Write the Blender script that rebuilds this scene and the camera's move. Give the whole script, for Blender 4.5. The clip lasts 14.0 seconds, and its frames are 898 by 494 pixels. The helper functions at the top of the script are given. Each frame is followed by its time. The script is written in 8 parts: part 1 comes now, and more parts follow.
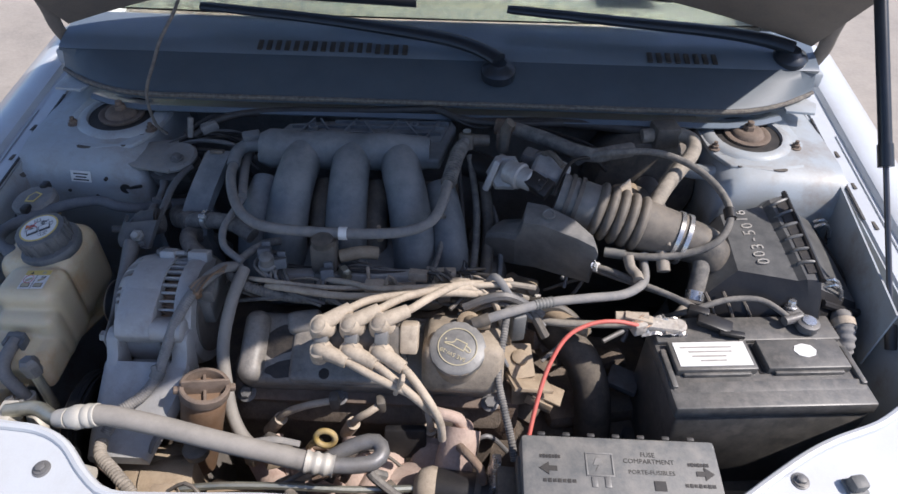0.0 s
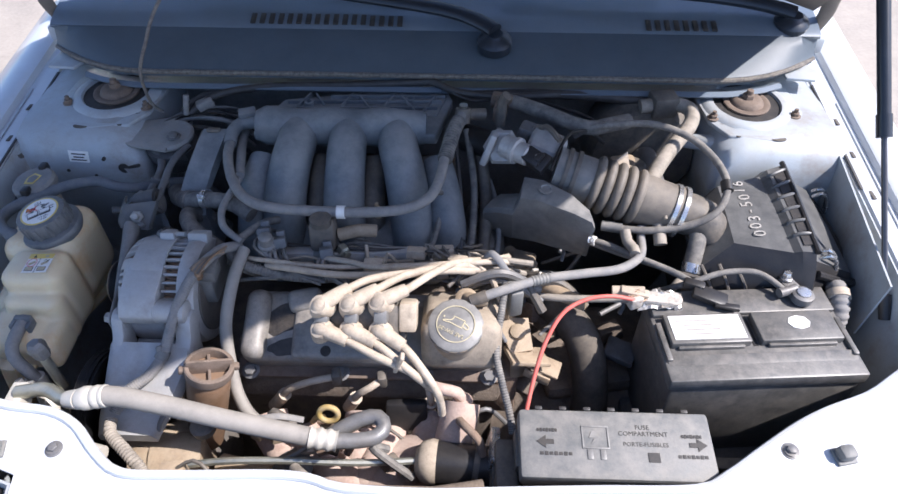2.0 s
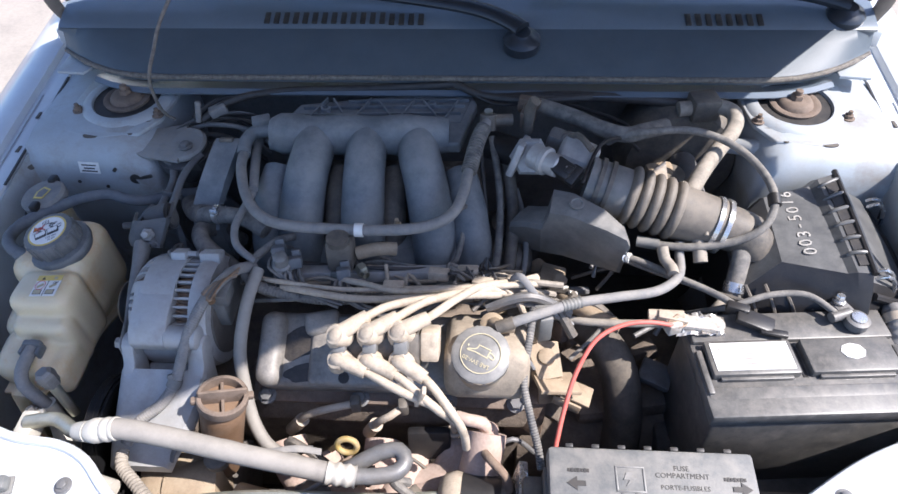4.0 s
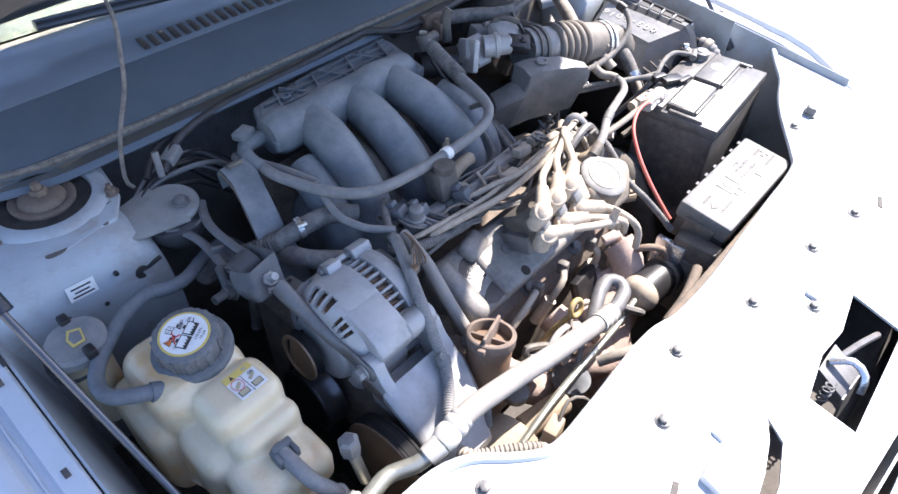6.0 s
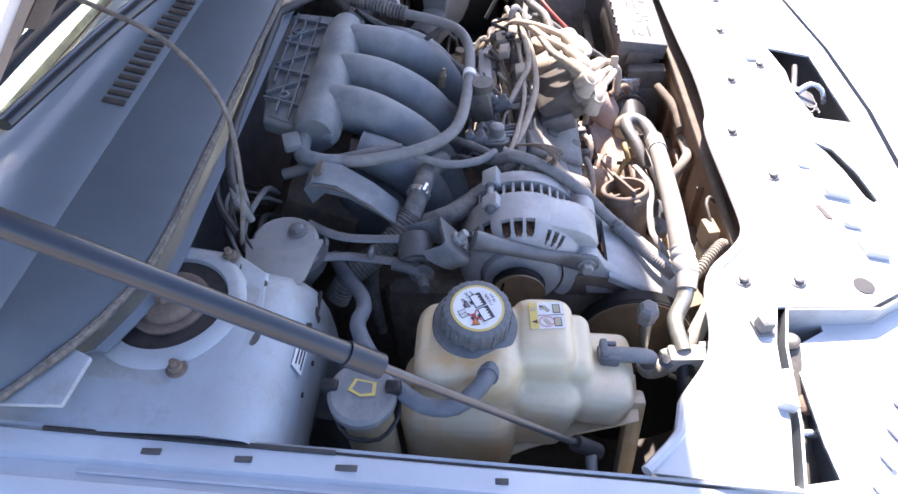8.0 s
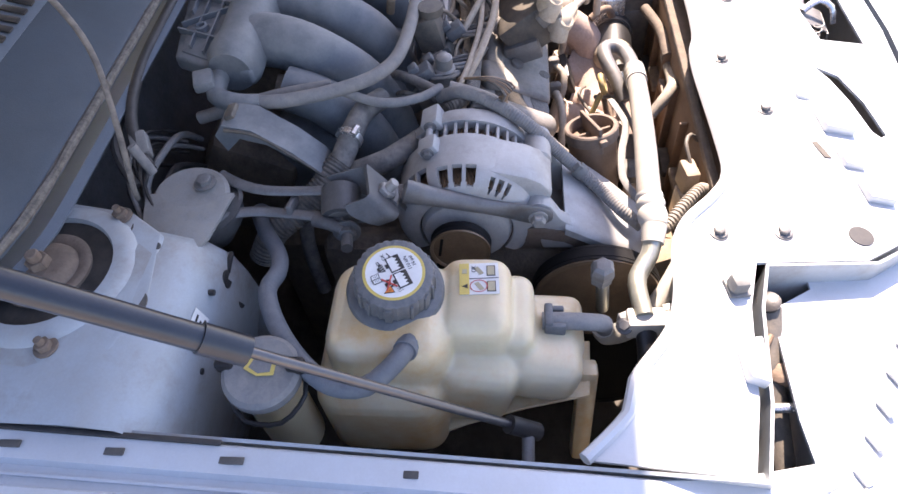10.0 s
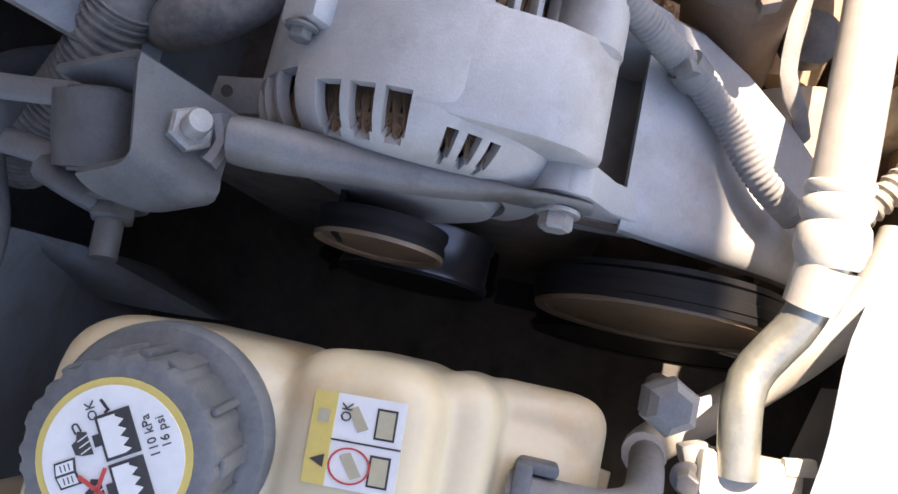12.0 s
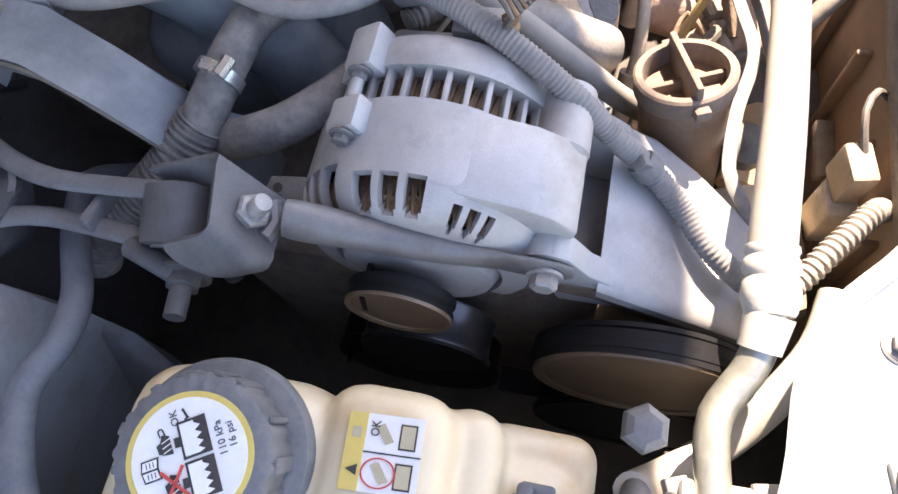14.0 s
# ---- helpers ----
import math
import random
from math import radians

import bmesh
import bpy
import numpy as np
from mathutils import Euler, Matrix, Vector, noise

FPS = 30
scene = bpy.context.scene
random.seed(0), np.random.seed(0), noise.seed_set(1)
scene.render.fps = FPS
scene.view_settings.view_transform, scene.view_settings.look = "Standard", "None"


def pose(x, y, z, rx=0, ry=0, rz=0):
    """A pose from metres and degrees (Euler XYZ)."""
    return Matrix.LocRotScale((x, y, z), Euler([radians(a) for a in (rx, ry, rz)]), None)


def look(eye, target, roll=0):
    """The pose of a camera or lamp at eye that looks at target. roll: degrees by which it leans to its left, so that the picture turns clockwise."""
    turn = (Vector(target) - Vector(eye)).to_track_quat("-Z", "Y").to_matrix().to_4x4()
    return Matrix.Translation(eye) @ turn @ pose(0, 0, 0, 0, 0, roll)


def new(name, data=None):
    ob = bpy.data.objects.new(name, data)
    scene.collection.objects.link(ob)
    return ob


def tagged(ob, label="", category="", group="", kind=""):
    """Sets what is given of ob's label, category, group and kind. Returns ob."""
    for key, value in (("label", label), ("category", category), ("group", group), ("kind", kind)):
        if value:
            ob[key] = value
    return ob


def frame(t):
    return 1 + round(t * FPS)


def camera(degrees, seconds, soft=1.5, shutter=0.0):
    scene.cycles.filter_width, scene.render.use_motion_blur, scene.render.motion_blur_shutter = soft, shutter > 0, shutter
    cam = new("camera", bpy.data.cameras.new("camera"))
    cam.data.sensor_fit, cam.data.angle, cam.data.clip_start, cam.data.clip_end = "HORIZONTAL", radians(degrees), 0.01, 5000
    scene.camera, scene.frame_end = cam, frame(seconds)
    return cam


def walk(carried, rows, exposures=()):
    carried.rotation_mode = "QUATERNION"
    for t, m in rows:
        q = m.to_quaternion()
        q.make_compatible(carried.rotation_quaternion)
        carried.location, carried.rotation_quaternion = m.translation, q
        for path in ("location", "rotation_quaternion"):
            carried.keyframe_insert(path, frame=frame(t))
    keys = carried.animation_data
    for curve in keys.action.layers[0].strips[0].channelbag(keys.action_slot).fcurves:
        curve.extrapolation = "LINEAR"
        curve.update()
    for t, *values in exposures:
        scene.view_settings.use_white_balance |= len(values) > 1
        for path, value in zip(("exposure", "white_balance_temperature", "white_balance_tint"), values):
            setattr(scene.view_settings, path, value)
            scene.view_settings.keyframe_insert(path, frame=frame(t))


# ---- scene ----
cam = camera(68.9, 14.0)
EXPOSURES = [(0.0, 0.32, 5850, 17), (0.5, 0.62, 5750, 18), (1.0, 0.70, 5720, 18), (2.0, 0.90, 5700, 18), (2.2, 0.92, 5700, 18), (4.3, 1.12, 5750, 17), (5.5, 1.52, 5800, 17), (6.5, 1.90, 5850, 20),
             (7.7, 2.05, 6050, 23), (10.0, 2.0, 6700, 25), (10.5, 1.7, 7150, 25), (11.0, 1.56, 7150, 24), (12.0, 2.05, 7200, 21), (13.0, 2.25, 7200, 20), (14.0, 2.42, 7150, 22)]
PATH = [
    (0, (-0.021, 0.104, 1.559), (-0.056, 1.607, 0.24), 1.2),
    (0.5, (0.009, 0.163, 1.567), (-0.097, 1.582, 0.162), 0.7),
    (1, (0.001, 0.134, 1.582), (-0.114, 1.541, 0.165), -0.8),
    (1.5, (-0.011, 0.121, 1.585), (-0.064, 1.535, 0.171), -0.1),
    (2, (-0.013, 0.117, 1.583), (-0.055, 1.535, 0.173), 0.1),
    (2.2, (-0.014, 0.116, 1.584), (-0.066, 1.53, 0.171), -0.1),
    (4.3, (-0.016, 0.251, 1.585), (-0.135, 1.586, 0.1), -2.3),
    (4.5, (-0.046, 0.29, 1.554), (-0.169, 1.601, 0.048), -1.0),
    (5, (-0.263, 0.28, 1.515), (0.083, 1.577, 0.032), 2.3),
    (5.5, (-0.534, 0.269, 1.537), (0.13, 1.462, 0.076), -0.6),
    (6, (-0.777, 0.324, 1.5), (0.306, 1.263, 0.105), 1.6),
    (6.5, (-0.95, 0.538, 1.489), (0.387, 1.136, 0.127), -1.7),
    (7, (-0.981, 0.673, 1.467), (0.403, 1.092, 0.086), -2.8),
    (7.5, (-1.033, 0.789, 1.46), (0.344, 0.941, 0.018), -3.0),
    (7.7, (-1.041, 0.806, 1.464), (0.327, 0.931, 0.009), -3.4),
    (9.8, (-1.045, 0.719, 1.455), (0.339, 0.954, 0.031), -5.6),
    (10, (-0.961, 0.713, 1.398), (0.258, 0.91, -0.175), -7.2),
    (10.5, (-0.746, 0.664, 1.243), (-0.003, 0.876, -0.602), -10.5),
    (11, (-0.608, 0.685, 1.16), (-0.21, 0.942, -0.783), -21.4),
    (11.5, (-0.583, 0.685, 1.153), (-0.274, 0.986, -0.8), -32.4),
    (12, (-0.574, 0.686, 1.157), (-0.288, 0.994, -0.799), -35.4),
    (12.5, (-0.573, 0.693, 1.156), (-0.282, 0.995, -0.799), -34.3),
    (13, (-0.575, 0.691, 1.16), (-0.272, 0.998, -0.793), -34.0),
    (13.5, (-0.584, 0.687, 1.175), (-0.163, 1.013, -0.753), -26.5),
    (14, (-0.627, 0.67, 1.212), (0.057, 1.058, -0.626), -19.6),
]
walk(cam, [(t, look(eye, target, roll)) for t, eye, target, roll in PATH], EXPOSURES)

# ---- light ----
world = bpy.data.worlds.new("sky")
scene.world = world
world.use_nodes = True
wn = world.node_tree.nodes
sky = wn.new("ShaderNodeTexSky")
sky.sky_type = "NISHITA"
sky.sun_disc = False
SUN_DIR = Vector((0.81, -0.11, 1.0)).normalized()
sky.sun_elevation = math.asin(SUN_DIR.z)
sky.sun_rotation = math.atan2(SUN_DIR.x, SUN_DIR.y)
world.node_tree.links.new(sky.outputs[0], wn["Background"].inputs[0])
wn["Background"].inputs[1].default_value = 0.124
sun = new("sun", bpy.data.lights.new("sun", "SUN"))
sun.data.energy, sun.data.angle, sun.data.color = 4.9, radians(0.6), (1.0, 0.905, 0.745)
sun.matrix_world = look(SUN_DIR * 20, (0, 0, 0))

# ---- materials ----
C = -0.08  # the car's middle line


def mat(name, base, rough=0.6, metal=0.0, dust=0.0, dust_col=(0.30, 0.26, 0.21), vary=0.25, scale=18.0, bump=0.15, grain=260.0,
        top=0.0, coat=0.0, stain=None, stain_amt=0.0, stain_scale=7.0, trans=0.0, sss=0.0):
    """A surface with broad blotches, fine grain, dust and stains."""
    m = bpy.data.materials.new(name)
    m.use_nodes = True
    nt = m.node_tree
    N, L = nt.nodes, nt.links
    bs = N["Principled BSDF"]
    tc = N.new("ShaderNodeTexCoord")
    n1 = N.new("ShaderNodeTexNoise")
    n1.inputs["Scale"].default_value, n1.inputs["Detail"].default_value, n1.inputs["Roughness"].default_value = scale, 6, 0.65
    n2 = N.new("ShaderNodeTexNoise")
    n2.inputs["Scale"].default_value, n2.inputs["Detail"].default_value = grain, 3
    oi = N.new("ShaderNodeObjectInfo")
    off = N.new("ShaderNodeVectorMath")
    off.operation = "MULTIPLY_ADD"
    comb = N.new("ShaderNodeCombineXYZ")
    L.new(oi.outputs["Random"], comb.inputs[0])
    L.new(oi.outputs["Random"], comb.inputs[1])
    off.inputs[1].default_value = (5, 9, 0)
    L.new(comb.outputs[0], off.inputs[0])
    L.new(tc.outputs["Object"], off.inputs[2])
    for n in (n1, n2):
        L.new(off.outputs[0], n.inputs["Vector"])
    ramp = N.new("ShaderNodeMapRange")
    ramp.inputs[1].default_value, ramp.inputs[2].default_value = 0.3, 0.7
    ramp.inputs[3].default_value, ramp.inputs[4].default_value = 1 - vary, 1 + vary
    L.new(n1.outputs["Fac"], ramp.inputs[0])
    fine = N.new("ShaderNodeMapRange")
    fine.inputs[1].default_value, fine.inputs[2].default_value = 0.25, 0.75
    fine.inputs[3].default_value, fine.inputs[4].default_value = 1 - vary * 0.5, 1 + vary * 0.5
    L.new(n2.outputs["Fac"], fine.inputs[0])
    mul = N.new("ShaderNodeMath")
    mul.operation = "MULTIPLY"
    L.new(ramp.outputs[0], mul.inputs[0])
    L.new(fine.outputs[0], mul.inputs[1])
    col = N.new("ShaderNodeVectorMath")
    col.operation = "SCALE"
    col.inputs[0].default_value = base
    L.new(mul.outputs[0], col.inputs["Scale"])
    out = col.outputs[0]
    if stain:
        n3 = N.new("ShaderNodeTexNoise")
        n3.inputs["Scale"].default_value, n3.inputs["Detail"].default_value, n3.inputs["Roughness"].default_value = stain_scale, 8, 0.7
        L.new(off.outputs[0], n3.inputs["Vector"])
        sr = N.new("ShaderNodeMapRange")
        sr.inputs[1].default_value, sr.inputs[2].default_value = 0.5, 0.68
        sr.inputs[4].default_value = stain_amt
        L.new(n3.outputs["Fac"], sr.inputs[0])
        mx = N.new("ShaderNodeMix")
        mx.data_type = "RGBA"
        L.new(sr.outputs[0], mx.inputs[0])
        L.new(out, mx.inputs[6])
        mx.inputs[7].default_value = (*stain, 1)
        out = mx.outputs[2]
    if dust > 0 or top > 0:
        n4 = N.new("ShaderNodeTexNoise")
        n4.inputs["Scale"].default_value, n4.inputs["Detail"].default_value, n4.inputs["Roughness"].default_value = scale * 2.3, 7, 0.72
        L.new(off.outputs[0], n4.inputs["Vector"])
        dr = N.new("ShaderNodeMapRange")
        dr.inputs[1].default_value, dr.inputs[2].default_value = 0.38, 0.62
        dr.inputs[3].default_value, dr.inputs[4].default_value = dust * 0.25, dust * 1.1
        L.new(n4.outputs["Fac"], dr.inputs[0])
        fac = dr.outputs[0]
        if top > 0:
            ge = N.new("ShaderNodeNewGeometry")
            sp = N.new("ShaderNodeSeparateXYZ")
            L.new(ge.outputs["Normal"], sp.inputs[0])
            tr = N.new("ShaderNodeMapRange")
            tr.inputs[1].default_value, tr.inputs[2].default_value = 0.2, 1.0
            tr.inputs[4].default_value = top
            L.new(sp.outputs[2], tr.inputs[0])
            tm = N.new("ShaderNodeMath")
            tm.operation = "MULTIPLY"
            L.new(tr.outputs[0], tm.inputs[0])
            L.new(n4.outputs["Fac"], tm.inputs[1])
            ad = N.new("ShaderNodeMath")
            ad.operation, ad.use_clamp = "ADD", True
            L.new(fac, ad.inputs[0])
            L.new(tm.outputs[0], ad.inputs[1])
            fac = ad.outputs[0]
        md = N.new("ShaderNodeMix")
        md.data_type = "RGBA"
        L.new(fac, md.inputs[0])
        L.new(out, md.inputs[6])
        md.inputs[7].default_value = (*dust_col, 1)
        out = md.outputs[2]
        rr = N.new("ShaderNodeMapRange")
        rr.inputs[3].default_value, rr.inputs[4].default_value = rough, min(1.0, rough + 0.3)
        L.new(fac, rr.inputs[0])
        L.new(rr.outputs[0], bs.inputs["Roughness"])
        if metal > 0:
            mr = N.new("ShaderNodeMapRange")
            mr.inputs[3].default_value, mr.inputs[4].default_value = metal, 0.0
            L.new(fac, mr.inputs[0])
            L.new(mr.outputs[0], bs.inputs["Metallic"])
    else:
        rr = N.new("ShaderNodeMapRange")
        rr.inputs[3].default_value, rr.inputs[4].default_value = max(0.02, rough - 0.12), min(1.0, rough + 0.12)
        L.new(n1.outputs["Fac"], rr.inputs[0])
        L.new(rr.outputs[0], bs.inputs["Roughness"])
        bs.inputs["Metallic"].default_value = metal
    L.new(out, bs.inputs["Base Color"])
    if bump > 0:
        bp = N.new("ShaderNodeBump")
        bp.inputs["Strength"].default_value, bp.inputs["Distance"].default_value = bump, 0.002
        L.new(n2.outputs["Fac"], bp.inputs["Height"])
        L.new(bp.outputs[0], bs.inputs["Normal"])
    bs.inputs["Coat Weight"].default_value = coat
    bs.inputs["Coat Roughness"].default_value = 0.08
    bs.inputs["Transmission Weight"].default_value = trans
    if sss > 0:
        bs.inputs["Subsurface Weight"].default_value = sss
        bs.inputs["Subsurface Radius"].default_value = (0.02, 0.014, 0.008)
    return m


DUST = (0.30, 0.25, 0.19)
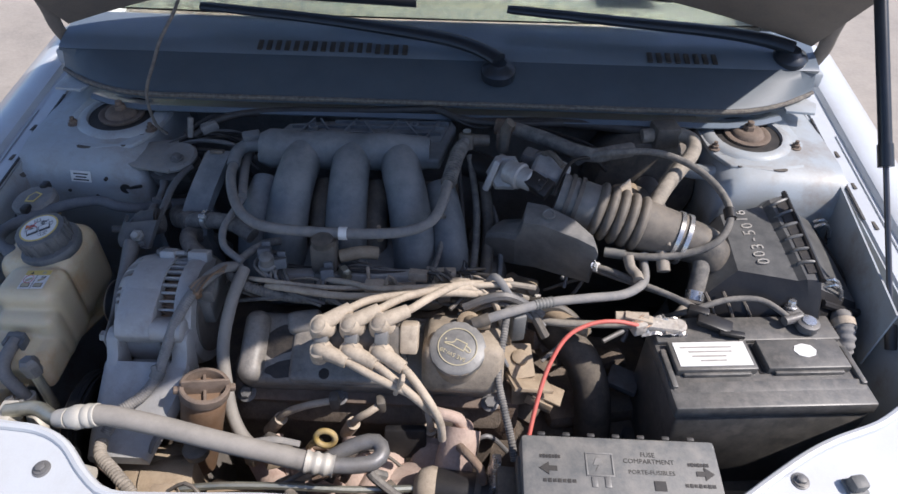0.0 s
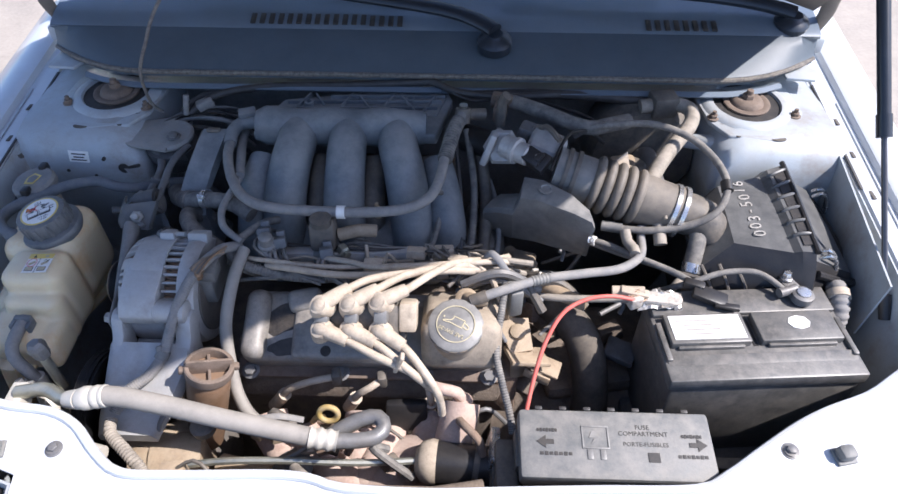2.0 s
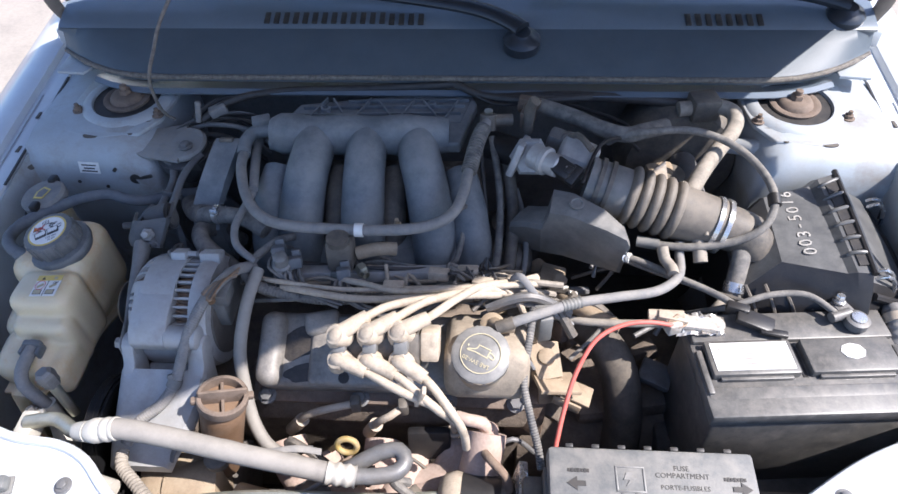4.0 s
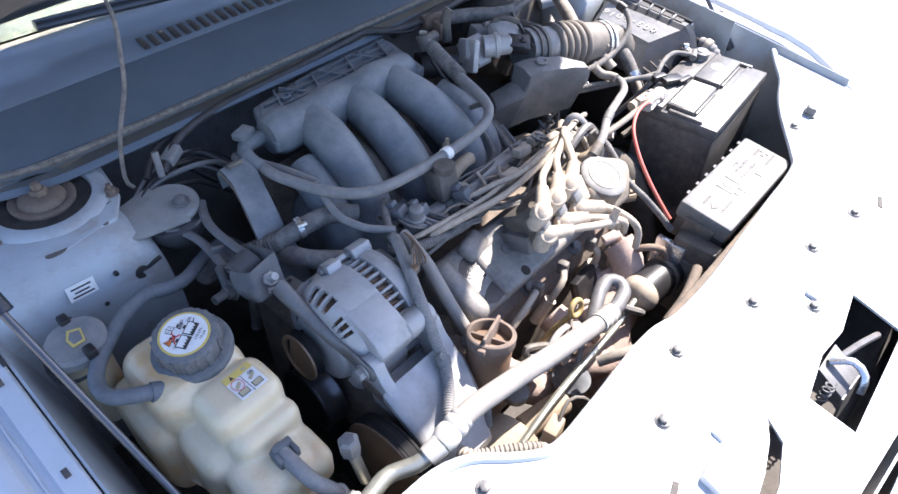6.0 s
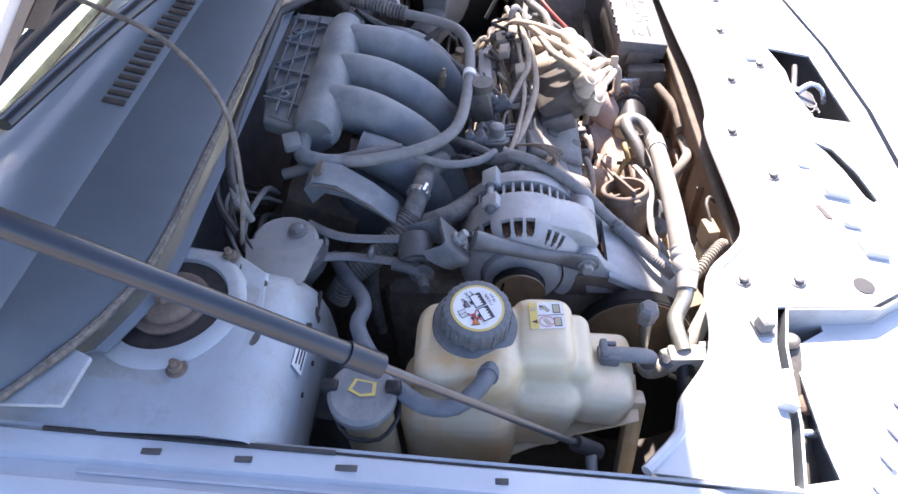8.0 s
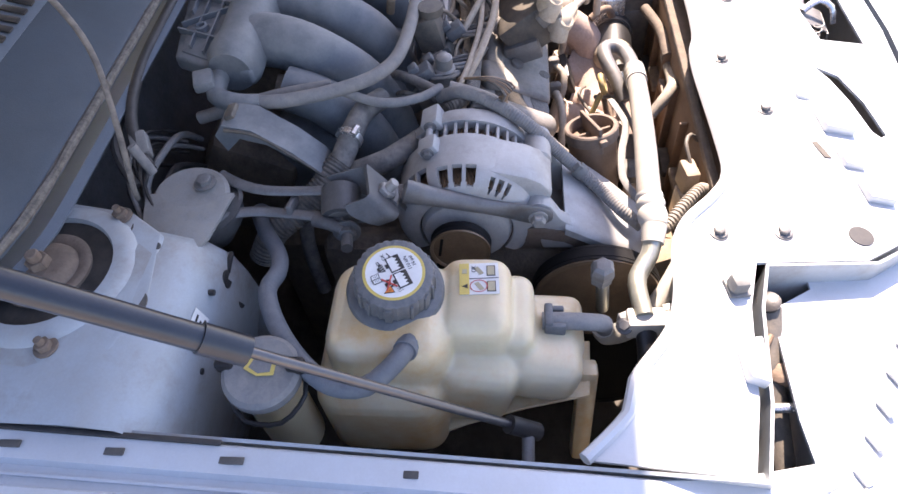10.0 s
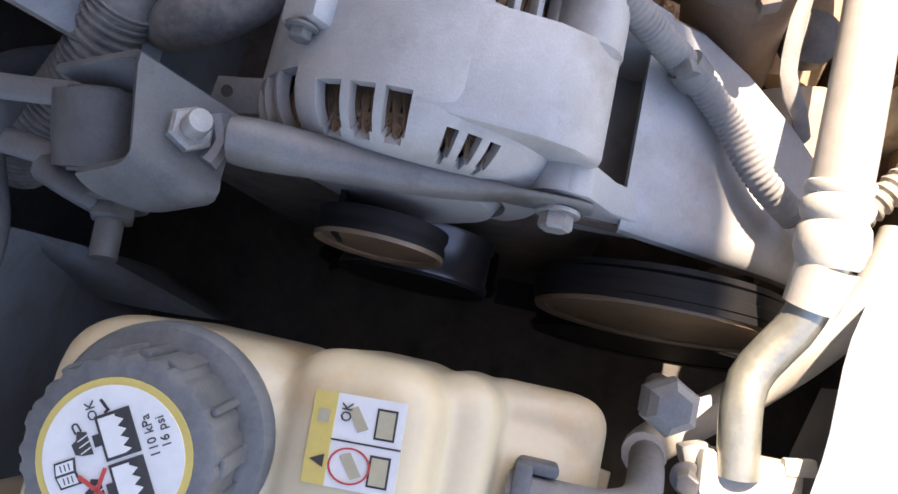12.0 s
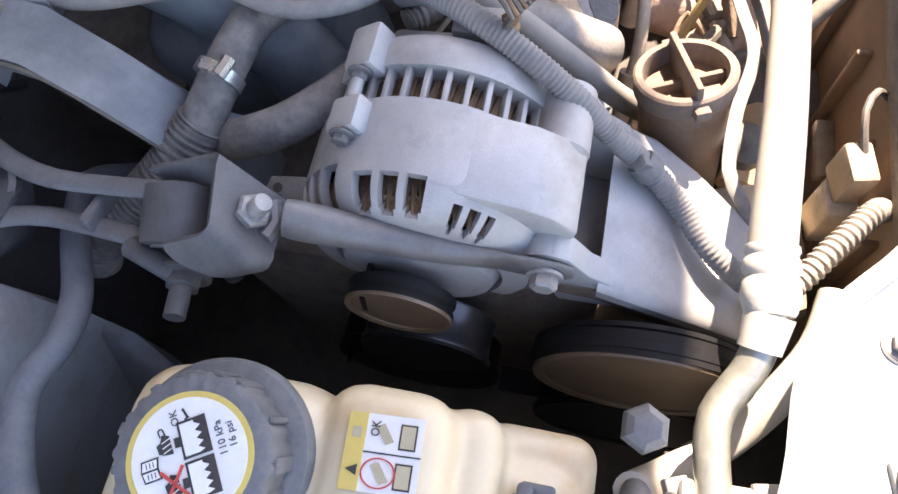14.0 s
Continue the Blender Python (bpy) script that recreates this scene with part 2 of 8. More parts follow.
M = {
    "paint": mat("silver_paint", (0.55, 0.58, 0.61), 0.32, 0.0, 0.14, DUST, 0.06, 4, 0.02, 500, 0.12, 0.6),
    # The same silver paint, darkened to put the bay's shade into its colour
    "paint_in": mat("silver_paint_shaded", (0.365, 0.41, 0.448), 0.42, 0.0, 0.20, DUST, 0.08, 9, 0.03, 400, 0.2, 0.15, (0.20, 0.15, 0.10), 0.55, 11),
    "underhood": mat("hood_lining", (0.15, 0.135, 0.12), 0.8, 0, 0.2, DUST, 0.15, 9),
    "cowl": mat("cowl_plastic", (0.068, 0.089, 0.110), 0.5, 0, 0.10, (0.16, 0.16, 0.16), 0.12, 10, 0.12, 700),
    "cowl_gloss": mat("cowl_painted", (0.128, 0.163, 0.205), 0.3, 0, 0.12, (0.2, 0.2, 0.2), 0.1, 10, 0.03, 500, 0.0, 0.3),
    "seal": mat("dusty_rubber_seal", (0.055, 0.053, 0.05), 0.7, 0, 0.6, (0.28, 0.25, 0.21), 0.45, 60, 0.25, 300),
    "manifold": mat("intake_plastic", (0.080, 0.098, 0.115), 0.46, 0, 0.42, (0.29, 0.295, 0.295), 0.18, 7, 0.05, 420, 0.5),
    # black, rubber, dark and rust_dark are lightened to imitate lens haze
    "black": mat("black_plastic", (0.04, 0.041, 0.043), 0.5, 0, 0.32, DUST, 0.25, 16, 0.12, 420, 0.25),
    "black_clean": mat("black_plastic_clean", (0.014, 0.014, 0.016), 0.42, 0, 0.04, DUST, 0.25, 16, 0.1, 420),
    "wiper": mat("satin_black_metal", (0.016, 0.022, 0.032), 0.28, 0, 0.02, DUST, 0.2, 16, 0.05, 420),
    "darkrod": mat("dark_polished_rod", (0.10, 0.10, 0.11), 0.28, 0.85, 0.1, DUST, 0.1, 20, 0.0),
    "faint": mat("faded_print", (0.36, 0.35, 0.33), 0.5, 0, 0.3, DUST, 0.3, 40, 0.0),
    "battery": mat("battery_case", (0.068, 0.069, 0.069), 0.36, 0, 0.22, (0.33, 0.30, 0.26), 0.3, 22, 0.05, 520, 0.08, 0, (0.30, 0.27, 0.24), 0.28, 34),
    "graybox": mat("grey_plastic", (0.085, 0.095, 0.10), 0.5, 0, 0.30, (0.36, 0.33, 0.29), 0.15, 14, 0.1, 420, 0.25),
    "shield": mat("dark_grey_shield", (0.105, 0.106, 0.105), 0.30, 0, 0.34, (0.32, 0.305, 0.28), 0.2, 14, 0.08, 520, 0.45),
    "rubber": mat("dusty_rubber_hose", (0.06, 0.06, 0.062), 0.72, 0, 0.55, (0.27, 0.25, 0.22), 0.3, 26, 0.12, 500, 0.35),
    "rubber_tan": mat("sun_bleached_hose", (0.17, 0.15, 0.125), 0.7, 0, 0.55, (0.39, 0.345, 0.285), 0.3, 26, 0.12, 500, 0.2),
    "bluehose": mat("faded_coolant_hose", (0.085, 0.10, 0.12), 0.6, 0, 0.35, (0.22, 0.22, 0.22), 0.25, 26, 0.08, 500, 0.3),
    "conduit": mat("dusty_grey_conduit", (0.16, 0.16, 0.165), 0.7, 0, 0.5, (0.30, 0.28, 0.25), 0.2, 26, 0.1, 400, 0.25),
    "cast_rust": mat("pinkish_scaled_iron", (0.42, 0.31, 0.26), 0.85, 0, 0.35, (0.45, 0.37, 0.30), 0.25, 16, 0.3, 260, 0.2, 0, (0.20, 0.11, 0.08), 0.6, 20),
    "lead": mat("tan_ignition_lead", (0.34, 0.28, 0.215), 0.65, 0, 0.55, (0.52, 0.445, 0.345), 0.3, 30, 0.1, 400, 0.15, 0, (0.07, 0.06, 0.05), 0.5, 26),
    "alu": mat("dusty_cast_aluminium", (0.42, 0.425, 0.43), 0.5, 0.45, 0.42, (0.36, 0.34, 0.31), 0.14, 22, 0.06, 900, 0.1, 0, (0.17, 0.155, 0.14), 0.45, 30),
    "steel": mat("grimy_steel", (0.165, 0.166, 0.17), 0.42, 0.4, 0.45, (0.175, 0.165, 0.152), 0.30, 30, 0.06, 700, 0.15, 0, (0.10, 0.08, 0.062), 0.6, 38),
    "steel_pale": mat("dusty_zinc_bolt", (0.30, 0.30, 0.295), 0.42, 0.45, 0.5, (0.36, 0.34, 0.31), 0.25, 60, 0.08, 700, 0.1, 0, (0.13, 0.10, 0.075), 0.6, 70),
    "dusty_plate": mat("dust_greyed_plate", (0.25, 0.255, 0.255), 0.6, 0.1, 0.5, (0.31, 0.285, 0.25), 0.2, 24, 0.06, 500, 0.25, 0, (0.14, 0.11, 0.085), 0.5, 22),
    "steel_dark": mat("grimy_dark_steel", (0.085, 0.088, 0.093), 0.45, 0.3, 0.45, (0.13, 0.125, 0.118), 0.30, 34, 0.06, 700, 0.2, 0, (0.045, 0.038, 0.032), 0.6, 40),
    "brown": mat("brown_plastic", (0.150, 0.088, 0.050), 0.5, 0, 0.22, (0.24, 0.18, 0.13), 0.25, 18, 0.08, 400, 0.15, 0, (0.07, 0.045, 0.03), 0.5, 14),
    "pipe": mat("aluminium_pipe", (0.42, 0.425, 0.365), 0.30, 0.85, 0.20, (0.38, 0.34, 0.26), 0.15, 26, 0.1, 400, 0.1),
    "chrome": mat("bright_steel", (0.62, 0.62, 0.62), 0.25, 0.9, 0.12, DUST, 0.1, 26, 0.05, 400),
    "rust": mat("rusty_iron", (0.185, 0.125, 0.09), 0.85, 0, 0.3, (0.30, 0.24, 0.18), 0.35, 22, 0.5, 260, 0.2, 0, (0.07, 0.05, 0.04), 0.6, 14),
    "rust_dark": mat("oily_iron", (0.105, 0.086, 0.070), 0.7, 0, 0.5, (0.24, 0.19, 0.145), 0.35, 20, 0.5, 260, 0.3, 0, (0.02, 0.016, 0.014), 0.6, 9),
    "valve": mat("oily_valve_cover", (0.185, 0.176, 0.165), 0.40, 0.0, 0.30, (0.40, 0.345, 0.275), 0.30, 26, 0.14, 360, 0.12, 0, (0.055, 0.048, 0.042), 0.7, 16),
    "firewall": mat("dusty_firewall_pad", (0.15, 0.155, 0.16), 0.85, 0, 0.4, (0.24, 0.22, 0.19), 0.3, 14, 0.3, 160, 0.2, 0, (0.06, 0.055, 0.05), 0.5, 9),
    "dark": mat("hazed_grime", (0.065, 0.060, 0.055), 0.85, 0, 0.5, (0.19, 0.165, 0.14), 0.3, 9, 0.2, 100),
    "tan": mat("tan_plastic", (0.28, 0.21, 0.14), 0.6, 0, 0.55, (0.38, 0.31, 0.22), 0.3, 18, 0.2, 300, 0.15, 0, (0.09, 0.06, 0.04), 0.5, 12),
    "cream": mat("yellowed_translucent_plastic", (0.65, 0.560, 0.385), 0.33, 0, 0.13, (0.55, 0.38, 0.19), 0.05, 9, 0.012, 300, 0.0, 0.15, (0.58, 0.33, 0.12), 0.9, 6, 0.0, 0.35),
    "capgrey": mat("grey_rubbery_cap", (0.075, 0.085, 0.095), 0.5, 0, 0.3, (0.26, 0.25, 0.24), 0.25, 24, 0.08, 500, 0.15),
    "white": mat("white_label", (0.78, 0.77, 0.74), 0.45, 0, 0.12, DUST, 0.05, 30, 0.0, 300),
    "yellow": mat("yellow_print", (0.66, 0.50, 0.13), 0.45, 0, 0.1, DUST, 0.08, 30, 0.0),
    "gold": mat("pale_gold_print", (0.50, 0.44, 0.28), 0.5, 0, 0.3, DUST, 0.1, 30, 0.0),
    "ink": mat("print_and_hole_black", (0.02, 0.02, 0.022), 0.5, 0, 0.1, DUST, 0.1, 30, 0.0),
    "redprint": mat("red_print", (0.55, 0.06, 0.05), 0.5, 0, 0.05, DUST, 0.1, 30, 0.0),
    "orange": mat("orange_print", (0.75, 0.22, 0.03), 0.5, 0, 0.05, DUST, 0.1, 30, 0.0),
    "red": mat("red_cable", (0.58, 0.11, 0.085), 0.5, 0, 0.25, (0.45, 0.25, 0.2), 0.15, 30, 0.05),
    "yellowplastic": mat("yellow_plastic", (0.42, 0.29, 0.07), 0.5, 0, 0.6, DUST, 0.25, 30, 0.1),
    "copper": mat("copper_windings", (0.21, 0.125, 0.070), 0.42, 0.4, 0.25, DUST, 0.4, 60, 0.1),
    # Oily black that paints the shade in the valve cover's hollows
    "oil": mat("oily_hollow_shade", (0.020, 0.018, 0.017), 0.3, 0, 0.10, DUST, 0.4, 40, 0.3, 300),
    "mount": mat("rust_browned_steel", (0.135, 0.098, 0.075), 0.7, 0.1, 0.35, (0.24, 0.19, 0.15), 0.3, 40, 0.15, 400, 0.15, 0, (0.06, 0.045, 0.035), 0.5, 30),
    # Lighter than the skirt: sun-greyed, and sky sheen put into the colour
    "lid_grey": mat("sun_and_sheen_greyed_plastic", (0.058, 0.060, 0.063), 0.34, 0, 0.25, (0.24, 0.235, 0.22), 0.15, 14, 0.05, 600, 0.2),
    "hose_black": mat("black_rubber", (0.022, 0.022, 0.024), 0.55, 0, 0.10, (0.22, 0.19, 0.16), 0.3, 20, 0.06, 500, 0.15),
    "foil": mat("crumpled_lead", (0.55, 0.54, 0.52), 0.35, 0.75, 0.3, (0.50, 0.46, 0.40), 0.3, 60, 0.1, 300, 0.1, 0, (0.28, 0.20, 0.14), 0.6, 40),
    "corrosion": mat("corroded_terminal", (0.34, 0.31, 0.28), 0.7, 0.3, 0.4, (0.58, 0.54, 0.47), 0.4, 60, 0.6, 200, 0.2, 0, (0.25, 0.16, 0.10), 0.5, 40),
    # Belt rubber; on the pulley drums its near-black paints deep shade
    "belt_black": mat("belt_and_shade_black", (0.009, 0.009, 0.010), 0.55, 0, 0.03, (0.08, 0.07, 0.06), 0.2, 20, 0.05, 400),
    "dish_brown": mat("brown_stamped_pulley", (0.16, 0.110, 0.070), 0.38, 0.25, 0.25, (0.20, 0.15, 0.10), 0.25, 22, 0.04, 500, 0.0, 0, (0.04, 0.028, 0.02), 0.5, 16),
    "crimp": mat("pale_dusty_metal", (0.52, 0.50, 0.45), 0.5, 0.25, 0.4, (0.50, 0.46, 0.39), 0.12, 22, 0.05, 600, 0.1, 0, (0.26, 0.22, 0.17), 0.35, 26),
    "neck": mat("grimy_filler_casting", (0.24, 0.200, 0.155), 0.6, 0.05, 0.45, (0.44, 0.37, 0.28), 0.3, 26, 0.15, 400, 0.35, 0, (0.05, 0.04, 0.032), 0.7, 14),
    # Upward faces paler: dust, plus sunlight painted on the hose top
    "black_dusty": mat("dust_and_sun_topped_hose", (0.020, 0.0195, 0.019), 0.7, 0, 0.16, (0.22, 0.185, 0.145), 0.3, 20, 0.06, 500, 0.9),
    "ac_hose": mat("greyed_rubber_hose", (0.21, 0.195, 0.175), 0.6, 0, 0.5, (0.33, 0.305, 0.27), 0.14, 12, 0.05, 500, 0.2),
    "intake_rubber": mat("dusty_brown_rubber", (0.095, 0.086, 0.075), 0.55, 0, 0.45, (0.25, 0.215, 0.175), 0.2, 16, 0.06, 500, 0.25),
    "ground": mat("dusty_asphalt", (0.30, 0.27, 0.235), 0.9, 0, 0.4, (0.42, 0.37, 0.31), 0.2, 1.5, 0.6, 60),
    "lens": mat("hazy_headlamp_plastic", (0.72, 0.73, 0.72), 0.2, 0, 0.15, DUST, 0.06, 12, 0.0, 300, 0.0, 0.5),
}


def glass(name, tint=(0.75, 0.9, 0.85)):
    m = bpy.data.materials.new(name)
    m.use_nodes = True
    bs = m.node_tree.nodes["Principled BSDF"]
    bs.inputs["Base Color"].default_value = (*tint, 1)
    bs.inputs["Roughness"].default_value = 0.03
    bs.inputs["Transmission Weight"].default_value = 1.0
    bs.inputs["IOR"].default_value = 1.45
    return m


M["glass"] = glass("windscreen_glass")
# Specular cut so the pulleys look as if the sky were blocked
M["belt_black"].node_tree.nodes["Principled BSDF"].inputs["Specular IOR Level"].default_value = 0.15

# ---- building helpers ----
ORIGIN = {}


def thing(name, label, category, at=(0, 0, 0), group="", kind=""):
    e = new(name)
    e.empty_display_size = 0.05
    e.location = at
    ORIGIN[e.name] = Vector(at)
    return tagged(e, label, category, group, kind)


def part(name, bm, material, parent, label="", smooth=40):
    """Links a bmesh in world places as one mesh under its thing."""
    o = ORIGIN[parent.name]
    bmesh.ops.recalc_face_normals(bm, faces=bm.faces)
    me = bpy.data.meshes.new(name)
    bm.transform(Matrix.Translation(-o))
    bm.to_mesh(me)
    bm.free()
    for p in me.polygons:
        p.use_smooth = True
    me.set_sharp_from_angle(angle=radians(smooth))
    me.materials.append(M[material] if isinstance(material, str) else material)
    ob = new(name, me)
    ob.parent = parent
    ORIGIN[ob.name] = o
    return tagged(ob, label) if label else ob


def solo(name, bm, material, label, category, group="", kind="", smooth=40):
    """One mesh that is a thing by itself, its origin at its base."""
    bmesh.ops.recalc_face_normals(bm, faces=bm.faces)
    vs = [v.co for v in bm.verts]
    o = Vector(((min(v.x for v in vs) + max(v.x for v in vs)) / 2, (min(v.y for v in vs) + max(v.y for v in vs)) / 2, min(v.z for v in vs)))
    me = bpy.data.meshes.new(name)
    bm.transform(Matrix.Translation(-o))
    bm.to_mesh(me)
    bm.free()
    for p in me.polygons:
        p.use_smooth = True
    me.set_sharp_from_angle(angle=radians(smooth))
    me.materials.append(M[material])
    ob = new(name, me)
    ob.location = o
    ORIGIN[ob.name] = o
    return tagged(ob, label, category, group, kind)


def join(*bms):
    out = bmesh.new()
    for b in bms:
        me = bpy.data.meshes.new("tmp")
        b.to_mesh(me)
        out.from_mesh(me)
        bpy.data.meshes.remove(me)
        b.free()
    return out


def bevel(bm, w, seg=2, ang=25):
    if w > 0:
        es = [e for e in bm.edges if len(e.link_faces) == 2 and e.calc_face_angle(0) > radians(ang)]
        bmesh.ops.bevel(bm, geom=es, offset=w, segments=seg, affect="EDGES", clamp_overlap=True, profile=0.5)
    return bm


def box(c, s, rot=(0, 0, 0), bev=0.003, seg=2):
    bm = bmesh.new()
    bmesh.ops.create_cube(bm, size=1, matrix=Matrix.Diagonal((*s, 1)))
    bevel(bm, bev, seg)
    bm.transform(pose(*c, *rot))
    return bm


def smooth_path(pts, step=0.006, closed=False):
    """Catmull-Rom through the points, sampled at about even steps."""
    P = [Vector(p) for p in pts]
    if len(P) == 2:
        n = max(2, int((P[1] - P[0]).length / step))
        return [P[0].lerp(P[1], i / n) for i in range(n + 1)]
    out = []
    for i in range(len(P) - 1):
        a, b, c, d = P[max(i - 1, 0)], P[i], P[i + 1], P[min(i + 2, len(P) - 1)]
        n = max(2, int((c - b).length / step))
        for k in range(n):
            t = k / n
            out.append(0.5 * ((2 * b) + (c - a) * t + (2 * a - 5 * b + 4 * c - d) * t * t + (3 * b - a - 3 * c + d) * t ** 3))
    out.append(P[-1])
    return out


def tube(pts, r, sides=12, step=0.008, corr=0.0, period=0.008, flat=1.0, wob=0.0):
    """A hose or pipe along the points. r: a number, or one for each end. corr: depth of its corrugation."""
    if corr > 0:
        step = period / 4
    path = smooth_path(pts, step)
    n = len(path)
    r0, r1 = r if isinstance(r, tuple) else (r, r)
    bm = bmesh.new()
    up = Vector((0, 0, 1))
    tan = (path[1] - path[0]).normalized()
    if abs(tan.dot(up)) > 0.9:
        up = Vector((1, 0, 0))
    nrm = (up - tan * up.dot(tan)).normalized()
    rings, s = [], 0.0
    for i, p in enumerate(path):
        t = (path[min(i + 1, n - 1)] - path[max(i - 1, 0)]).normalized()
        nrm = (nrm - t * nrm.dot(t)).normalized()
        bi = t.cross(nrm)
        rr = r0 + (r1 - r0) * i / (n - 1)
        if corr > 0:
            rr += corr * (math.sin(2 * math.pi * i / 4 + 0.8))
        if wob > 0:
            rr *= 1 + wob * noise.noise(p * 60)
        rings.append([bm.verts.new(p + (nrm * math.cos(a) * flat + bi * math.sin(a)) * rr) for a in (2 * math.pi * k / sides for k in range(sides))])
    for a, b in zip(rings, rings[1:]):
        for k in range(sides):
            bm.faces.new((a[k], a[(k + 1) % sides], b[(k + 1) % sides], b[k]))
    bm.faces.new(rings[0][::-1])
    bm.faces.new(rings[-1])
    return bm


def axis_frame(origin, axis):
    z = Vector(axis).normalized()
    x = Vector((1, 0, 0)) if abs(z.x) < 0.8 else Vector((0, 1, 0))
    x = (x - z * x.dot(z)).normalized()
    y = z.cross(x)
    return Matrix.Translation(origin) @ Matrix((x, y, z)).transposed().to_4x4()


def lathe(profile, origin, axis=(0, 0, 1), segs=32, wave=0.0, waves=0):
    """Turns (radius, height) pairs round the axis. wave: knurl of the rim."""
    bm = bmesh.new()
    rings = []
    for r, h in profile:
        if r < 1e-6:
            rings.append([bm.verts.new((0, 0, h))])
        else:
            rings.append([bm.verts.new(((r + (wave if waves and math.sin(waves * a) > 0 else 0)) * math.cos(a), (r + (wave if waves and math.sin(waves * a) > 0 else 0)) * math.sin(a), h))
                          for a in (2 * math.pi * k / segs for k in range(segs))])
    for a, b in zip(rings, rings[1:]):
        for k in range(segs):
            q = [a[k % len(a)], a[(k + 1) % len(a)], b[(k + 1) % len(b)], b[k % len(b)]]
            q = list(dict.fromkeys(q))
            if len(q) > 2:
                bm.faces.new(q)
    for ring, rev in ((rings[0], True), (rings[-1], False)):
        if len(ring) > 2:
            bm.faces.new(ring[::-1] if rev else ring)
    bm.transform(axis_frame(origin, axis))
    return bm


def prism(poly, origin, ex, ey, depth, bev=0.0, seg=2):
    """A flat outline in the plane of ex and ey, thickened by depth along their cross product."""
    ex, ey = Vector(ex).normalized(), Vector(ey).normalized()
    ez = ex.cross(ey).normalized()
    bm = bmesh.new()
    o = Vector(origin)
    vs = [bm.verts.new(o + ex * u + ey * v) for u, v in poly]
    f = bm.faces.new(vs)
    r = bmesh.ops.extrude_face_region(bm, geom=[f])
    bmesh.ops.translate(bm, vec=ez * depth, verts=[v for v in r["geom"] if isinstance(v, bmesh.types.BMVert)])
    bmesh.ops.recalc_face_normals(bm, faces=bm.faces)
    return bevel(bm, bev, seg)


def plate(outer, holes, zf, thick, lip=0.0):
    """A level sheet with holes; zf(x, y) gives its height."""
    bm = bmesh.new()
    es = []
    for loop in [outer] + holes:
        vs = [bm.verts.new((x, y, 0)) for x, y in loop]
        es += [bm.edges.new((vs[i], vs[(i + 1) % len(vs)])) for i in range(len(vs))]
    bmesh.ops.triangle_fill(bm, use_beauty=True, edges=es, normal=(0, 0, 1))
    r = bmesh.ops.extrude_face_region(bm, geom=list(bm.faces))
    low = {v for v in r["geom"] if isinstance(v, bmesh.types.BMVert)}
    for v in bm.verts:
        v.co.z = zf(v.co.x, v.co.y) - (thick if v in low else 0)
    return bm


def loft(sections, closed=False, cap=False):
    bm = bmesh.new()
    rows = [[bm.verts.new(p) for p in s] for s in sections]
    for a, b in zip(rows, rows[1:]):
        k = len(a)
        for i in range(k if closed else k - 1):
            bm.faces.new((a[i], a[(i + 1) % k], b[(i + 1) % k], b[i]))
    if cap:
        bm.faces.new(rows[0][::-1])
        bm.faces.new(rows[-1])
    return bm


def annulus(r0, r1, h, segs=48):
    """A thin flat ring lying at the origin."""
    secs = [[(r * math.cos(a), r * math.sin(a), z) for r, z in ((r0, 0), (r1, 0), (r1, h), (r0, h))] for a in (2 * math.pi * k / segs for k in range(segs + 1))]
    bm = loft(secs, True)
    bmesh.ops.remove_doubles(bm, verts=bm.verts, dist=1e-6)
    return bm


def sheet(sections, thick):
    """An open loft given thickness."""
    bm = loft(sections)
    bmesh.ops.recalc_face_normals(bm, faces=bm.faces)
    bmesh.ops.solidify(bm, geom=list(bm.faces), thickness=thick)
    return bm


def slab(pts, thick, bev=0.0):
    """A flat plate through the corner points, thickened away from its face."""
    p = [Vector(q) for q in pts]
    nrm = Vector((0, 0, 0))
    for a, b in zip(p, p[1:] + p[:1]):
        nrm += a.cross(b)
    nrm.normalize()
    bm = bmesh.new()
    lo = [bm.verts.new(q) for q in p]
    hi = [bm.verts.new(q - nrm * thick) for q in p]
    bm.faces.new(lo)
    bm.faces.new(hi[::-1])
    for i in range(len(p)):
        j = (i + 1) % len(p)
        bm.faces.new((lo[j], lo[i], hi[i], hi[j]))
    bmesh.ops.recalc_face_normals(bm, faces=list(bm.faces))
    return bevel(bm, bev, 2) if bev > 0 else bm


def hexbolt(c, r=0.007, h=0.007, axis=(0, 0, 1)):
    return join(lathe([(r * 1.45, 0), (r * 1.45, h * 0.22), (r * 1.2, h * 0.3)], c, axis, 20), lathe([(r, h * 0.2), (r, h * 0.9), (r * 0.85, h)], c, axis, 6))


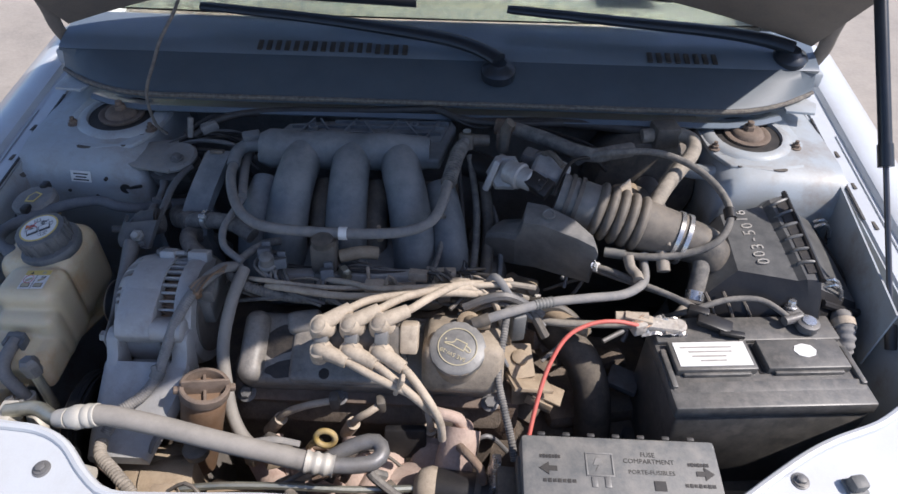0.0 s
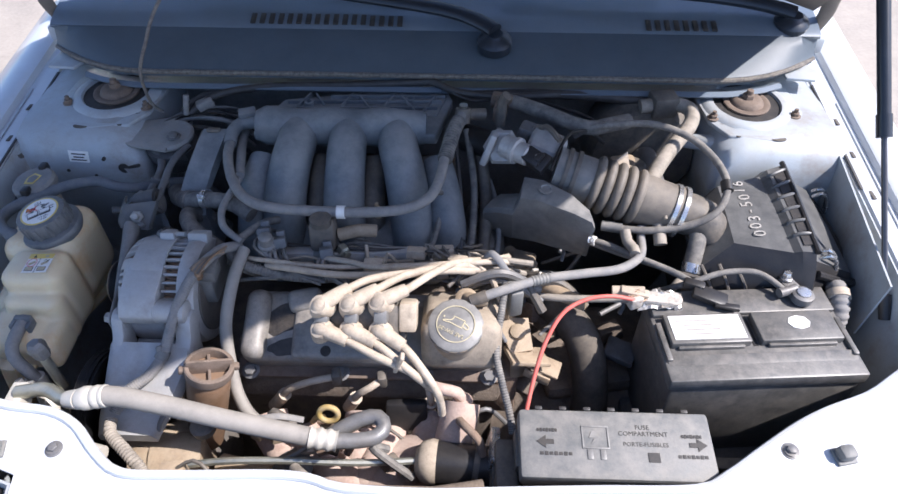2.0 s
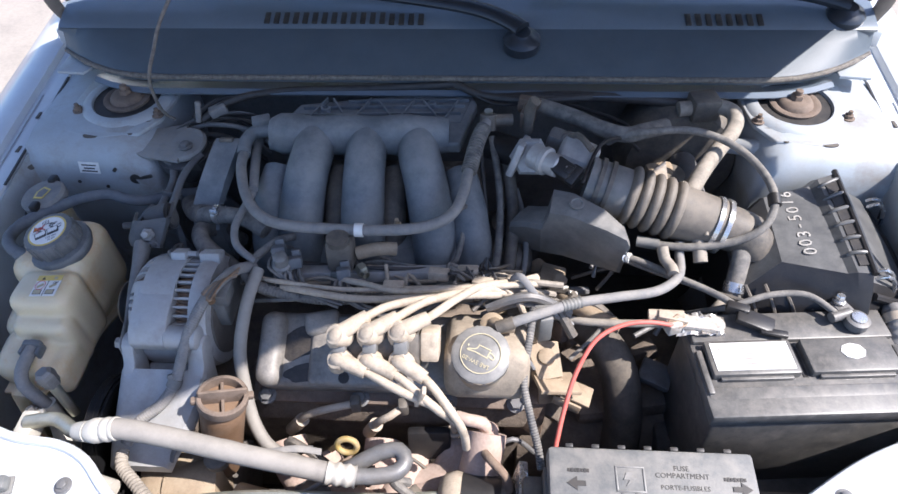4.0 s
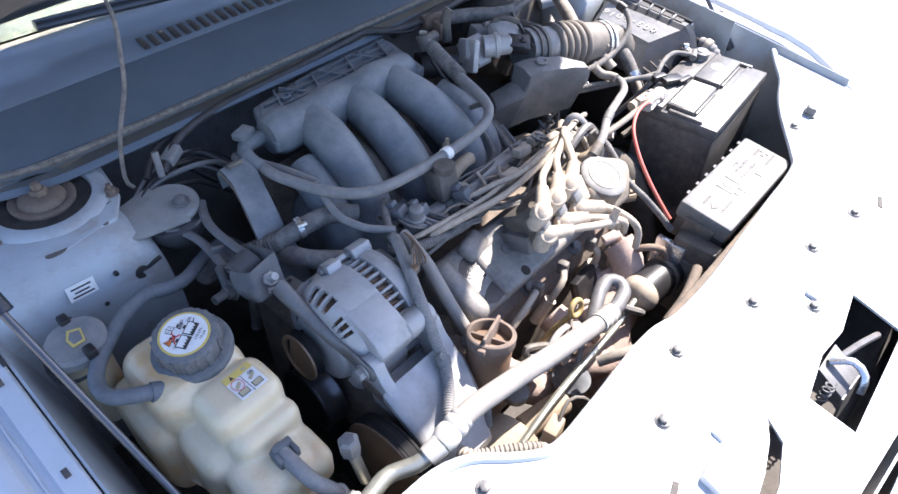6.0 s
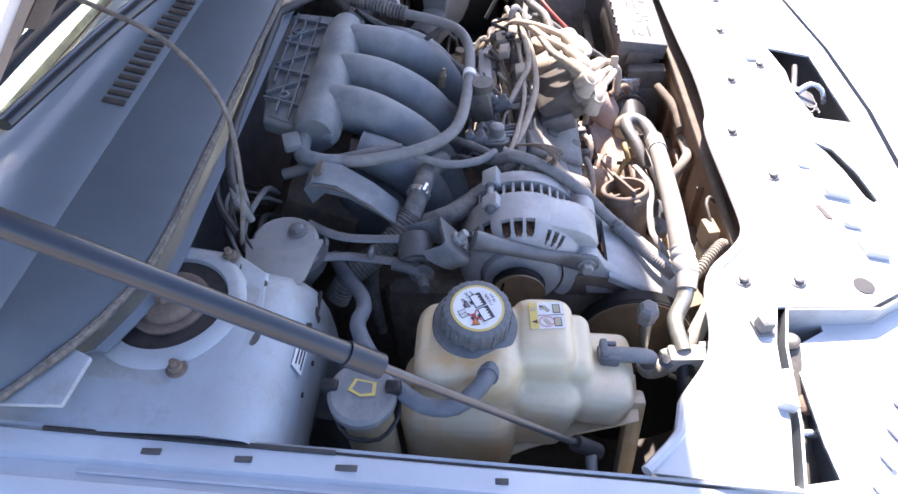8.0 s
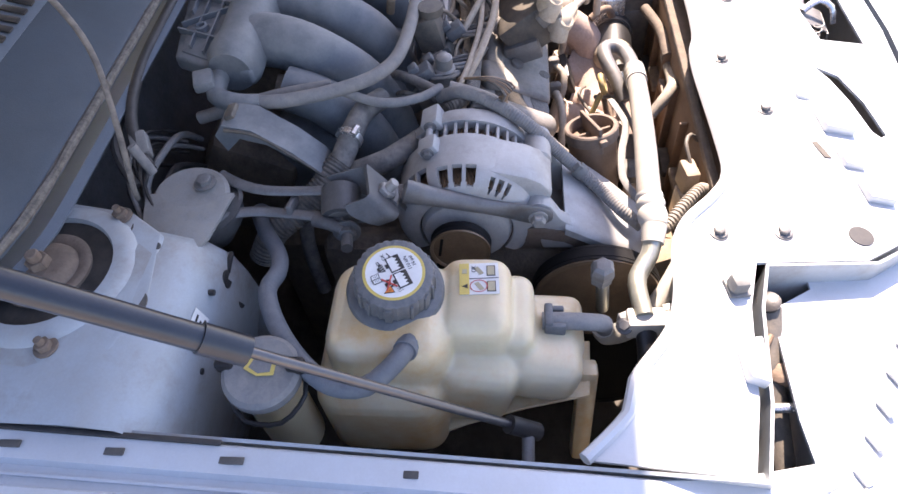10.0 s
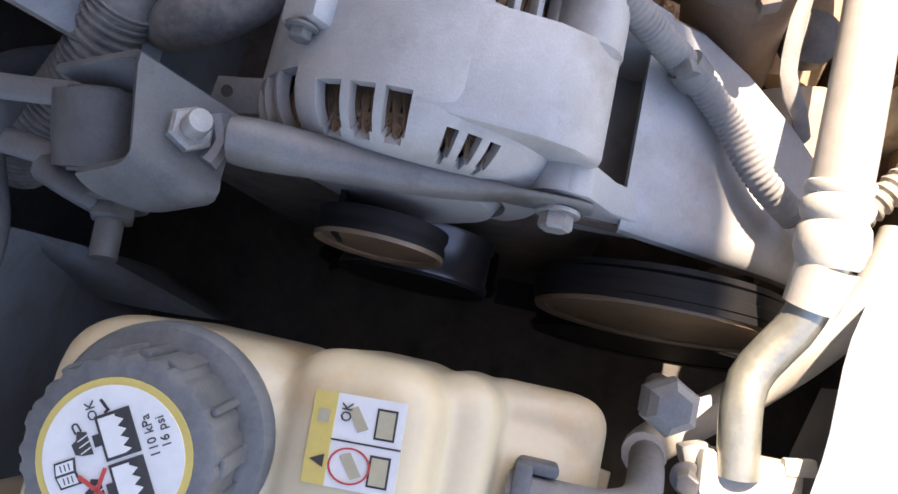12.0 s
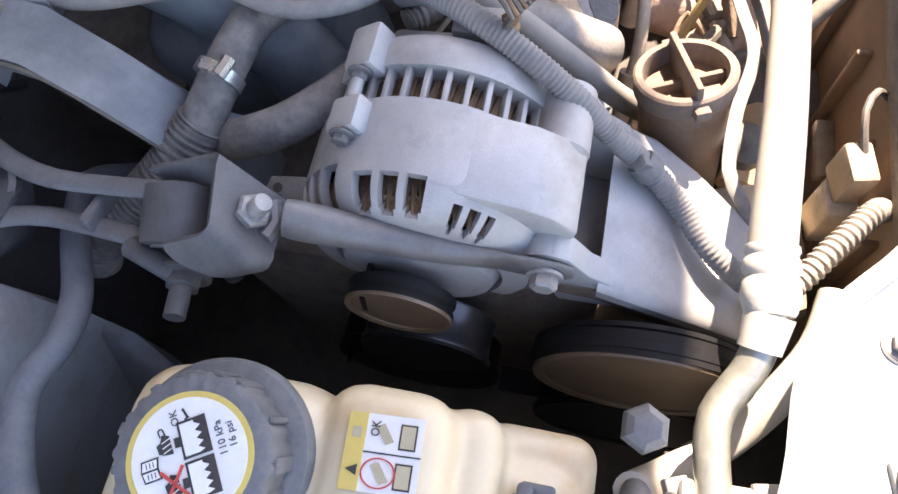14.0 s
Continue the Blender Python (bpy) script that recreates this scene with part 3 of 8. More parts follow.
def words(name, body, size, m, material, parent, depth=0.0002):
    """Print on a surface, as a mesh lying in the plane of m."""
    cu = bpy.data.curves.new(name, "FONT")
    cu.body, cu.size, cu.extrude, cu.align_x, cu.align_y, cu.resolution_u = body, size, depth, "CENTER", "CENTER", 2
    ob = new(name, cu)
    dg = bpy.context.evaluated_depsgraph_get()
    me = bpy.data.meshes.new_from_object(ob.evaluated_get(dg))
    bpy.data.objects.remove(ob)
    bpy.data.curves.remove(cu)
    me.transform(Matrix.Translation(-ORIGIN[parent.name]) @ m)
    me.materials.clear()
    me.materials.append(M[material])
    t = new(name, me)
    t.parent = parent
    ORIGIN[t.name] = ORIGIN[parent.name]
    return t


def basis(o, ex, ey):
    ex = Vector(ex).normalized()
    ey = Vector(ey)
    ey = (ey - ex * ey.dot(ex)).normalized()
    return Matrix.Translation(o) @ Matrix((ex, ey, ex.cross(ey))).transposed().to_4x4()

# ---- ground ----
g = bmesh.new()
bmesh.ops.create_grid(g, x_segments=60, y_segments=60, size=60)
for v in g.verts:
    v.co.z = -0.012 + 0.012 * noise.noise(v.co * 0.35)
solo("ground", g, "ground", "dusty pale asphalt ground round the parked car", "ground", kind="structure").location.z = 0

# ---- car body ----
car = thing("car_body", "pale silver car front with its hood propped open", "car", (C, 0.9, 0))


def mx(x):
    return 2 * C - x


def both(f):
    """Calls f for the near and the far side; s is the sign of x from the middle line."""
    for s in (-1, 1):
        f(s)


def rail_z(y):
    return 0.875 + (y - 0.65) * 0.13


def fender(s):
    prof = [(0.700, -0.004), (0.703, 0.0), (0.724, 0.0), (0.727, -0.006), (0.742, -0.006), (0.746, 0.004), (0.756, 0.008), (0.790, 0.002),
            (0.830, -0.018), (0.865, -0.055), (0.888, -0.12), (0.900, -0.22), (0.905, -0.36), (0.900, -0.52), (0.885, -0.62)]
    ys = [0.30 + 0.05 * i for i in range(24)]
    secs = []
    for y in ys:
        pull = 0.0 if y > 0.62 else (0.62 - y) ** 1.5 * 0.55
        drop = 0.0 if y > 0.62 else (0.62 - y) * 0.25
        secs.append([(C + s * (a - pull), y, rail_z(y) + b - drop) for a, b in prof])
    f = part("fender", sheet(secs, 0.004), "paint", car)
    # stamped slot and round holes on the inner flange, dark plates painting the shade inside
    for y, w in ((0.792, 0.012), (0.93, 0.02), (1.02, 0.016), (1.10, 0.018)):
        part("flange_slot", box((C + s * 0.7135, y, rail_z(y) + 0.0006), (0.006, w, 0.0016), (0, 0, 0), 0.0006), "dark", f)
    part("flange_gap", box((C + s * 0.7005, 1.07, rail_z(1.07) + 0.0012), (0.0045, 0.26, 0.002), (7.4, 0, 0), 0.0005), "ink", f)
    part("fender_flange_rib", box((C + s * 0.7345, 0.93, rail_z(0.93) - 0.0045), (0.003, 0.46, 0.003), (7.4, 0, 0), 0.001), "paint", f)


both(fender)


def apron(s):
    # side wall under the flange
    secs = []
    for y in [0.50 + 0.06 * i for i in range(14)]:
        secs.append([(C + s * 0.698, y, rail_z(y) - 0.002), (C + s * 0.694, y, rail_z(y) - 0.02), (C + s * 0.68, y, rail_z(y) - 0.10),
                     (C + s * 0.665, y, rail_z(y) - 0.25), (C + s * 0.65, y, 0.40)])
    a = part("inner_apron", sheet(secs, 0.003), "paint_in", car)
    # Holes are dark discs that paint the shade within
    for y in (1.00, 1.06, 1.13, 1.19):
        part("apron_hole", lathe([(0.008, 0), (0.008, 0.002)], (C + s * 0.694, y, rail_z(y) - 0.015), (-s, 0, 0.35), 14), "dark", a)


both(apron)


def tower(s):
    """Strut tower: rounded block with a domed seat for the strut top."""
    poly = [(1.12, 0.45), (1.02, 0.74), (0.998, 0.83), (0.997, 0.885), (1.004, 0.915), (1.022, 0.936), (1.06, 0.945), (1.12, 0.947), (1.30, 0.955), (1.30, 0.45)]
    secs = []
    xs = [(0.700, -0.006), (0.66, -0.002), (0.60, 0.0), (0.535, 0.0), (0.512, -0.006), (0.497, -0.018), (0.486, -0.04), (0.482, -0.08), (0.520, -0.30)]
    for a, d in xs:
        secs.append([(C + s * a, y, max(0.40, z + d * (1.0 if z > 0.5 else 0))) for y, z in poly])
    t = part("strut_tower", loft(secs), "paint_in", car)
    cx, cy, cz = C + s * 0.561, 1.131, 0.944
    part("tower_rim", lathe([(0.080, -0.001), (0.075, 0.006), (0.066, 0.0095), (0.059, 0.0095), (0.057, 0.004), (0.057, -0.010), (0.060, -0.012)], (cx, cy, cz), (0, -0.05, 1), 40), "paint_in", t)
    hull = [(-0.085, 0.07), (-0.095, -0.02), (-0.075, -0.085), (-0.02, -0.098), (0.05, -0.088), (0.075, -0.05), (0.085, 0.02), (0.07, 0.08), (0.0, 0.10)]
    part("raised_plate", prism([(-s * a, b) for a, b in hull][::-s], (cx, cy, cz - 0.006), (1, 0, 0), (0, 1, 0.06), 0.0085, 0.003), "paint_in", t)
    # Flat black disc paints the shade in the gap round the mount
    part("strut_gap", lathe([(0.0, 0.0), (0.058, 0.0), (0.058, 0.001)], (cx, cy, cz + 0.0036), (0, -0.05, 1), 30), "ink", t)
    m = part("strut_mount", lathe([(0.039, 0.0), (0.040, 0.005), (0.036, 0.0065), (0.029, 0.0045), (0.027, 0.008), (0.024, 0.0115), (0.016, 0.013), (0.0, 0.013)], (cx, cy, cz + 0.0038), (0, -0.05, 1), 36), "mount", t, "rusty round strut mount")
    part("strut_nut", join(lathe([(0.0105, 0.0), (0.0105, 0.008), (0.009, 0.010)], (cx, cy, cz + 0.014), (0, 0, 1), 6), lathe([(0.006, 0), (0.006, 0.011), (0.005, 0.012)], (cx, cy, cz + 0.020), (0, 0, 1), 10)), "mount", m)
    for ang in (205, 325, 85):
        px, py = cx + s * 0.083 * math.cos(radians(ang)) * -1, cy + 0.075 * math.sin(radians(ang))
        part("mount_stud", join(hexbolt((px, py, cz + 0.001), 0.007, 0.008), lathe([(0.0035, 0), (0.0035, 0.010)], (px, py, cz + 0.005), (0, 0, 1), 10)), "mount", t)
    # Drain holes: dark ovals laid on top, painting their shade
    for dx, dy, ra, rb in ((0.030, -0.094, 0.013, 0.006), (-0.054, -0.054, 0.008, 0.004), (-0.035, -0.088, 0.004, 0.003)):
        o = lathe([(1.0, -0.2), (1.0, 0.2), (0.0, 0.2)], (0, 0, 0), (0, 0, 1), 18)
        o.transform(Matrix.Translation((cx + s * dx, cy + dy, cz + 0.0016 + dy * 0.06)) @ Matrix.Diagonal((ra, rb, 0.004, 1)))
        part("drain_hole", o, "dark", t)
    return t


tower_l = tower(-1)
tower(1)
# keyhole cut-outs (black plates painting their shade) and sticker on the slanted front of the tower beside the coolant
# tank
for kx, ky, kz in ((-0.601, 0.9975, 0.881), (-0.597, 0.9985, 0.838)):
    part("keyhole", join(lathe([(0.0095, -0.004), (0.0095, 0.0005), (0, 0.0005)], (kx, ky, kz), (0.05, -1, 0.0), 18), box((kx + 0.018, ky + 0.0015, kz + 0.004), (0.022, 0.004, 0.005), (0, -12, 0), 0.0005)), "ink", tower_l)
for kx, kz in ((-0.655, 0.865), (-0.63, 0.90), (-0.70, 0.875)):
    part("pin_hole", lathe([(0.003, -0.004), (0.003, 0.0018), (0, 0.0018)], (kx, 0.9975, kz), (0, -1, 0), 12), "ink", tower_l)
stk = basis((-0.672, 0.9995, 0.9035), (1, 0.0, -0.06), (0.0, 0.28, 0.96))
sticker = prism([(-0.017, -0.010), (0.017, -0.010), (0.017, 0.010), (-0.017, 0.010)], (0, 0, 0), (1, 0, 0), (0, 1, 0), 0.0008)
sticker.transform(stk)
stick = part("sticker", sticker, "white", tower_l, "small white paper sticker")
for i, (w, v) in enumerate(((0.024, 0.0045), (0.018, -0.001), (0.026, -0.006))):
    b = box((0, v, 0.0011), (w, 0.0022, 0.0004), (0, 0, 0), 0)
    b.transform(stk)
    part("print_bar", b, "ink", stick)

# radiator support: stamped sheet across the front
outer = [(-0.765, 0.655), (-0.722, 0.615), (-0.690, 0.606), (-0.635, 0.566), (-0.590, 0.551), (-0.535, 0.545), (-0.495, 0.528), (-0.455, 0.492), (-0.418, 0.471), (-0.35, 0.470),
         (-0.24, 0.474), (-0.19, 0.471), (-0.15, 0.461), (-0.05, 0.458), (0.06, 0.463), (0.15, 0.467), (0.27, 0.472), (0.31, 0.489), (0.36, 0.521), (0.41, 0.552),
         (0.455, 0.574), (0.515, 0.597), (0.56, 0.625), (0.61, 0.655), (0.61, 0.50), (0.57, 0.36), (0.48, 0.27), (0.30, 0.215), (0.10, 0.19), (-0.10, 0.185), (-0.30, 0.20), (-0.44, 0.24), (-0.49, 0.28), (-0.53, 0.345), (-0.545, 0.465), (-0.60, 0.482), (-0.70, 0.497), (-0.77, 0.515)]
latch_hole = [(0.078, 0.302), (0.064, 0.228), (-0.140, 0.224), (-0.137, 0.284), (-0.06, 0.296), (0.0, 0.290)]
slit = [(-0.200, 0.312), (-0.228, 0.297), (-0.270, 0.284), (-0.326, 0.274), (-0.336, 0.266), (-0.330, 0.258), (-0.270, 0.266), (-0.218, 0.284)]


def sup_z(x, y):
    return 0.840 + 0.13 * (y - 0.50)


sup = part("radiator_support", plate(outer, [latch_hole, slit], sup_z, 0.004), "paint", car, smooth=30)
lip_pts = [(x, y, sup_z(x, y) + 0.001) for x, y in outer[:24]]
part("rolled_edge", tube(lip_pts, 0.006, 8, 0.012), "paint", sup)
for x, y in ((-0.509, 0.497), (-0.502, 0.427), (-0.201, 0.436), (0.01, 0.335), (0.393, 0.521), (-0.30, 0.40), (0.12, 0.38), (0.25, 0.36), (-0.05, 0.40)):
    part("support_bolt", join(hexbolt((x, y, sup_z(x, y) + 0.0015), 0.006, 0.006), lathe([(0, 0.0), (0.0105, 0.0), (0.0105, 0.0012), (0.008, 0.0022), (0, 0.0022)], (x, y, sup_z(x, y)), (0, -0.13, 1), 20)), "steel", sup)
# Slots are thin dark plates, their shade put into the colour
for x, y in ((-0.38, 0.34), (0.30, 0.33)):
    part("drain_slot", prism([(0, 0), (0.03, 0.004), (0.028, 0.011), (0.002, 0.008)], (x, y, sup_z(x, y) + 0.0004), (1, 0.2, 0), (-0.2, 1, 0.13), 0.0012), "dark", sup)
for x, y, w in ((0.455, 0.516, 0.020), (-0.580, 0.493, 0.018)):
    part("bump_stop", join(box((x, y, sup_z(x, y) + 0.009), (w, 0.018, 0.018), (7, 0, 12), 0.005), box((x, y, sup_z(x, y) + 0.002), (w + 0.005, 0.022, 0.004), (7, 0, 12), 0.0015)), "graybox", sup, "small rubber stop block")
for x, y, w, d, h in ((-0.312, 0.318, 0.026, 0.044, 0.013), (-0.378, 0.318, 0.018, 0.028, 0.010), (-0.430, 0.305, 0.020, 0.036, 0.012), (-0.664, 0.497, 0.024, 0.022, 0.016), (-0.262, 0.345, 0.012, 0.020, 0.007), (0.03, 0.345, 0.010, 0.022, 0.008)):
    part("stamped_rib", bevel(prism([(-w, -d * 0.4), (w, -d * 0.5), (w * 0.8, d * 0.5), (-w * 0.8, d * 0.4)], (x, y, sup_z(x, y) - 0.002), (1, 0, 0), (0, 1, 0.13), h), 0.0025), "paint", sup)
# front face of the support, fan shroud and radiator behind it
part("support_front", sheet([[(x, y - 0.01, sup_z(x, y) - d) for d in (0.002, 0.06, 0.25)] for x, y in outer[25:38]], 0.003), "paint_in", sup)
latch = thing("hood_latch", "bare metal hood latch in its opening", "latch", (-0.06, 0.26, 0.76))
part("latch_plate", join(slab([(-0.075, 0.292, 0.800), (-0.02, 0.290, 0.802), (-0.03, 0.248, 0.785), (-0.085, 0.252, 0.785)], 0.003, 0.001), slab([(-0.085, 0.252, 0.785), (-0.03, 0.248, 0.785), (-0.03, 0.240, 0.73), (-0.085, 0.244, 0.73)], 0.003)), "steel", latch)
part("latch_hook", tube([(-0.055, 0.285, 0.805), (-0.045, 0.262, 0.815), (-0.05, 0.242, 0.806), (-0.06, 0.236, 0.785)], 0.006, 10, flat=0.6), "chrome", latch)
part("latch_spring", tube([(-0.09 + 0.006 * math.cos(k * 1.05), 0.27 + 0.006 * math.sin(k * 1.05), 0.77 + 0.0016 * k) for k in range(24)], 0.0014, 6, 0.003), "steel", latch)
part("latch_lever", tube([(-0.02, 0.275, 0.79), (0.02, 0.262, 0.792), (0.055, 0.25, 0.788)], 0.005, 8), "steel", latch)
part("fan_shroud", box((-0.03, 0.452, 0.60), (0.84, 0.05, 0.40), (0, 0, 0), 0.012), "brown", car)
for k in range(11):
    x = -0.42 + 0.078 * k
    part("shroud_rib", box((x, 0.481, 0.61), (0.006, 0.014, 0.33), (0, 0, 0), 0.002), "brown", car)
    part("shroud_step", box((x + 0.036, 0.484, 0.735 - 0.035 * (k % 3)), (0.055, 0.016, 0.012), (0, 0, 0), 0.003), ("brown", "rust_dark", "dark")[k % 3], car)
part("shroud_channel", box((-0.03, 0.474, 0.803), (0.82, 0.012, 0.012), (0, 0, 0), 0.004), "rust_dark", car)
part("radiator_core", box((-0.03, 0.41, 0.58), (0.80, 0.03, 0.42), (0, 0, 0), 0.004), "steel", car)

part("apron_flange", sheet([[(0.614 - 0.030 * t, 1.03 - 0.29 * t, 0.925 - 0.02 * t), (0.608 - 0.030 * t, 1.03 - 0.29 * t, 0.80)] for t in (0, 0.25, 0.5, 0.75, 1.0)], 0.003), "paint_in", car)

# firewall, floor and the closed shell round the bay
part("firewall", box((C, 1.245, 0.66), (1.30, 0.03, 0.56), (0, 0, 0), 0.004), "firewall", car)
# Unseen solid box down to the ground, added to stop light leaking from below
part("underbody", box((C, 0.85, 0.20), (1.50, 1.10, 0.40), (0, 0, 0), 0.02), "dark", car)
part("bumper_beam", box((C, 0.30, 0.45), (1.20, 0.16, 0.5), (0, 0, 0), 0.03), "dark", car)
secs = []
for i in range(25):
    a = -1 + 2 * i / 24
    x = C + 0.86 * a
    yf = 0.03 + 0.36 * abs(a) ** 2.6
    secs.append([(x, yf + 0.13, 0.765), (x, yf + 0.05, 0.755), (x, yf + 0.012, 0.725), (x, yf, 0.66), (x, yf + 0.004, 0.50), (x, yf + 0.03, 0.30), (x, yf + 0.10, 0.18)])
part("bumper_cover", sheet(secs, 0.004), "paint", car)

# cowl: dark plastic tray, painted vent panel, rubber seal
xs = [C + 0.70 * (-1 + 2 * i / 40) for i in range(41)]


def cowl_y(x):
    d = abs(x - C)
    return 1.150 + (0.085 * ((d - 0.50) / 0.20) ** 2 if d > 0.50 else 0)


secs = [[(x, cowl_y(x), 0.974), (x, cowl_y(x), 0.987), (x, cowl_y(x) + 0.004, 0.990), (x, max(cowl_y(x) + 0.012, 1.212), 1.013), (x, 1.236, 1.0215)] for x in xs]
cowl = part("cowl_tray", sheet(secs, 0.003), "cowl", car, "dark blue-grey plastic cowl tray")
secs = [[(x, 1.234, 1.0245), (x, 1.240, 1.029), (x, 1.270, 1.039), (x, 1.335, 1.054)] for x in xs]
vent = part("vent_panel", sheet(secs, 0.003), "cowl_gloss", car, "blue-grey painted vent panel under the windscreen")
# Slots are solid black boxes, painting the shade inside
for x0, n in ((-0.405, 17), (0.313, 8)):
    for i in range(n):
        part("vent_slot", box((x0 + 0.0168 * i, 1.252 - 0.004 * (x0 + 0.0168 * i > -0.2), 1.0345), (0.0095, 0.026, 0.003), (15, 0, 0), 0.001), "ink", vent)
for off, r in ((-0.002, 0.0034), (-0.007, 0.0042)):
    part("cowl_seal", tube([(x, cowl_y(x) + off, 0.985 + (0.0 if off > -0.01 else -0.011)) for x in xs[::2]], r, 8, 0.02, wob=0.35), "seal", cowl, "cracked dusty rubber seal")
part("firewall_lip", sheet([[(x, cowl_y(x) - 0.022, 0.962), (x, cowl_y(x) - 0.012, 0.966), (x, cowl_y(x) + 0.03, 0.95), (x, 1.24, 0.93)] for x in xs[2:-2]], 0.003), "cowl_gloss", car)

# windscreen, dashboard and unseen cabin shell, added to keep light out behind the glass
secs = []
for i in range(13):
    a = -1 + 2 * i / 12
    secs.append([(C + a * (0.70 - 0.10 * t), 1.345 - 0.015 * (1 - a * a) + 0.05 * a * a * t + 0.62 * t, 1.062 + 0.40 * t - 0.05 * t * t) for t in (0, 0.2, 0.4, 0.6, 0.8, 1.0)])
ws = part("windscreen", sheet(secs, 0.005), "glass", car)
ws.visible_shadow = False
part("dashboard", box((C, 1.75, 0.98), (1.34, 0.72, 0.16), (4, 0, 0), 0.05), "black", car)
part("dashboard_paper", box((0.33, 1.50, 1.075), (0.12, 0.08, 0.002), (5, 0, 0), 0), "white", car)
secs = []
for i in range(13):
    a = -1 + 2 * i / 12
    secs.append([(C + a * 0.60, 1.965, 1.412 - 0.02 * a * a), (C + a * 0.60, 2.2, 1.45 - 0.03 * a * a), (C + a * 0.60, 2.8, 1.45 - 0.03 * a * a), (C + a * 0.62, 3.4, 1.10), (C + a * 0.7, 3.42, 0.35)])
part("roof", sheet(secs, 0.01), "paint", car)
for s in (-1, 1):
    poly = [(1.38, 1.06), (1.97, 1.40), (2.2, 1.425), (2.8, 1.425), (3.4, 1.08), (3.42, 0.35), (1.45, 0.35), (1.45, 0.98), (1.36, 1.02)]
    part("cabin_side", prism(poly, (C + s * 0.70, 0, 0), (0, 1, 0), (0, 0, 1), 0.02), "paint", car)
    part("windscreen_pillar", tube([(C + s * 0.70, 1.36, 1.06), (C + s * 0.66, 1.62, 1.245), (C + s * 0.61, 1.97, 1.41)], 0.025, 10), "paint", car)

# hood, open
HOOD = radians(46)


def hood_pt(x, sdist, off=0.0):
    return (x, 1.282 - sdist * math.cos(HOOD) + off * math.sin(HOOD), 1.058 + sdist * math.sin(HOOD) + off * math.cos(HOOD))


secs, low = [], []
for i in range(61):
    a = math.sin(math.pi / 2 * (-1 + i / 30))
    row, row2 = [], []
    for j in range(11):
        t = j / 10
        half = 0.692 + 0.022 * t
        s0 = 0.05 * (1 - abs(a) ** 2)
        s1 = float(np.interp(abs(a), (0.0, 0.6, 0.70, 0.728, 0.755, 0.772, 0.784, 0.794, 0.87, 0.92, 0.96, 1.0), (1.20, 1.19, 1.185, 1.165, 1.06, 1.02, 0.985, 0.955, 0.93, 0.90, 0.80, 0.715)))
        x = C + a * half
        sd = s0 + (s1 - s0) * t
        crown = 0.10 * (1 - abs(a) ** 2) * (1 - 0.4 * t)
        row.append(hood_pt(x, sd, crown + 0.025 * (1 - abs(a) ** 6)))
        row2.append(hood_pt(x, sd, crown - 0.004))
    secs.append(row)
    low.append(row2)
hood = part("hood", sheet(secs, 0.006), "paint", car)
part("hood_lining", sheet(low, 0.004), "underhood", hood, "dusty grey-brown hood underside")
for a in (-0.6, 0.0, 0.6):
    part("hood_rib", tube([hood_pt(C + a * 0.63, 0.10 + 0.12 * k, 0.10 * (1 - a * a) * (1 - 0.04 * k) - 0.008) for k in range(8)], 0.022, 8, 0.05, flat=0.5), "underhood", hood)


def hinge(s):
    part("hood_hinge", tube([(C + s * 0.715, 1.30, 1.00), (C + s * 0.712, 1.272, 1.045), (C + s * 0.705, 1.255, 1.085), (C + s * 0.69, 1.22, 1.13)], 0.014, 8, 0.01, flat=0.5), "underhood", hood, "painted hood hinge arm")
    part("hinge_block", box((C + s * 0.70, 1.285, 0.995), (0.05, 0.06, 0.03), (0, 0, 0), 0.006), "paint_in", car)
    part("hinge_nut", hexbolt((C + s * 0.672, 1.24, 0.965), 0.008, 0.008), "steel", car)


both(hinge)
part("cowl_corner_bracket", prism([(-0.03, -0.03), (0.02, -0.035), (0.035, 0.0), (0.01, 0.035), (-0.03, 0.03)], (0.585, 1.20, 0.972), (1, 0, 0), (0, 1, 0), 0.006, 0.002), "paint_in", car)
part("cowl_corner_bracket", prism([(-0.03, -0.03), (0.02, -0.035), (0.035, 0.0), (0.01, 0.035), (-0.03, 0.03)], (-0.745, 1.20, 0.972), (1, 0, 0), (0, 1, 0), 0.006, 0.002), "paint_in", car)

for s in (-1, 1):
    part("headlamp_panel", plate([(C + s * 0.36, 0.40), (C + s * 0.36, 0.20), (C + s * 0.52, 0.235), (C + s * 0.66, 0.30), (C + s * 0.735, 0.375), (C + s * 0.74, 0.440), (C + s * 0.62, 0.450), (C + s * 0.50, 0.448), (C + s * 0.47, 0.40)], [], lambda x, y: 0.785 + 0.1 * (y - 0.3), 0.004), "paint", car)
# Black disc paints the shade of a round hole
part("support_hole", lathe([(0.010, 0.0), (0.013, 0.0), (0.013, 0.0012), (0.0, 0.0014)], (-0.498, 0.343, sup_z(-0.498, 0.343)), (0, -0.13, 1), 24), "ink", sup)

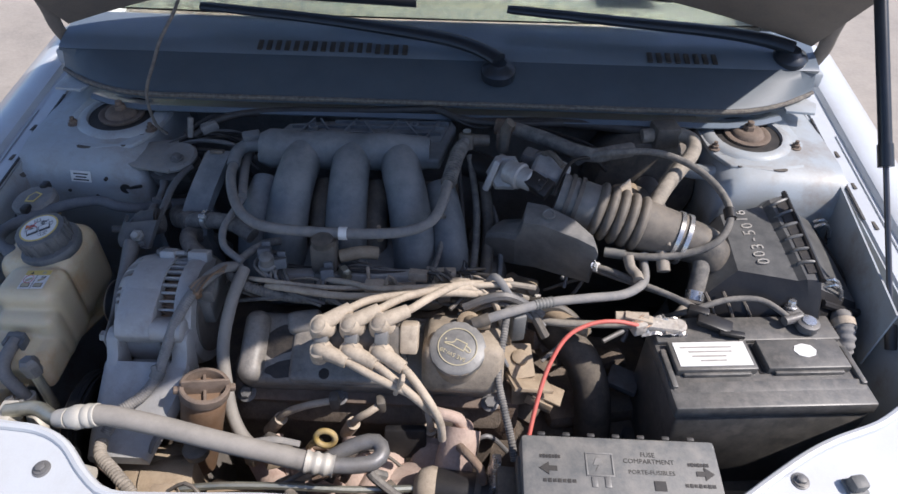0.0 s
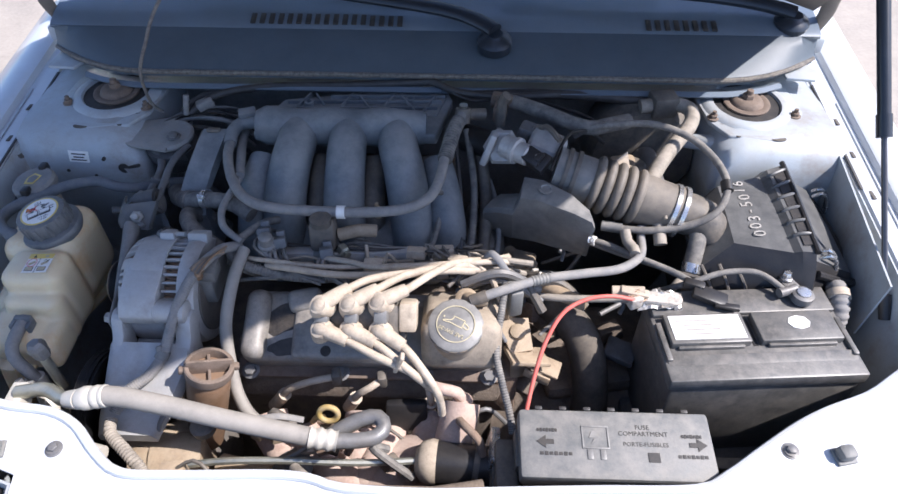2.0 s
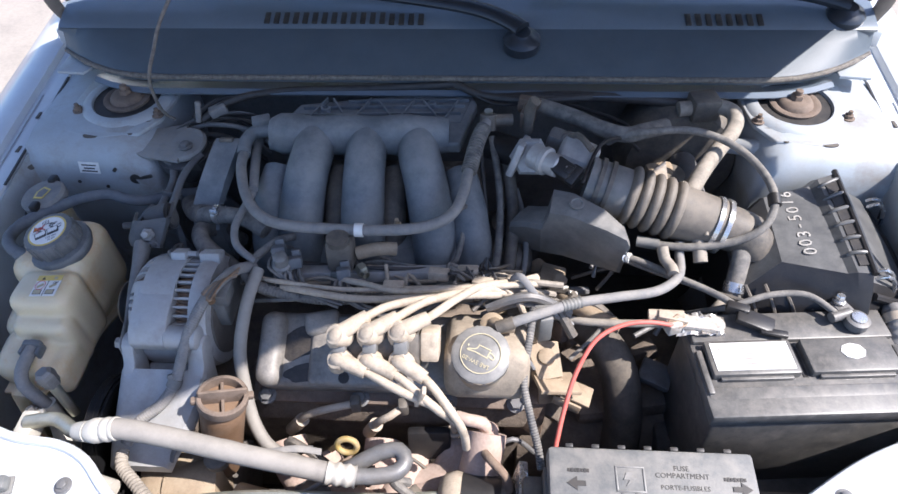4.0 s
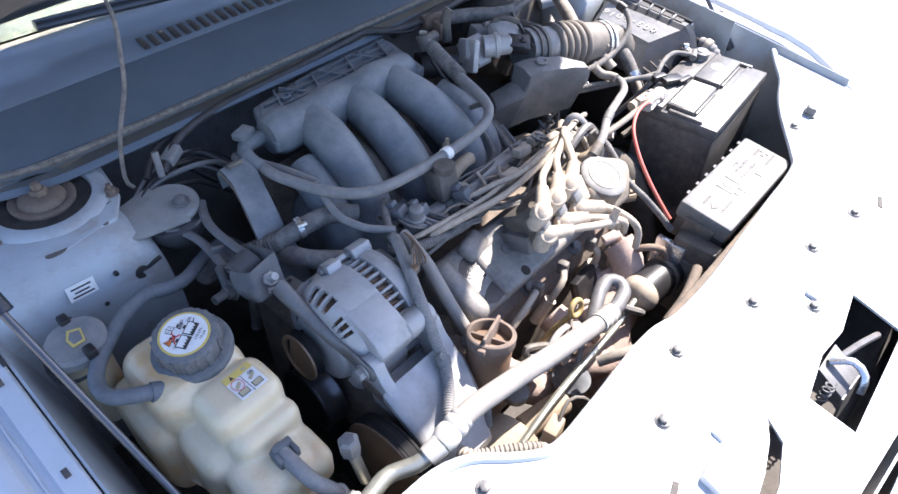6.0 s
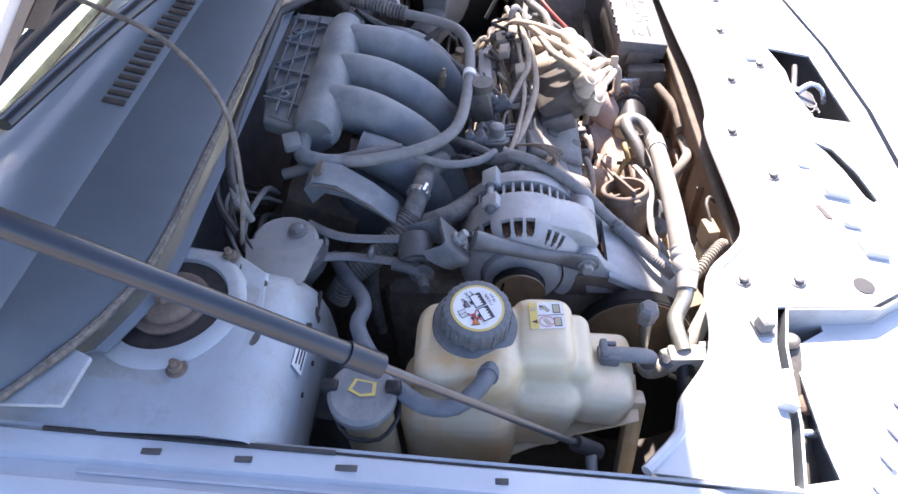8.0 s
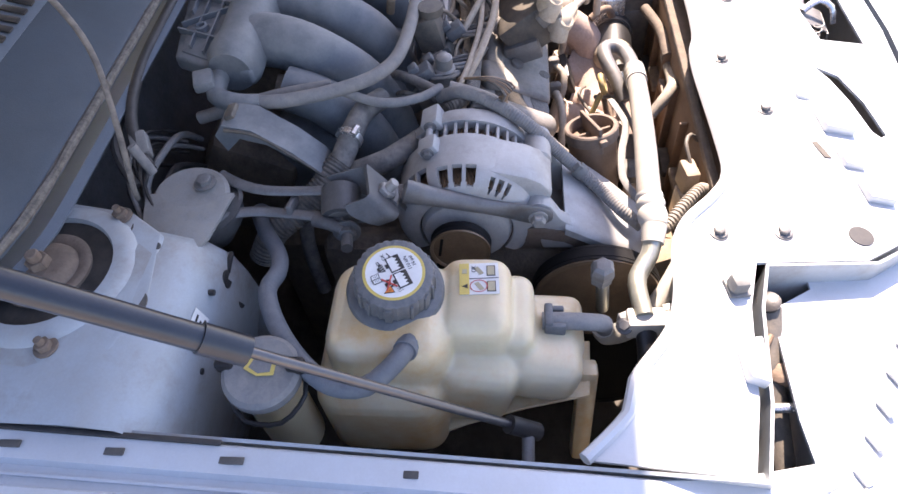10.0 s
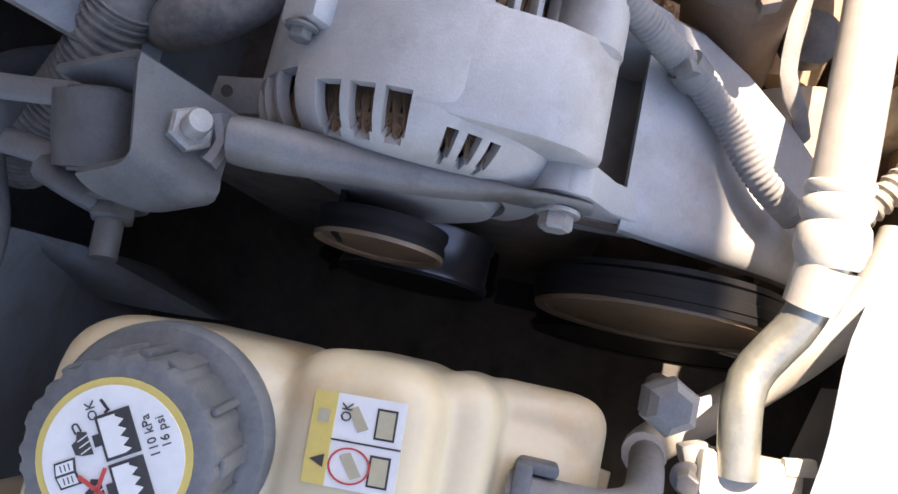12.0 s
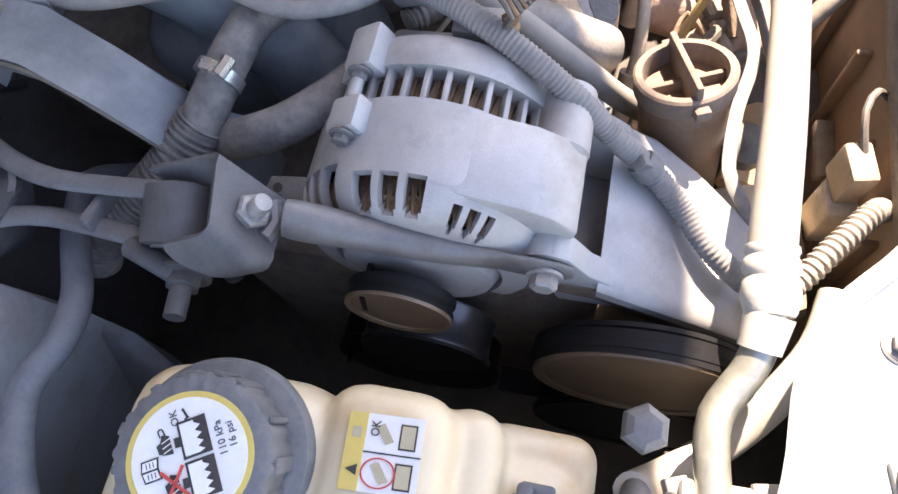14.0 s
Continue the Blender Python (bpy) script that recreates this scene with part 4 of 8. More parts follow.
# headlamps in their pockets at the front corners
def headlamp(s):
    h = thing("headlamp", "hazy plastic headlamp with its adjuster behind the grille", "headlamp", (C + s * 0.60, 0.36, 0.66), "headlamps")
    part("housing", box((C + s * 0.60, 0.365, 0.715), (0.24, 0.10, 0.13), (8, 0, s * 8), 0.02), "lens", h)
    part("lens", box((C + s * 0.60, 0.315, 0.705), (0.30, 0.035, 0.13), (14, 0, s * 22), 0.015), "lens", h)
    part("adjuster_arm", tube([(C + s * 0.500, 0.450, 0.808), (C + s * 0.52, 0.452, 0.80), (C + s * 0.58, 0.455, 0.775), (C + s * 0.65, 0.452, 0.745)], 0.010, 8, 0.01, flat=0.5), "black", h)
    part("adjuster_knob", lathe([(0.011, 0), (0.012, 0.008), (0.006, 0.010), (0, 0.010)], (C + s * 0.498, 0.452, 0.806), (0, 0.3, 1), 16), "black_clean", h)
    part("adjuster_rod", tube([(C + s * 0.60, 0.505, 0.775), (C + s * 0.60, 0.44, 0.785)], 0.005, 10), "chrome", h)
    part("adjuster_screw", lathe([(0.011, 0), (0.011, 0.012), (0.008, 0.014), (0, 0.014)], (C + s * 0.565, 0.445, 0.778), (0, 0.5, 0.9), 14), "rust", h)
    part("spring_wire", tube([(C + s * 0.53, 0.455, 0.80), (C + s * 0.56, 0.470, 0.795), (C + s * 0.60, 0.468, 0.785)], 0.003, 8), "copper", h)
    for k in range(7):
        f = k / 6
        part("lens_fin", box((C + s * (0.47 + 0.20 * f), 0.285 + 0.125 * f, 0.7885 + 0.011 * f), (0.018, 0.006, 0.007), (0, 0, s * -25), 0.001), "lens", h)
    part("lens_edge", tube([(C + s * 0.46, 0.255, 0.782), (C + s * 0.58, 0.325, 0.789), (C + s * 0.69, 0.415, 0.797)], 0.004, 8), "lens", h)

both(headlamp)


# gas struts and wipers
def gas_strut(lo, mid, hi):
    lo, mid, hi = Vector(lo), Vector(mid), Vector(hi)
    d = (hi - lo).normalized()
    g = thing("gas_strut", "black gas strut holding the hood, thin rod below", "gas strut", lo, "hood gas struts")
    part("cylinder", tube([mid, hi], 0.0092, 18, 0.05), "wiper", g)
    part("collar", tube([mid - d * 0.003, mid + d * 0.03], 0.0108, 18, 0.01), "wiper", g)
    part("rod", tube([lo + d * 0.015, mid], 0.0040, 12, 0.05), "darkrod", g)
    part("end_socket", tube([lo - d * 0.012, lo + d * 0.024], 0.0085, 14, 0.01), "black_clean", g)
    part("ball_stud", tube([lo, lo + Vector((0.03 if lo.x > C else -0.03, 0, -0.012))], 0.006, 10, 0.01), "steel", g)


gas_strut((-0.727, 0.700, 0.828), (-0.757, 0.893, 1.022), (-0.782, 1.115, 1.222))
gas_strut((0.603, 0.746, 0.846), (0.588, 0.915, 1.035), (0.570, 1.105, 1.250))


def wiper(pivot, arm, blade):
    w = thing("wiper", "black windscreen wiper resting at the bottom of the glass", "wiper", pivot, "windscreen wipers")
    part("pivot_cap", lathe([(0.030, -0.012), (0.031, 0.004), (0.026, 0.010), (0.018, 0.014), (0.014, 0.018), (0, 0.018)], pivot, (0, -0.2, 1), 26), "wiper", w)
    part("arm", tube(arm, (0.017, 0.010), 12, 0.02, flat=0.7), "wiper", w)
    part("blade", tube(blade, 0.007, 8, 0.02, flat=1.6), "wiper", w)
    mid = blade[len(blade) // 2]
    part("blade_bridge", tube([blade[0], (mid[0], mid[1] + 0.005, mid[2] + 0.018), blade[-1]], 0.005, 8, 0.03), "wiper", w)


wiper((0.035, 1.196, 1.024), [(0.035, 1.198, 1.044), (0.005, 1.222, 1.050), (-0.05, 1.248, 1.056), (-0.16, 1.268, 1.064), (-0.32, 1.285, 1.075), (-0.52, 1.30, 1.085)], [(-0.62, 1.345, 1.09), (-0.40, 1.335, 1.10), (-0.12, 1.325, 1.095)])
wiper((0.572, 1.262, 1.036), [(0.572, 1.262, 1.054), (0.525, 1.276, 1.062), (0.44, 1.288, 1.070), (0.30, 1.295, 1.078), (0.05, 1.315, 1.09)], [(0.36, 1.352, 1.108), (0.10, 1.362, 1.122), (-0.16, 1.365, 1.122)])

# ---- engine ----
eng = thing("engine", "dusty transverse V6 engine with oil-stained valve cover", "engine", (-0.16, 0.85, 0.40))
part("block", box((-0.20, 0.86, 0.57), (0.50, 0.36, 0.34), (0, 0, 0), 0.03), "rust_dark", eng)
part("front_head", box((-0.15, 0.735, 0.725), (0.40, 0.12, 0.10), (-28, 0, 0), 0.012), "rust_dark", eng)
part("rear_head", box((-0.20, 1.08, 0.76), (0.36, 0.12, 0.16), (28, 0, 0), 0.02), "rust_dark", eng)
part("gearbox", lathe([(0.05, -0.18), (0.13, -0.16), (0.155, -0.02), (0.15, 0.10), (0.11, 0.20), (0, 0.21)], (0.20, 0.80, 0.54), (1, 0, 0), 30), "rust_dark", eng)
part("gearbox_cover", box((0.22, 0.80, 0.665), (0.22, 0.18, 0.03), (-8, 0, 10), 0.012), "rust_dark", eng)
part("bell_flange", box((0.045, 0.70, 0.705), (0.06, 0.05, 0.10), (0, 0, 0), 0.01), "rust", eng)
# valve cover with a stepped rim, raised panels and hollows painted on as black patches
VN = Vector((0, -0.407, 0.914))


def on_cover(x, v, h=0.0):
    """Point on the cover's sloping top: v runs up the slope from its middle, h stands off it."""
    return Vector((x, 0.706 + 0.914 * v, 0.826 + 0.407 * v)) + VN * h


vc = part("valve_cover", box(on_cover(-0.150, 0.004, -0.035), (0.365, 0.106, 0.070), (24, 0, 0), 0.014, 3), "valve", eng, "oil-stained dusty valve cover")
part("cover_rim", box(on_cover(-0.150, -0.002, -0.052), (0.395, 0.128, 0.014), (24, 0, 0), 0.005), "mount", vc)
part("raised_panel", box(on_cover(-0.158, -0.006, -0.004), (0.200, 0.082, 0.020), (24, 0, 0), 0.009, 3), "valve", vc)
part("raised_lobe", join(box(on_cover(-0.243, 0.040, 0.002), (0.050, 0.034, 0.024), (24, 0, 14), 0.010, 3), box(on_cover(-0.200, 0.036, -0.001), (0.10, 0.030, 0.018), (24, 0, 0), 0.008, 3)), "valve", vc)
part("cover_end", box(on_cover(-0.311, 0.002, -0.006), (0.036, 0.104, 0.050), (24, 0, 0), 0.0165, 5), "valve", vc, "dusty grey rounded end of the valve cover")
for x in (-0.325, -0.190, -0.065, 0.030):
    part("cover_bolt", join(hexbolt(on_cover(x, -0.057, -0.046), 0.009, 0.012, VN), lathe([(0.0125, -0.004), (0.0125, 0.002), (0, 0.002)], on_cover(x, -0.057, -0.046), VN, 16)), "steel", vc)
for x, v, h, ra, rb, turn in ((-0.276, 0.010, 0.0004, 0.030, 0.021, 0.5), (-0.264, -0.030, 0.0004, 0.026, 0.013, 0.2), (-0.206, -0.036, 0.0064, 0.0075, 0.0080, 0.0)):
    rim = []
    for k in range(28):
        a = 2 * math.pi * k / 28
        w = 1.0 + (0.22 * noise.noise(Vector((math.cos(a) * 1.7, math.sin(a) * 1.7, x * 40))) if ra > 0.01 else 0.0)
        p, q = ra * w * math.cos(a), rb * w * math.sin(a)
        rim.append(on_cover(x + p * math.cos(turn) - q * math.sin(turn), v + p * math.sin(turn) + q * math.cos(turn), h))
    part("oil_patch", slab(rim, 0.0012), "oil", vc, "oily black patch painting a hollow's shade")
part("cover_boss", lathe([(0.010, -0.01), (0.009, 0.004), (0.006, 0.005), (0, 0.005)], on_cover(-0.205, 0.006, 0.006), VN, 14), "steel", vc)
# oil filler neck and cap
neck = part("filler_neck", join(box((-0.012, 0.700, 0.838), (0.112, 0.108, 0.075), (-18, 0, 0), 0.018, 3), lathe([(0.036, -0.02), (0.035, 0.02)], (-0.02, 0.674, 0.862), (0, -0.32, 1), 28)), "neck", eng, "dust-caked oil filler neck")
part("neck_elbow", join(tube([(-0.004, 0.722, 0.880), (0.004, 0.712, 0.888), (0.022, 0.714, 0.889)], 0.0095, 14), lathe([(0.017, -0.012), (0.016, 0.004), (0.011, 0.008)], (-0.006, 0.724, 0.876), (0, -0.2, 1), 20)), "tan", neck)
cap_axis = Vector((0, -0.34, 1)).normalized()
cap_o = Vector((-0.02, 0.674, 0.874))
cap = part("oil_cap", lathe([(0.030, -0.004), (0.0365, -0.003), (0.0385, 0.004), (0.0375, 0.011), (0.034, 0.0135), (0, 0.0145)], cap_o, cap_axis, 48, 0.0005, 16), "shield", eng, "dark grey oil filler cap with gold print")
capm = basis(cap_o + cap_axis * 0.0148, (1, 0, 0), (0, 1, 0.34))
capr = capm @ pose(0, 0, 0, 0, 0, 155)
words("cap_print", "SAE 5W-20", 0.0078, capr @ pose(0.001, 0.0125, 0, 0, 0, 0), "gold", cap)
ring = annulus(0.0252, 0.0264, 0.0004)
ring.transform(capm)
part("cap_ring", ring, "gold", cap)
can = tube([(-0.010, -0.009, 0), (-0.0098, -0.0091, 0), (0.006, -0.009, 0), (0.0062, -0.0088, 0), (0.008, -0.003, 0), (0.017, 0.001, 0), (0.0172, 0.0026, 0), (0.007, 0.001, 0), (0.0068, 0.0012, 0), (-0.009, 0.002, 0), (-0.0092, 0.0018, 0), (-0.0098, -0.008, 0)], 0.0008, 6, 0.0012, flat=0.4)
can = join(can, tube([(-0.0095, -0.001, 0), (-0.017, 0.001, 0), (-0.018, -0.003, 0), (-0.0105, -0.006, 0)], 0.0008, 6, 0.0015, flat=0.4), tube([(0.019, -0.002, 0), (0.0192, -0.0045, 0)], 0.0011, 6, 0.001, flat=0.4))
can.transform(capr)
part("cap_symbol", can, "gold", cap)
# exhaust manifold and heat shield, rusted
part("exhaust_manifold", join(tube([(-0.30, 0.635, 0.70), (-0.27, 0.585, 0.675), (-0.18, 0.565, 0.662), (-0.08, 0.565, 0.668), (-0.03, 0.58, 0.70), (-0.015, 0.60, 0.745), (-0.01, 0.625, 0.765)], 0.027, 14, 0.015, wob=0.12),
                             tube([(-0.16, 0.64, 0.70), (-0.16, 0.585, 0.68), (-0.15, 0.565, 0.66)], 0.026, 12, 0.015, wob=0.12),
                             tube([(-0.05, 0.64, 0.70), (-0.06, 0.60, 0.69), (-0.08, 0.565, 0.67)], 0.026, 12, 0.015, wob=0.12),
                             tube([(-0.10, 0.56, 0.665), (-0.10, 0.54, 0.60), (-0.08, 0.53, 0.50)], 0.032, 14, 0.02)), "cast_rust", eng, "rusty cast exhaust manifold")
for x, y, z in ((-0.235, 0.592, 0.690),):
    part("manifold_flange", box((x, y, z), (0.05, 0.03, 0.045), (-40, 0, 8), 0.008), "cast_rust", eng)
part("egr_joint", join(lathe([(0.013, -0.02), (0.013, 0.012), (0.010, 0.014), (0.010, 0.024), (0.0145, 0.026), (0.0145, 0.036), (0.010, 0.040)], (-0.010, 0.622, 0.735), (0.05, 0.1, 1), 20), tube([(-0.010, 0.626, 0.772), (-0.016, 0.628, 0.785), (-0.034, 0.626, 0.795), (-0.050, 0.632, 0.792)], 0.0085, 12)), "cast_rust", eng)
part("exhaust_casting", join(tube([(-0.20, 0.588, 0.668), (-0.15, 0.582, 0.672), (-0.09, 0.582, 0.680), (-0.045, 0.596, 0.690), (-0.030, 0.625, 0.700)], (0.026, 0.034), 16, 0.012, wob=0.08)), "cast_rust", eng, "pinkish scaled exhaust casting")
part("collector", join(tube([(-0.112, 0.622, 0.690), (-0.120, 0.595, 0.686), (-0.132, 0.567, 0.680), (-0.150, 0.545, 0.655), (-0.152, 0.525, 0.60)], (0.024, 0.036), 20, 0.008, wob=0.04),
                       tube([(-0.022, 0.612, 0.715), (-0.034, 0.592, 0.703), (-0.065, 0.572, 0.692), (-0.105, 0.558, 0.680), (-0.145, 0.545, 0.655)], (0.022, 0.033), 20, 0.008, wob=0.04),
                       tube([(-0.240, 0.612, 0.705), (-0.222, 0.580, 0.695), (-0.190, 0.558, 0.682), (-0.150, 0.545, 0.660)], (0.020, 0.030), 20, 0.008, wob=0.04)), "cast_rust", eng, "smooth pinkish cast exhaust collector")
for k in range(5):
    part("cast_mark", box((-0.085 + 0.006 * k, 0.5525 - 0.002 * k, 0.7155 - 0.0005 * k), (0.0022, 0.010, 0.002), (0, 0, -25), 0.0005), "rust", eng)
part("oxygen_sensor_box", box((-0.090, 0.628, 0.722), (0.060, 0.016, 0.050), (-20, 0, 4), 0.004), "black_clean", eng)
part("manifold_plate", box((0.03, 0.555, 0.725), (0.012, 0.05, 0.11), (0, 8, 0), 0.002), "chrome", eng)

# intake manifold
im = thing("intake_manifold", "dark grey plastic upper intake manifold with three runners", "intake manifold", (-0.21, 0.97, 0.75))
part("lower_body", box((-0.20, 0.945, 0.79), (0.33, 0.17, 0.12), (0, 0, 0), 0.035, 4), "manifold", im)
log = []
for i in range(19):
    u = i / 18
    x = -0.362 + 0.284 * u
    r = 1.0 if 0.04 < u < 0.96 else 0.82
    bump = 0.003 * math.sin(u * 3 * 2 * math.pi)
    log.append([(x, 1.036 + 0.030 * r * math.cos(a) * (1.1 if math.sin(a) < 0 else 1.0), 0.950 + (0.031 + bump) * r * math.sin(a)) for a in (2 * math.pi * k / 20 for k in range(20))])
part("plenum", loft(log, True, True), "manifold", im)
part("plenum_flange", prism([(-0.366, 1.010), (-0.060, 1.010), (-0.036, 1.118), (-0.046, 1.146), (-0.20, 1.136), (-0.333, 1.112), (-0.352, 1.066)], (0, 0, 0.934), (1, 0, 0), (0, 1, 0), 0.020, 0.005, 3), "manifold", im)
cov = part("ribbed_cover", prism([(-0.345, 1.064), (-0.062, 1.064), (-0.046, 1.128), (-0.20, 1.124), (-0.325, 1.104)], (0, 0, 0.953), (1, 0, 0), (0, 1, 0), 0.003, 0.001), "manifold", im)
for k in range(7):
    x = -0.298 + 0.037 * k
    part("cover_rib", box((x, 1.090 + 0.0008 * k, 0.9585), (0.0024, 0.062, 0.008), (0, 0, 30 if k % 2 else -22), 0), "manifold", cov)
for y, x0, x1 in ((1.078, -0.335, -0.062), (1.098, -0.322, -0.056), (1.116, -0.25, -0.05)):
    part("cover_rib", box(((x0 + x1) / 2, y, 0.9582), (x1 - x0, 0.0024, 0.007), (0, 0, 2), 0), "manifold", cov)
for x, y in ((-0.285, 1.09), (-0.11, 1.107)):
    part("cover_boss", lathe([(0.009, 0), (0.008, 0.008), (0.005, 0.009), (0.004, 0.004), (0, 0.004)], (x, y, 0.955), (0, 0, 1), 16), "manifold", cov)
for x, x2, r in ((-0.291, -0.304, 0.0335), (-0.207, -0.205, 0.033), (-0.124, -0.092, 0.034)):
    part("runner", tube([(x, 1.040, 0.944), (x, 1.00, 0.942), (x + (x2 - x) * 0.4, 0.955, 0.925), (x + (x2 - x) * 0.8, 0.905, 0.885), (x2, 0.878, 0.825), (x2, 0.872, 0.775)], (r * 0.94, r * 1.06), 22, 0.01), "manifold", im)
# Black instead of manifold grey, painting the gaps between runners dark
for x in (-0.335, -0.250, -0.163, -0.075):
    part("inner_runner", tube([(x, 1.00, 0.90), (x, 0.95, 0.885), (x, 0.905, 0.84), (x, 0.885, 0.78)], 0.022, 14, 0.012), "black", im)
part("side_shell", tube([(-0.345, 0.985, 0.915), (-0.350, 0.94, 0.895), (-0.352, 0.90, 0.85), (-0.350, 0.885, 0.79)], (0.026, 0.034), 16, 0.012), "manifold", im)
part("side_shell", tube([(-0.060, 0.985, 0.915), (-0.048, 0.94, 0.895), (-0.040, 0.90, 0.85), (-0.042, 0.885, 0.79)], (0.026, 0.036), 16, 0.012), "manifold", im)
part("runner_seam", box((-0.20, 0.862, 0.815), (0.30, 0.006, 0.012), (0, 0, 0), 0.002), "manifold", im)
part("end_elbow", join(tube([(-0.362, 1.05, 0.945), (-0.395, 1.045, 0.945), (-0.405, 1.02, 0.942), (-0.402, 0.995, 0.938)], 0.011, 12), box((-0.385, 1.058, 0.958), (0.03, 0.022, 0.012), (0, 0, 20), 0.003)), "manifold", im)
part("manifold_stud", lathe([(0.006, 0), (0.006, 0.02), (0.004, 0.022), (0.003, 0.032), (0, 0.032)], (-0.148, 0.885, 0.885), (0, -0.2, 1), 10), "tan", im)

# breather hose round the front of the manifold
bh = thing("breather_hose", "thick dusty rubber hose looping round the intake manifold", "hose", (-0.2, 0.84, 0.90))
part("hose", tube([(-0.402, 1.005, 0.940), (-0.398, 0.965, 0.938), (-0.375, 0.905, 0.935), (-0.345, 0.866, 0.933), (-0.30, 0.846, 0.933), (-0.195, 0.838, 0.934), (-0.115, 0.842, 0.936), (-0.070, 0.862, 0.940), (-0.052, 0.90, 0.946), (-0.044, 0.95, 0.955), (-0.030, 1.01, 0.967), (-0.018, 1.048, 0.972)], 0.0080, 14, 0.008), "conduit", bh)
part("hose_clip", tube([(-0.201, 0.838, 0.934), (-0.189, 0.838, 0.934)], 0.0100, 14, 0.004), "white", bh, "pale plastic clip")
part("hose_sleeve", tube([(-0.044, 0.945, 0.954), (-0.033, 1.00, 0.966), (-0.024, 1.03, 0.970)], 0.0115, 14, 0.003, 0.0012, 0.005), "rubber", bh)
part("valve_body", join(tube([(-0.018, 1.045, 0.955), (-0.017, 1.055, 0.978)], 0.013, 14), tube([(-0.017, 1.055, 0.966), (0.02, 1.062, 0.962)], 0.010, 12)), "black", bh)
part("valve_cap", lathe([(0.006, 0), (0.007, 0.006), (0, 0.007)], (-0.017, 1.055, 0.978), (0, 0, 1), 12), "pipe", bh)
part("stub_hose", tube([(-0.398, 1.075, 0.915), (-0.392, 1.03, 0.925), (-0.380, 0.975, 0.932), (-0.368, 0.92, 0.933)], 0.0075, 12), "conduit", bh)
part("rail_line", tube([(-0.368, 0.916, 0.930), (-0.378, 0.885, 0.922), (-0.382, 0.855, 0.918), (-0.370, 0.820, 0.915), (-0.340, 0.800, 0.905)], 0.0055, 12), "conduit", bh)
part("side_line", tube([(-0.055, 0.885, 0.935), (-0.048, 0.92, 0.90), (-0.055, 0.87, 0.87), (-0.075, 0.845, 0.85), (-0.16, 0.835, 0.85), (-0.24, 0.838, 0.852)], 0.0045, 8), "rubber", bh)

# fuel rail, sensors and plugs in front of the runners
fr = thing("fuel_rail", "dusty metal fuel rail with pressure sensor and plugs", "fuel rail", (-0.18, 0.81, 0.84))
part("rail", box((-0.160, 0.812, 0.872), (0.27, 0.022, 0.018), (-15, 0, 2), 0.003), "alu", fr)
for k in range(4):
    part("rail_cup", lathe([(0.010, -0.016), (0.011, 0.0), (0.008, 0.004), (0, 0.004)], (-0.27 + 0.07 * k, 0.800, 0.868), (0, -0.4, 1), 16), "steel", fr)
part("sensor_body", join(box((-0.222, 0.822, 0.905), (0.038, 0.034, 0.048), (-12, 0, 0), 0.006), lathe([(0.016, 0), (0.016, 0.01), (0, 0.011)], (-0.222, 0.818, 0.929), (0, 0, 1), 18)), "black", fr)
part("sensor_plug", join(box((-0.225, 0.800, 0.868), (0.024, 0.02, 0.035), (-25, 0, 0), 0.003), box((-0.225, 0.796, 0.862), (0.018, 0.024, 0.01), (-25, 0, 0), 0.002)), "graybox", fr)
part("sensor_tube", tube([(-0.20, 0.825, 0.90), (-0.17, 0.83, 0.905), (-0.145, 0.835, 0.90)], 0.010, 12), "tan", fr)
part("hex_fitting", lathe([(0.009, 0), (0.009, 0.012), (0.006, 0.014), (0.006, 0.02)], (-0.196, 0.812, 0.885), (0.6, -0.8, 0), 6), "pipe", fr)
part("coolant_sensor", join(lathe([(0.016, 0), (0.014, 0.02), (0.011, 0.022), (0.010, 0.035), (0.007, 0.037)], (-0.302, 0.800, 0.885), (0, -0.1, 1), 18), box((-0.302, 0.80, 0.875), (0.035, 0.03, 0.02), (0, 0, 20), 0.004)), "shield", fr)
for x, a in ((-0.31, 10), (-0.275, -20), (-0.25, 15)):
    part("injector_plug", box((x, 0.815, 0.865), (0.022, 0.034, 0.022), (-25, 0, a), 0.003), "black", fr)
part("grey_plug", box((-0.070, 0.806, 0.868), (0.032, 0.02, 0.016), (-20, 0, 4), 0.002), "graybox", fr)
part("grey_plug", box((-0.03, 0.81, 0.872), (0.018, 0.02, 0.02), (-20, 0, 0), 0.002), "steel", fr)
part("rail_cross_tube", tube([(-0.31, 0.79, 0.872), (-0.27, 0.775, 0.868), (-0.20, 0.775, 0.862), (-0.10, 0.785, 0.862), (-0.02, 0.80, 0.866)], 0.007, 10), "lead", fr)

# wiring looms over the head
loom = thing("engine_wiring_loom", "dusty tan wiring loom with split conduits", "wiring", (-0.1, 0.77, 0.86))
rnd = random.Random(5)
for k in range(7):
    y0 = 0.755 + 0.012 * k
    z0 = 0.868 + 0.006 * (k % 3)
    pts = [(-0.355 + 0.01 * k, y0 + 0.02, z0 - 0.02)]
    for j in range(1, 7):
        pts.append((-0.355 + 0.058 * j, y0 + rnd.uniform(-0.012, 0.012), z0 + rnd.uniform(-0.012, 0.012)))
    part("wire", tube(pts, rnd.choice((0.002, 0.003, 0.0045)), 8), rnd.choice(("lead", "rubber", "hose_black", "rubber_tan", "black")), loom)
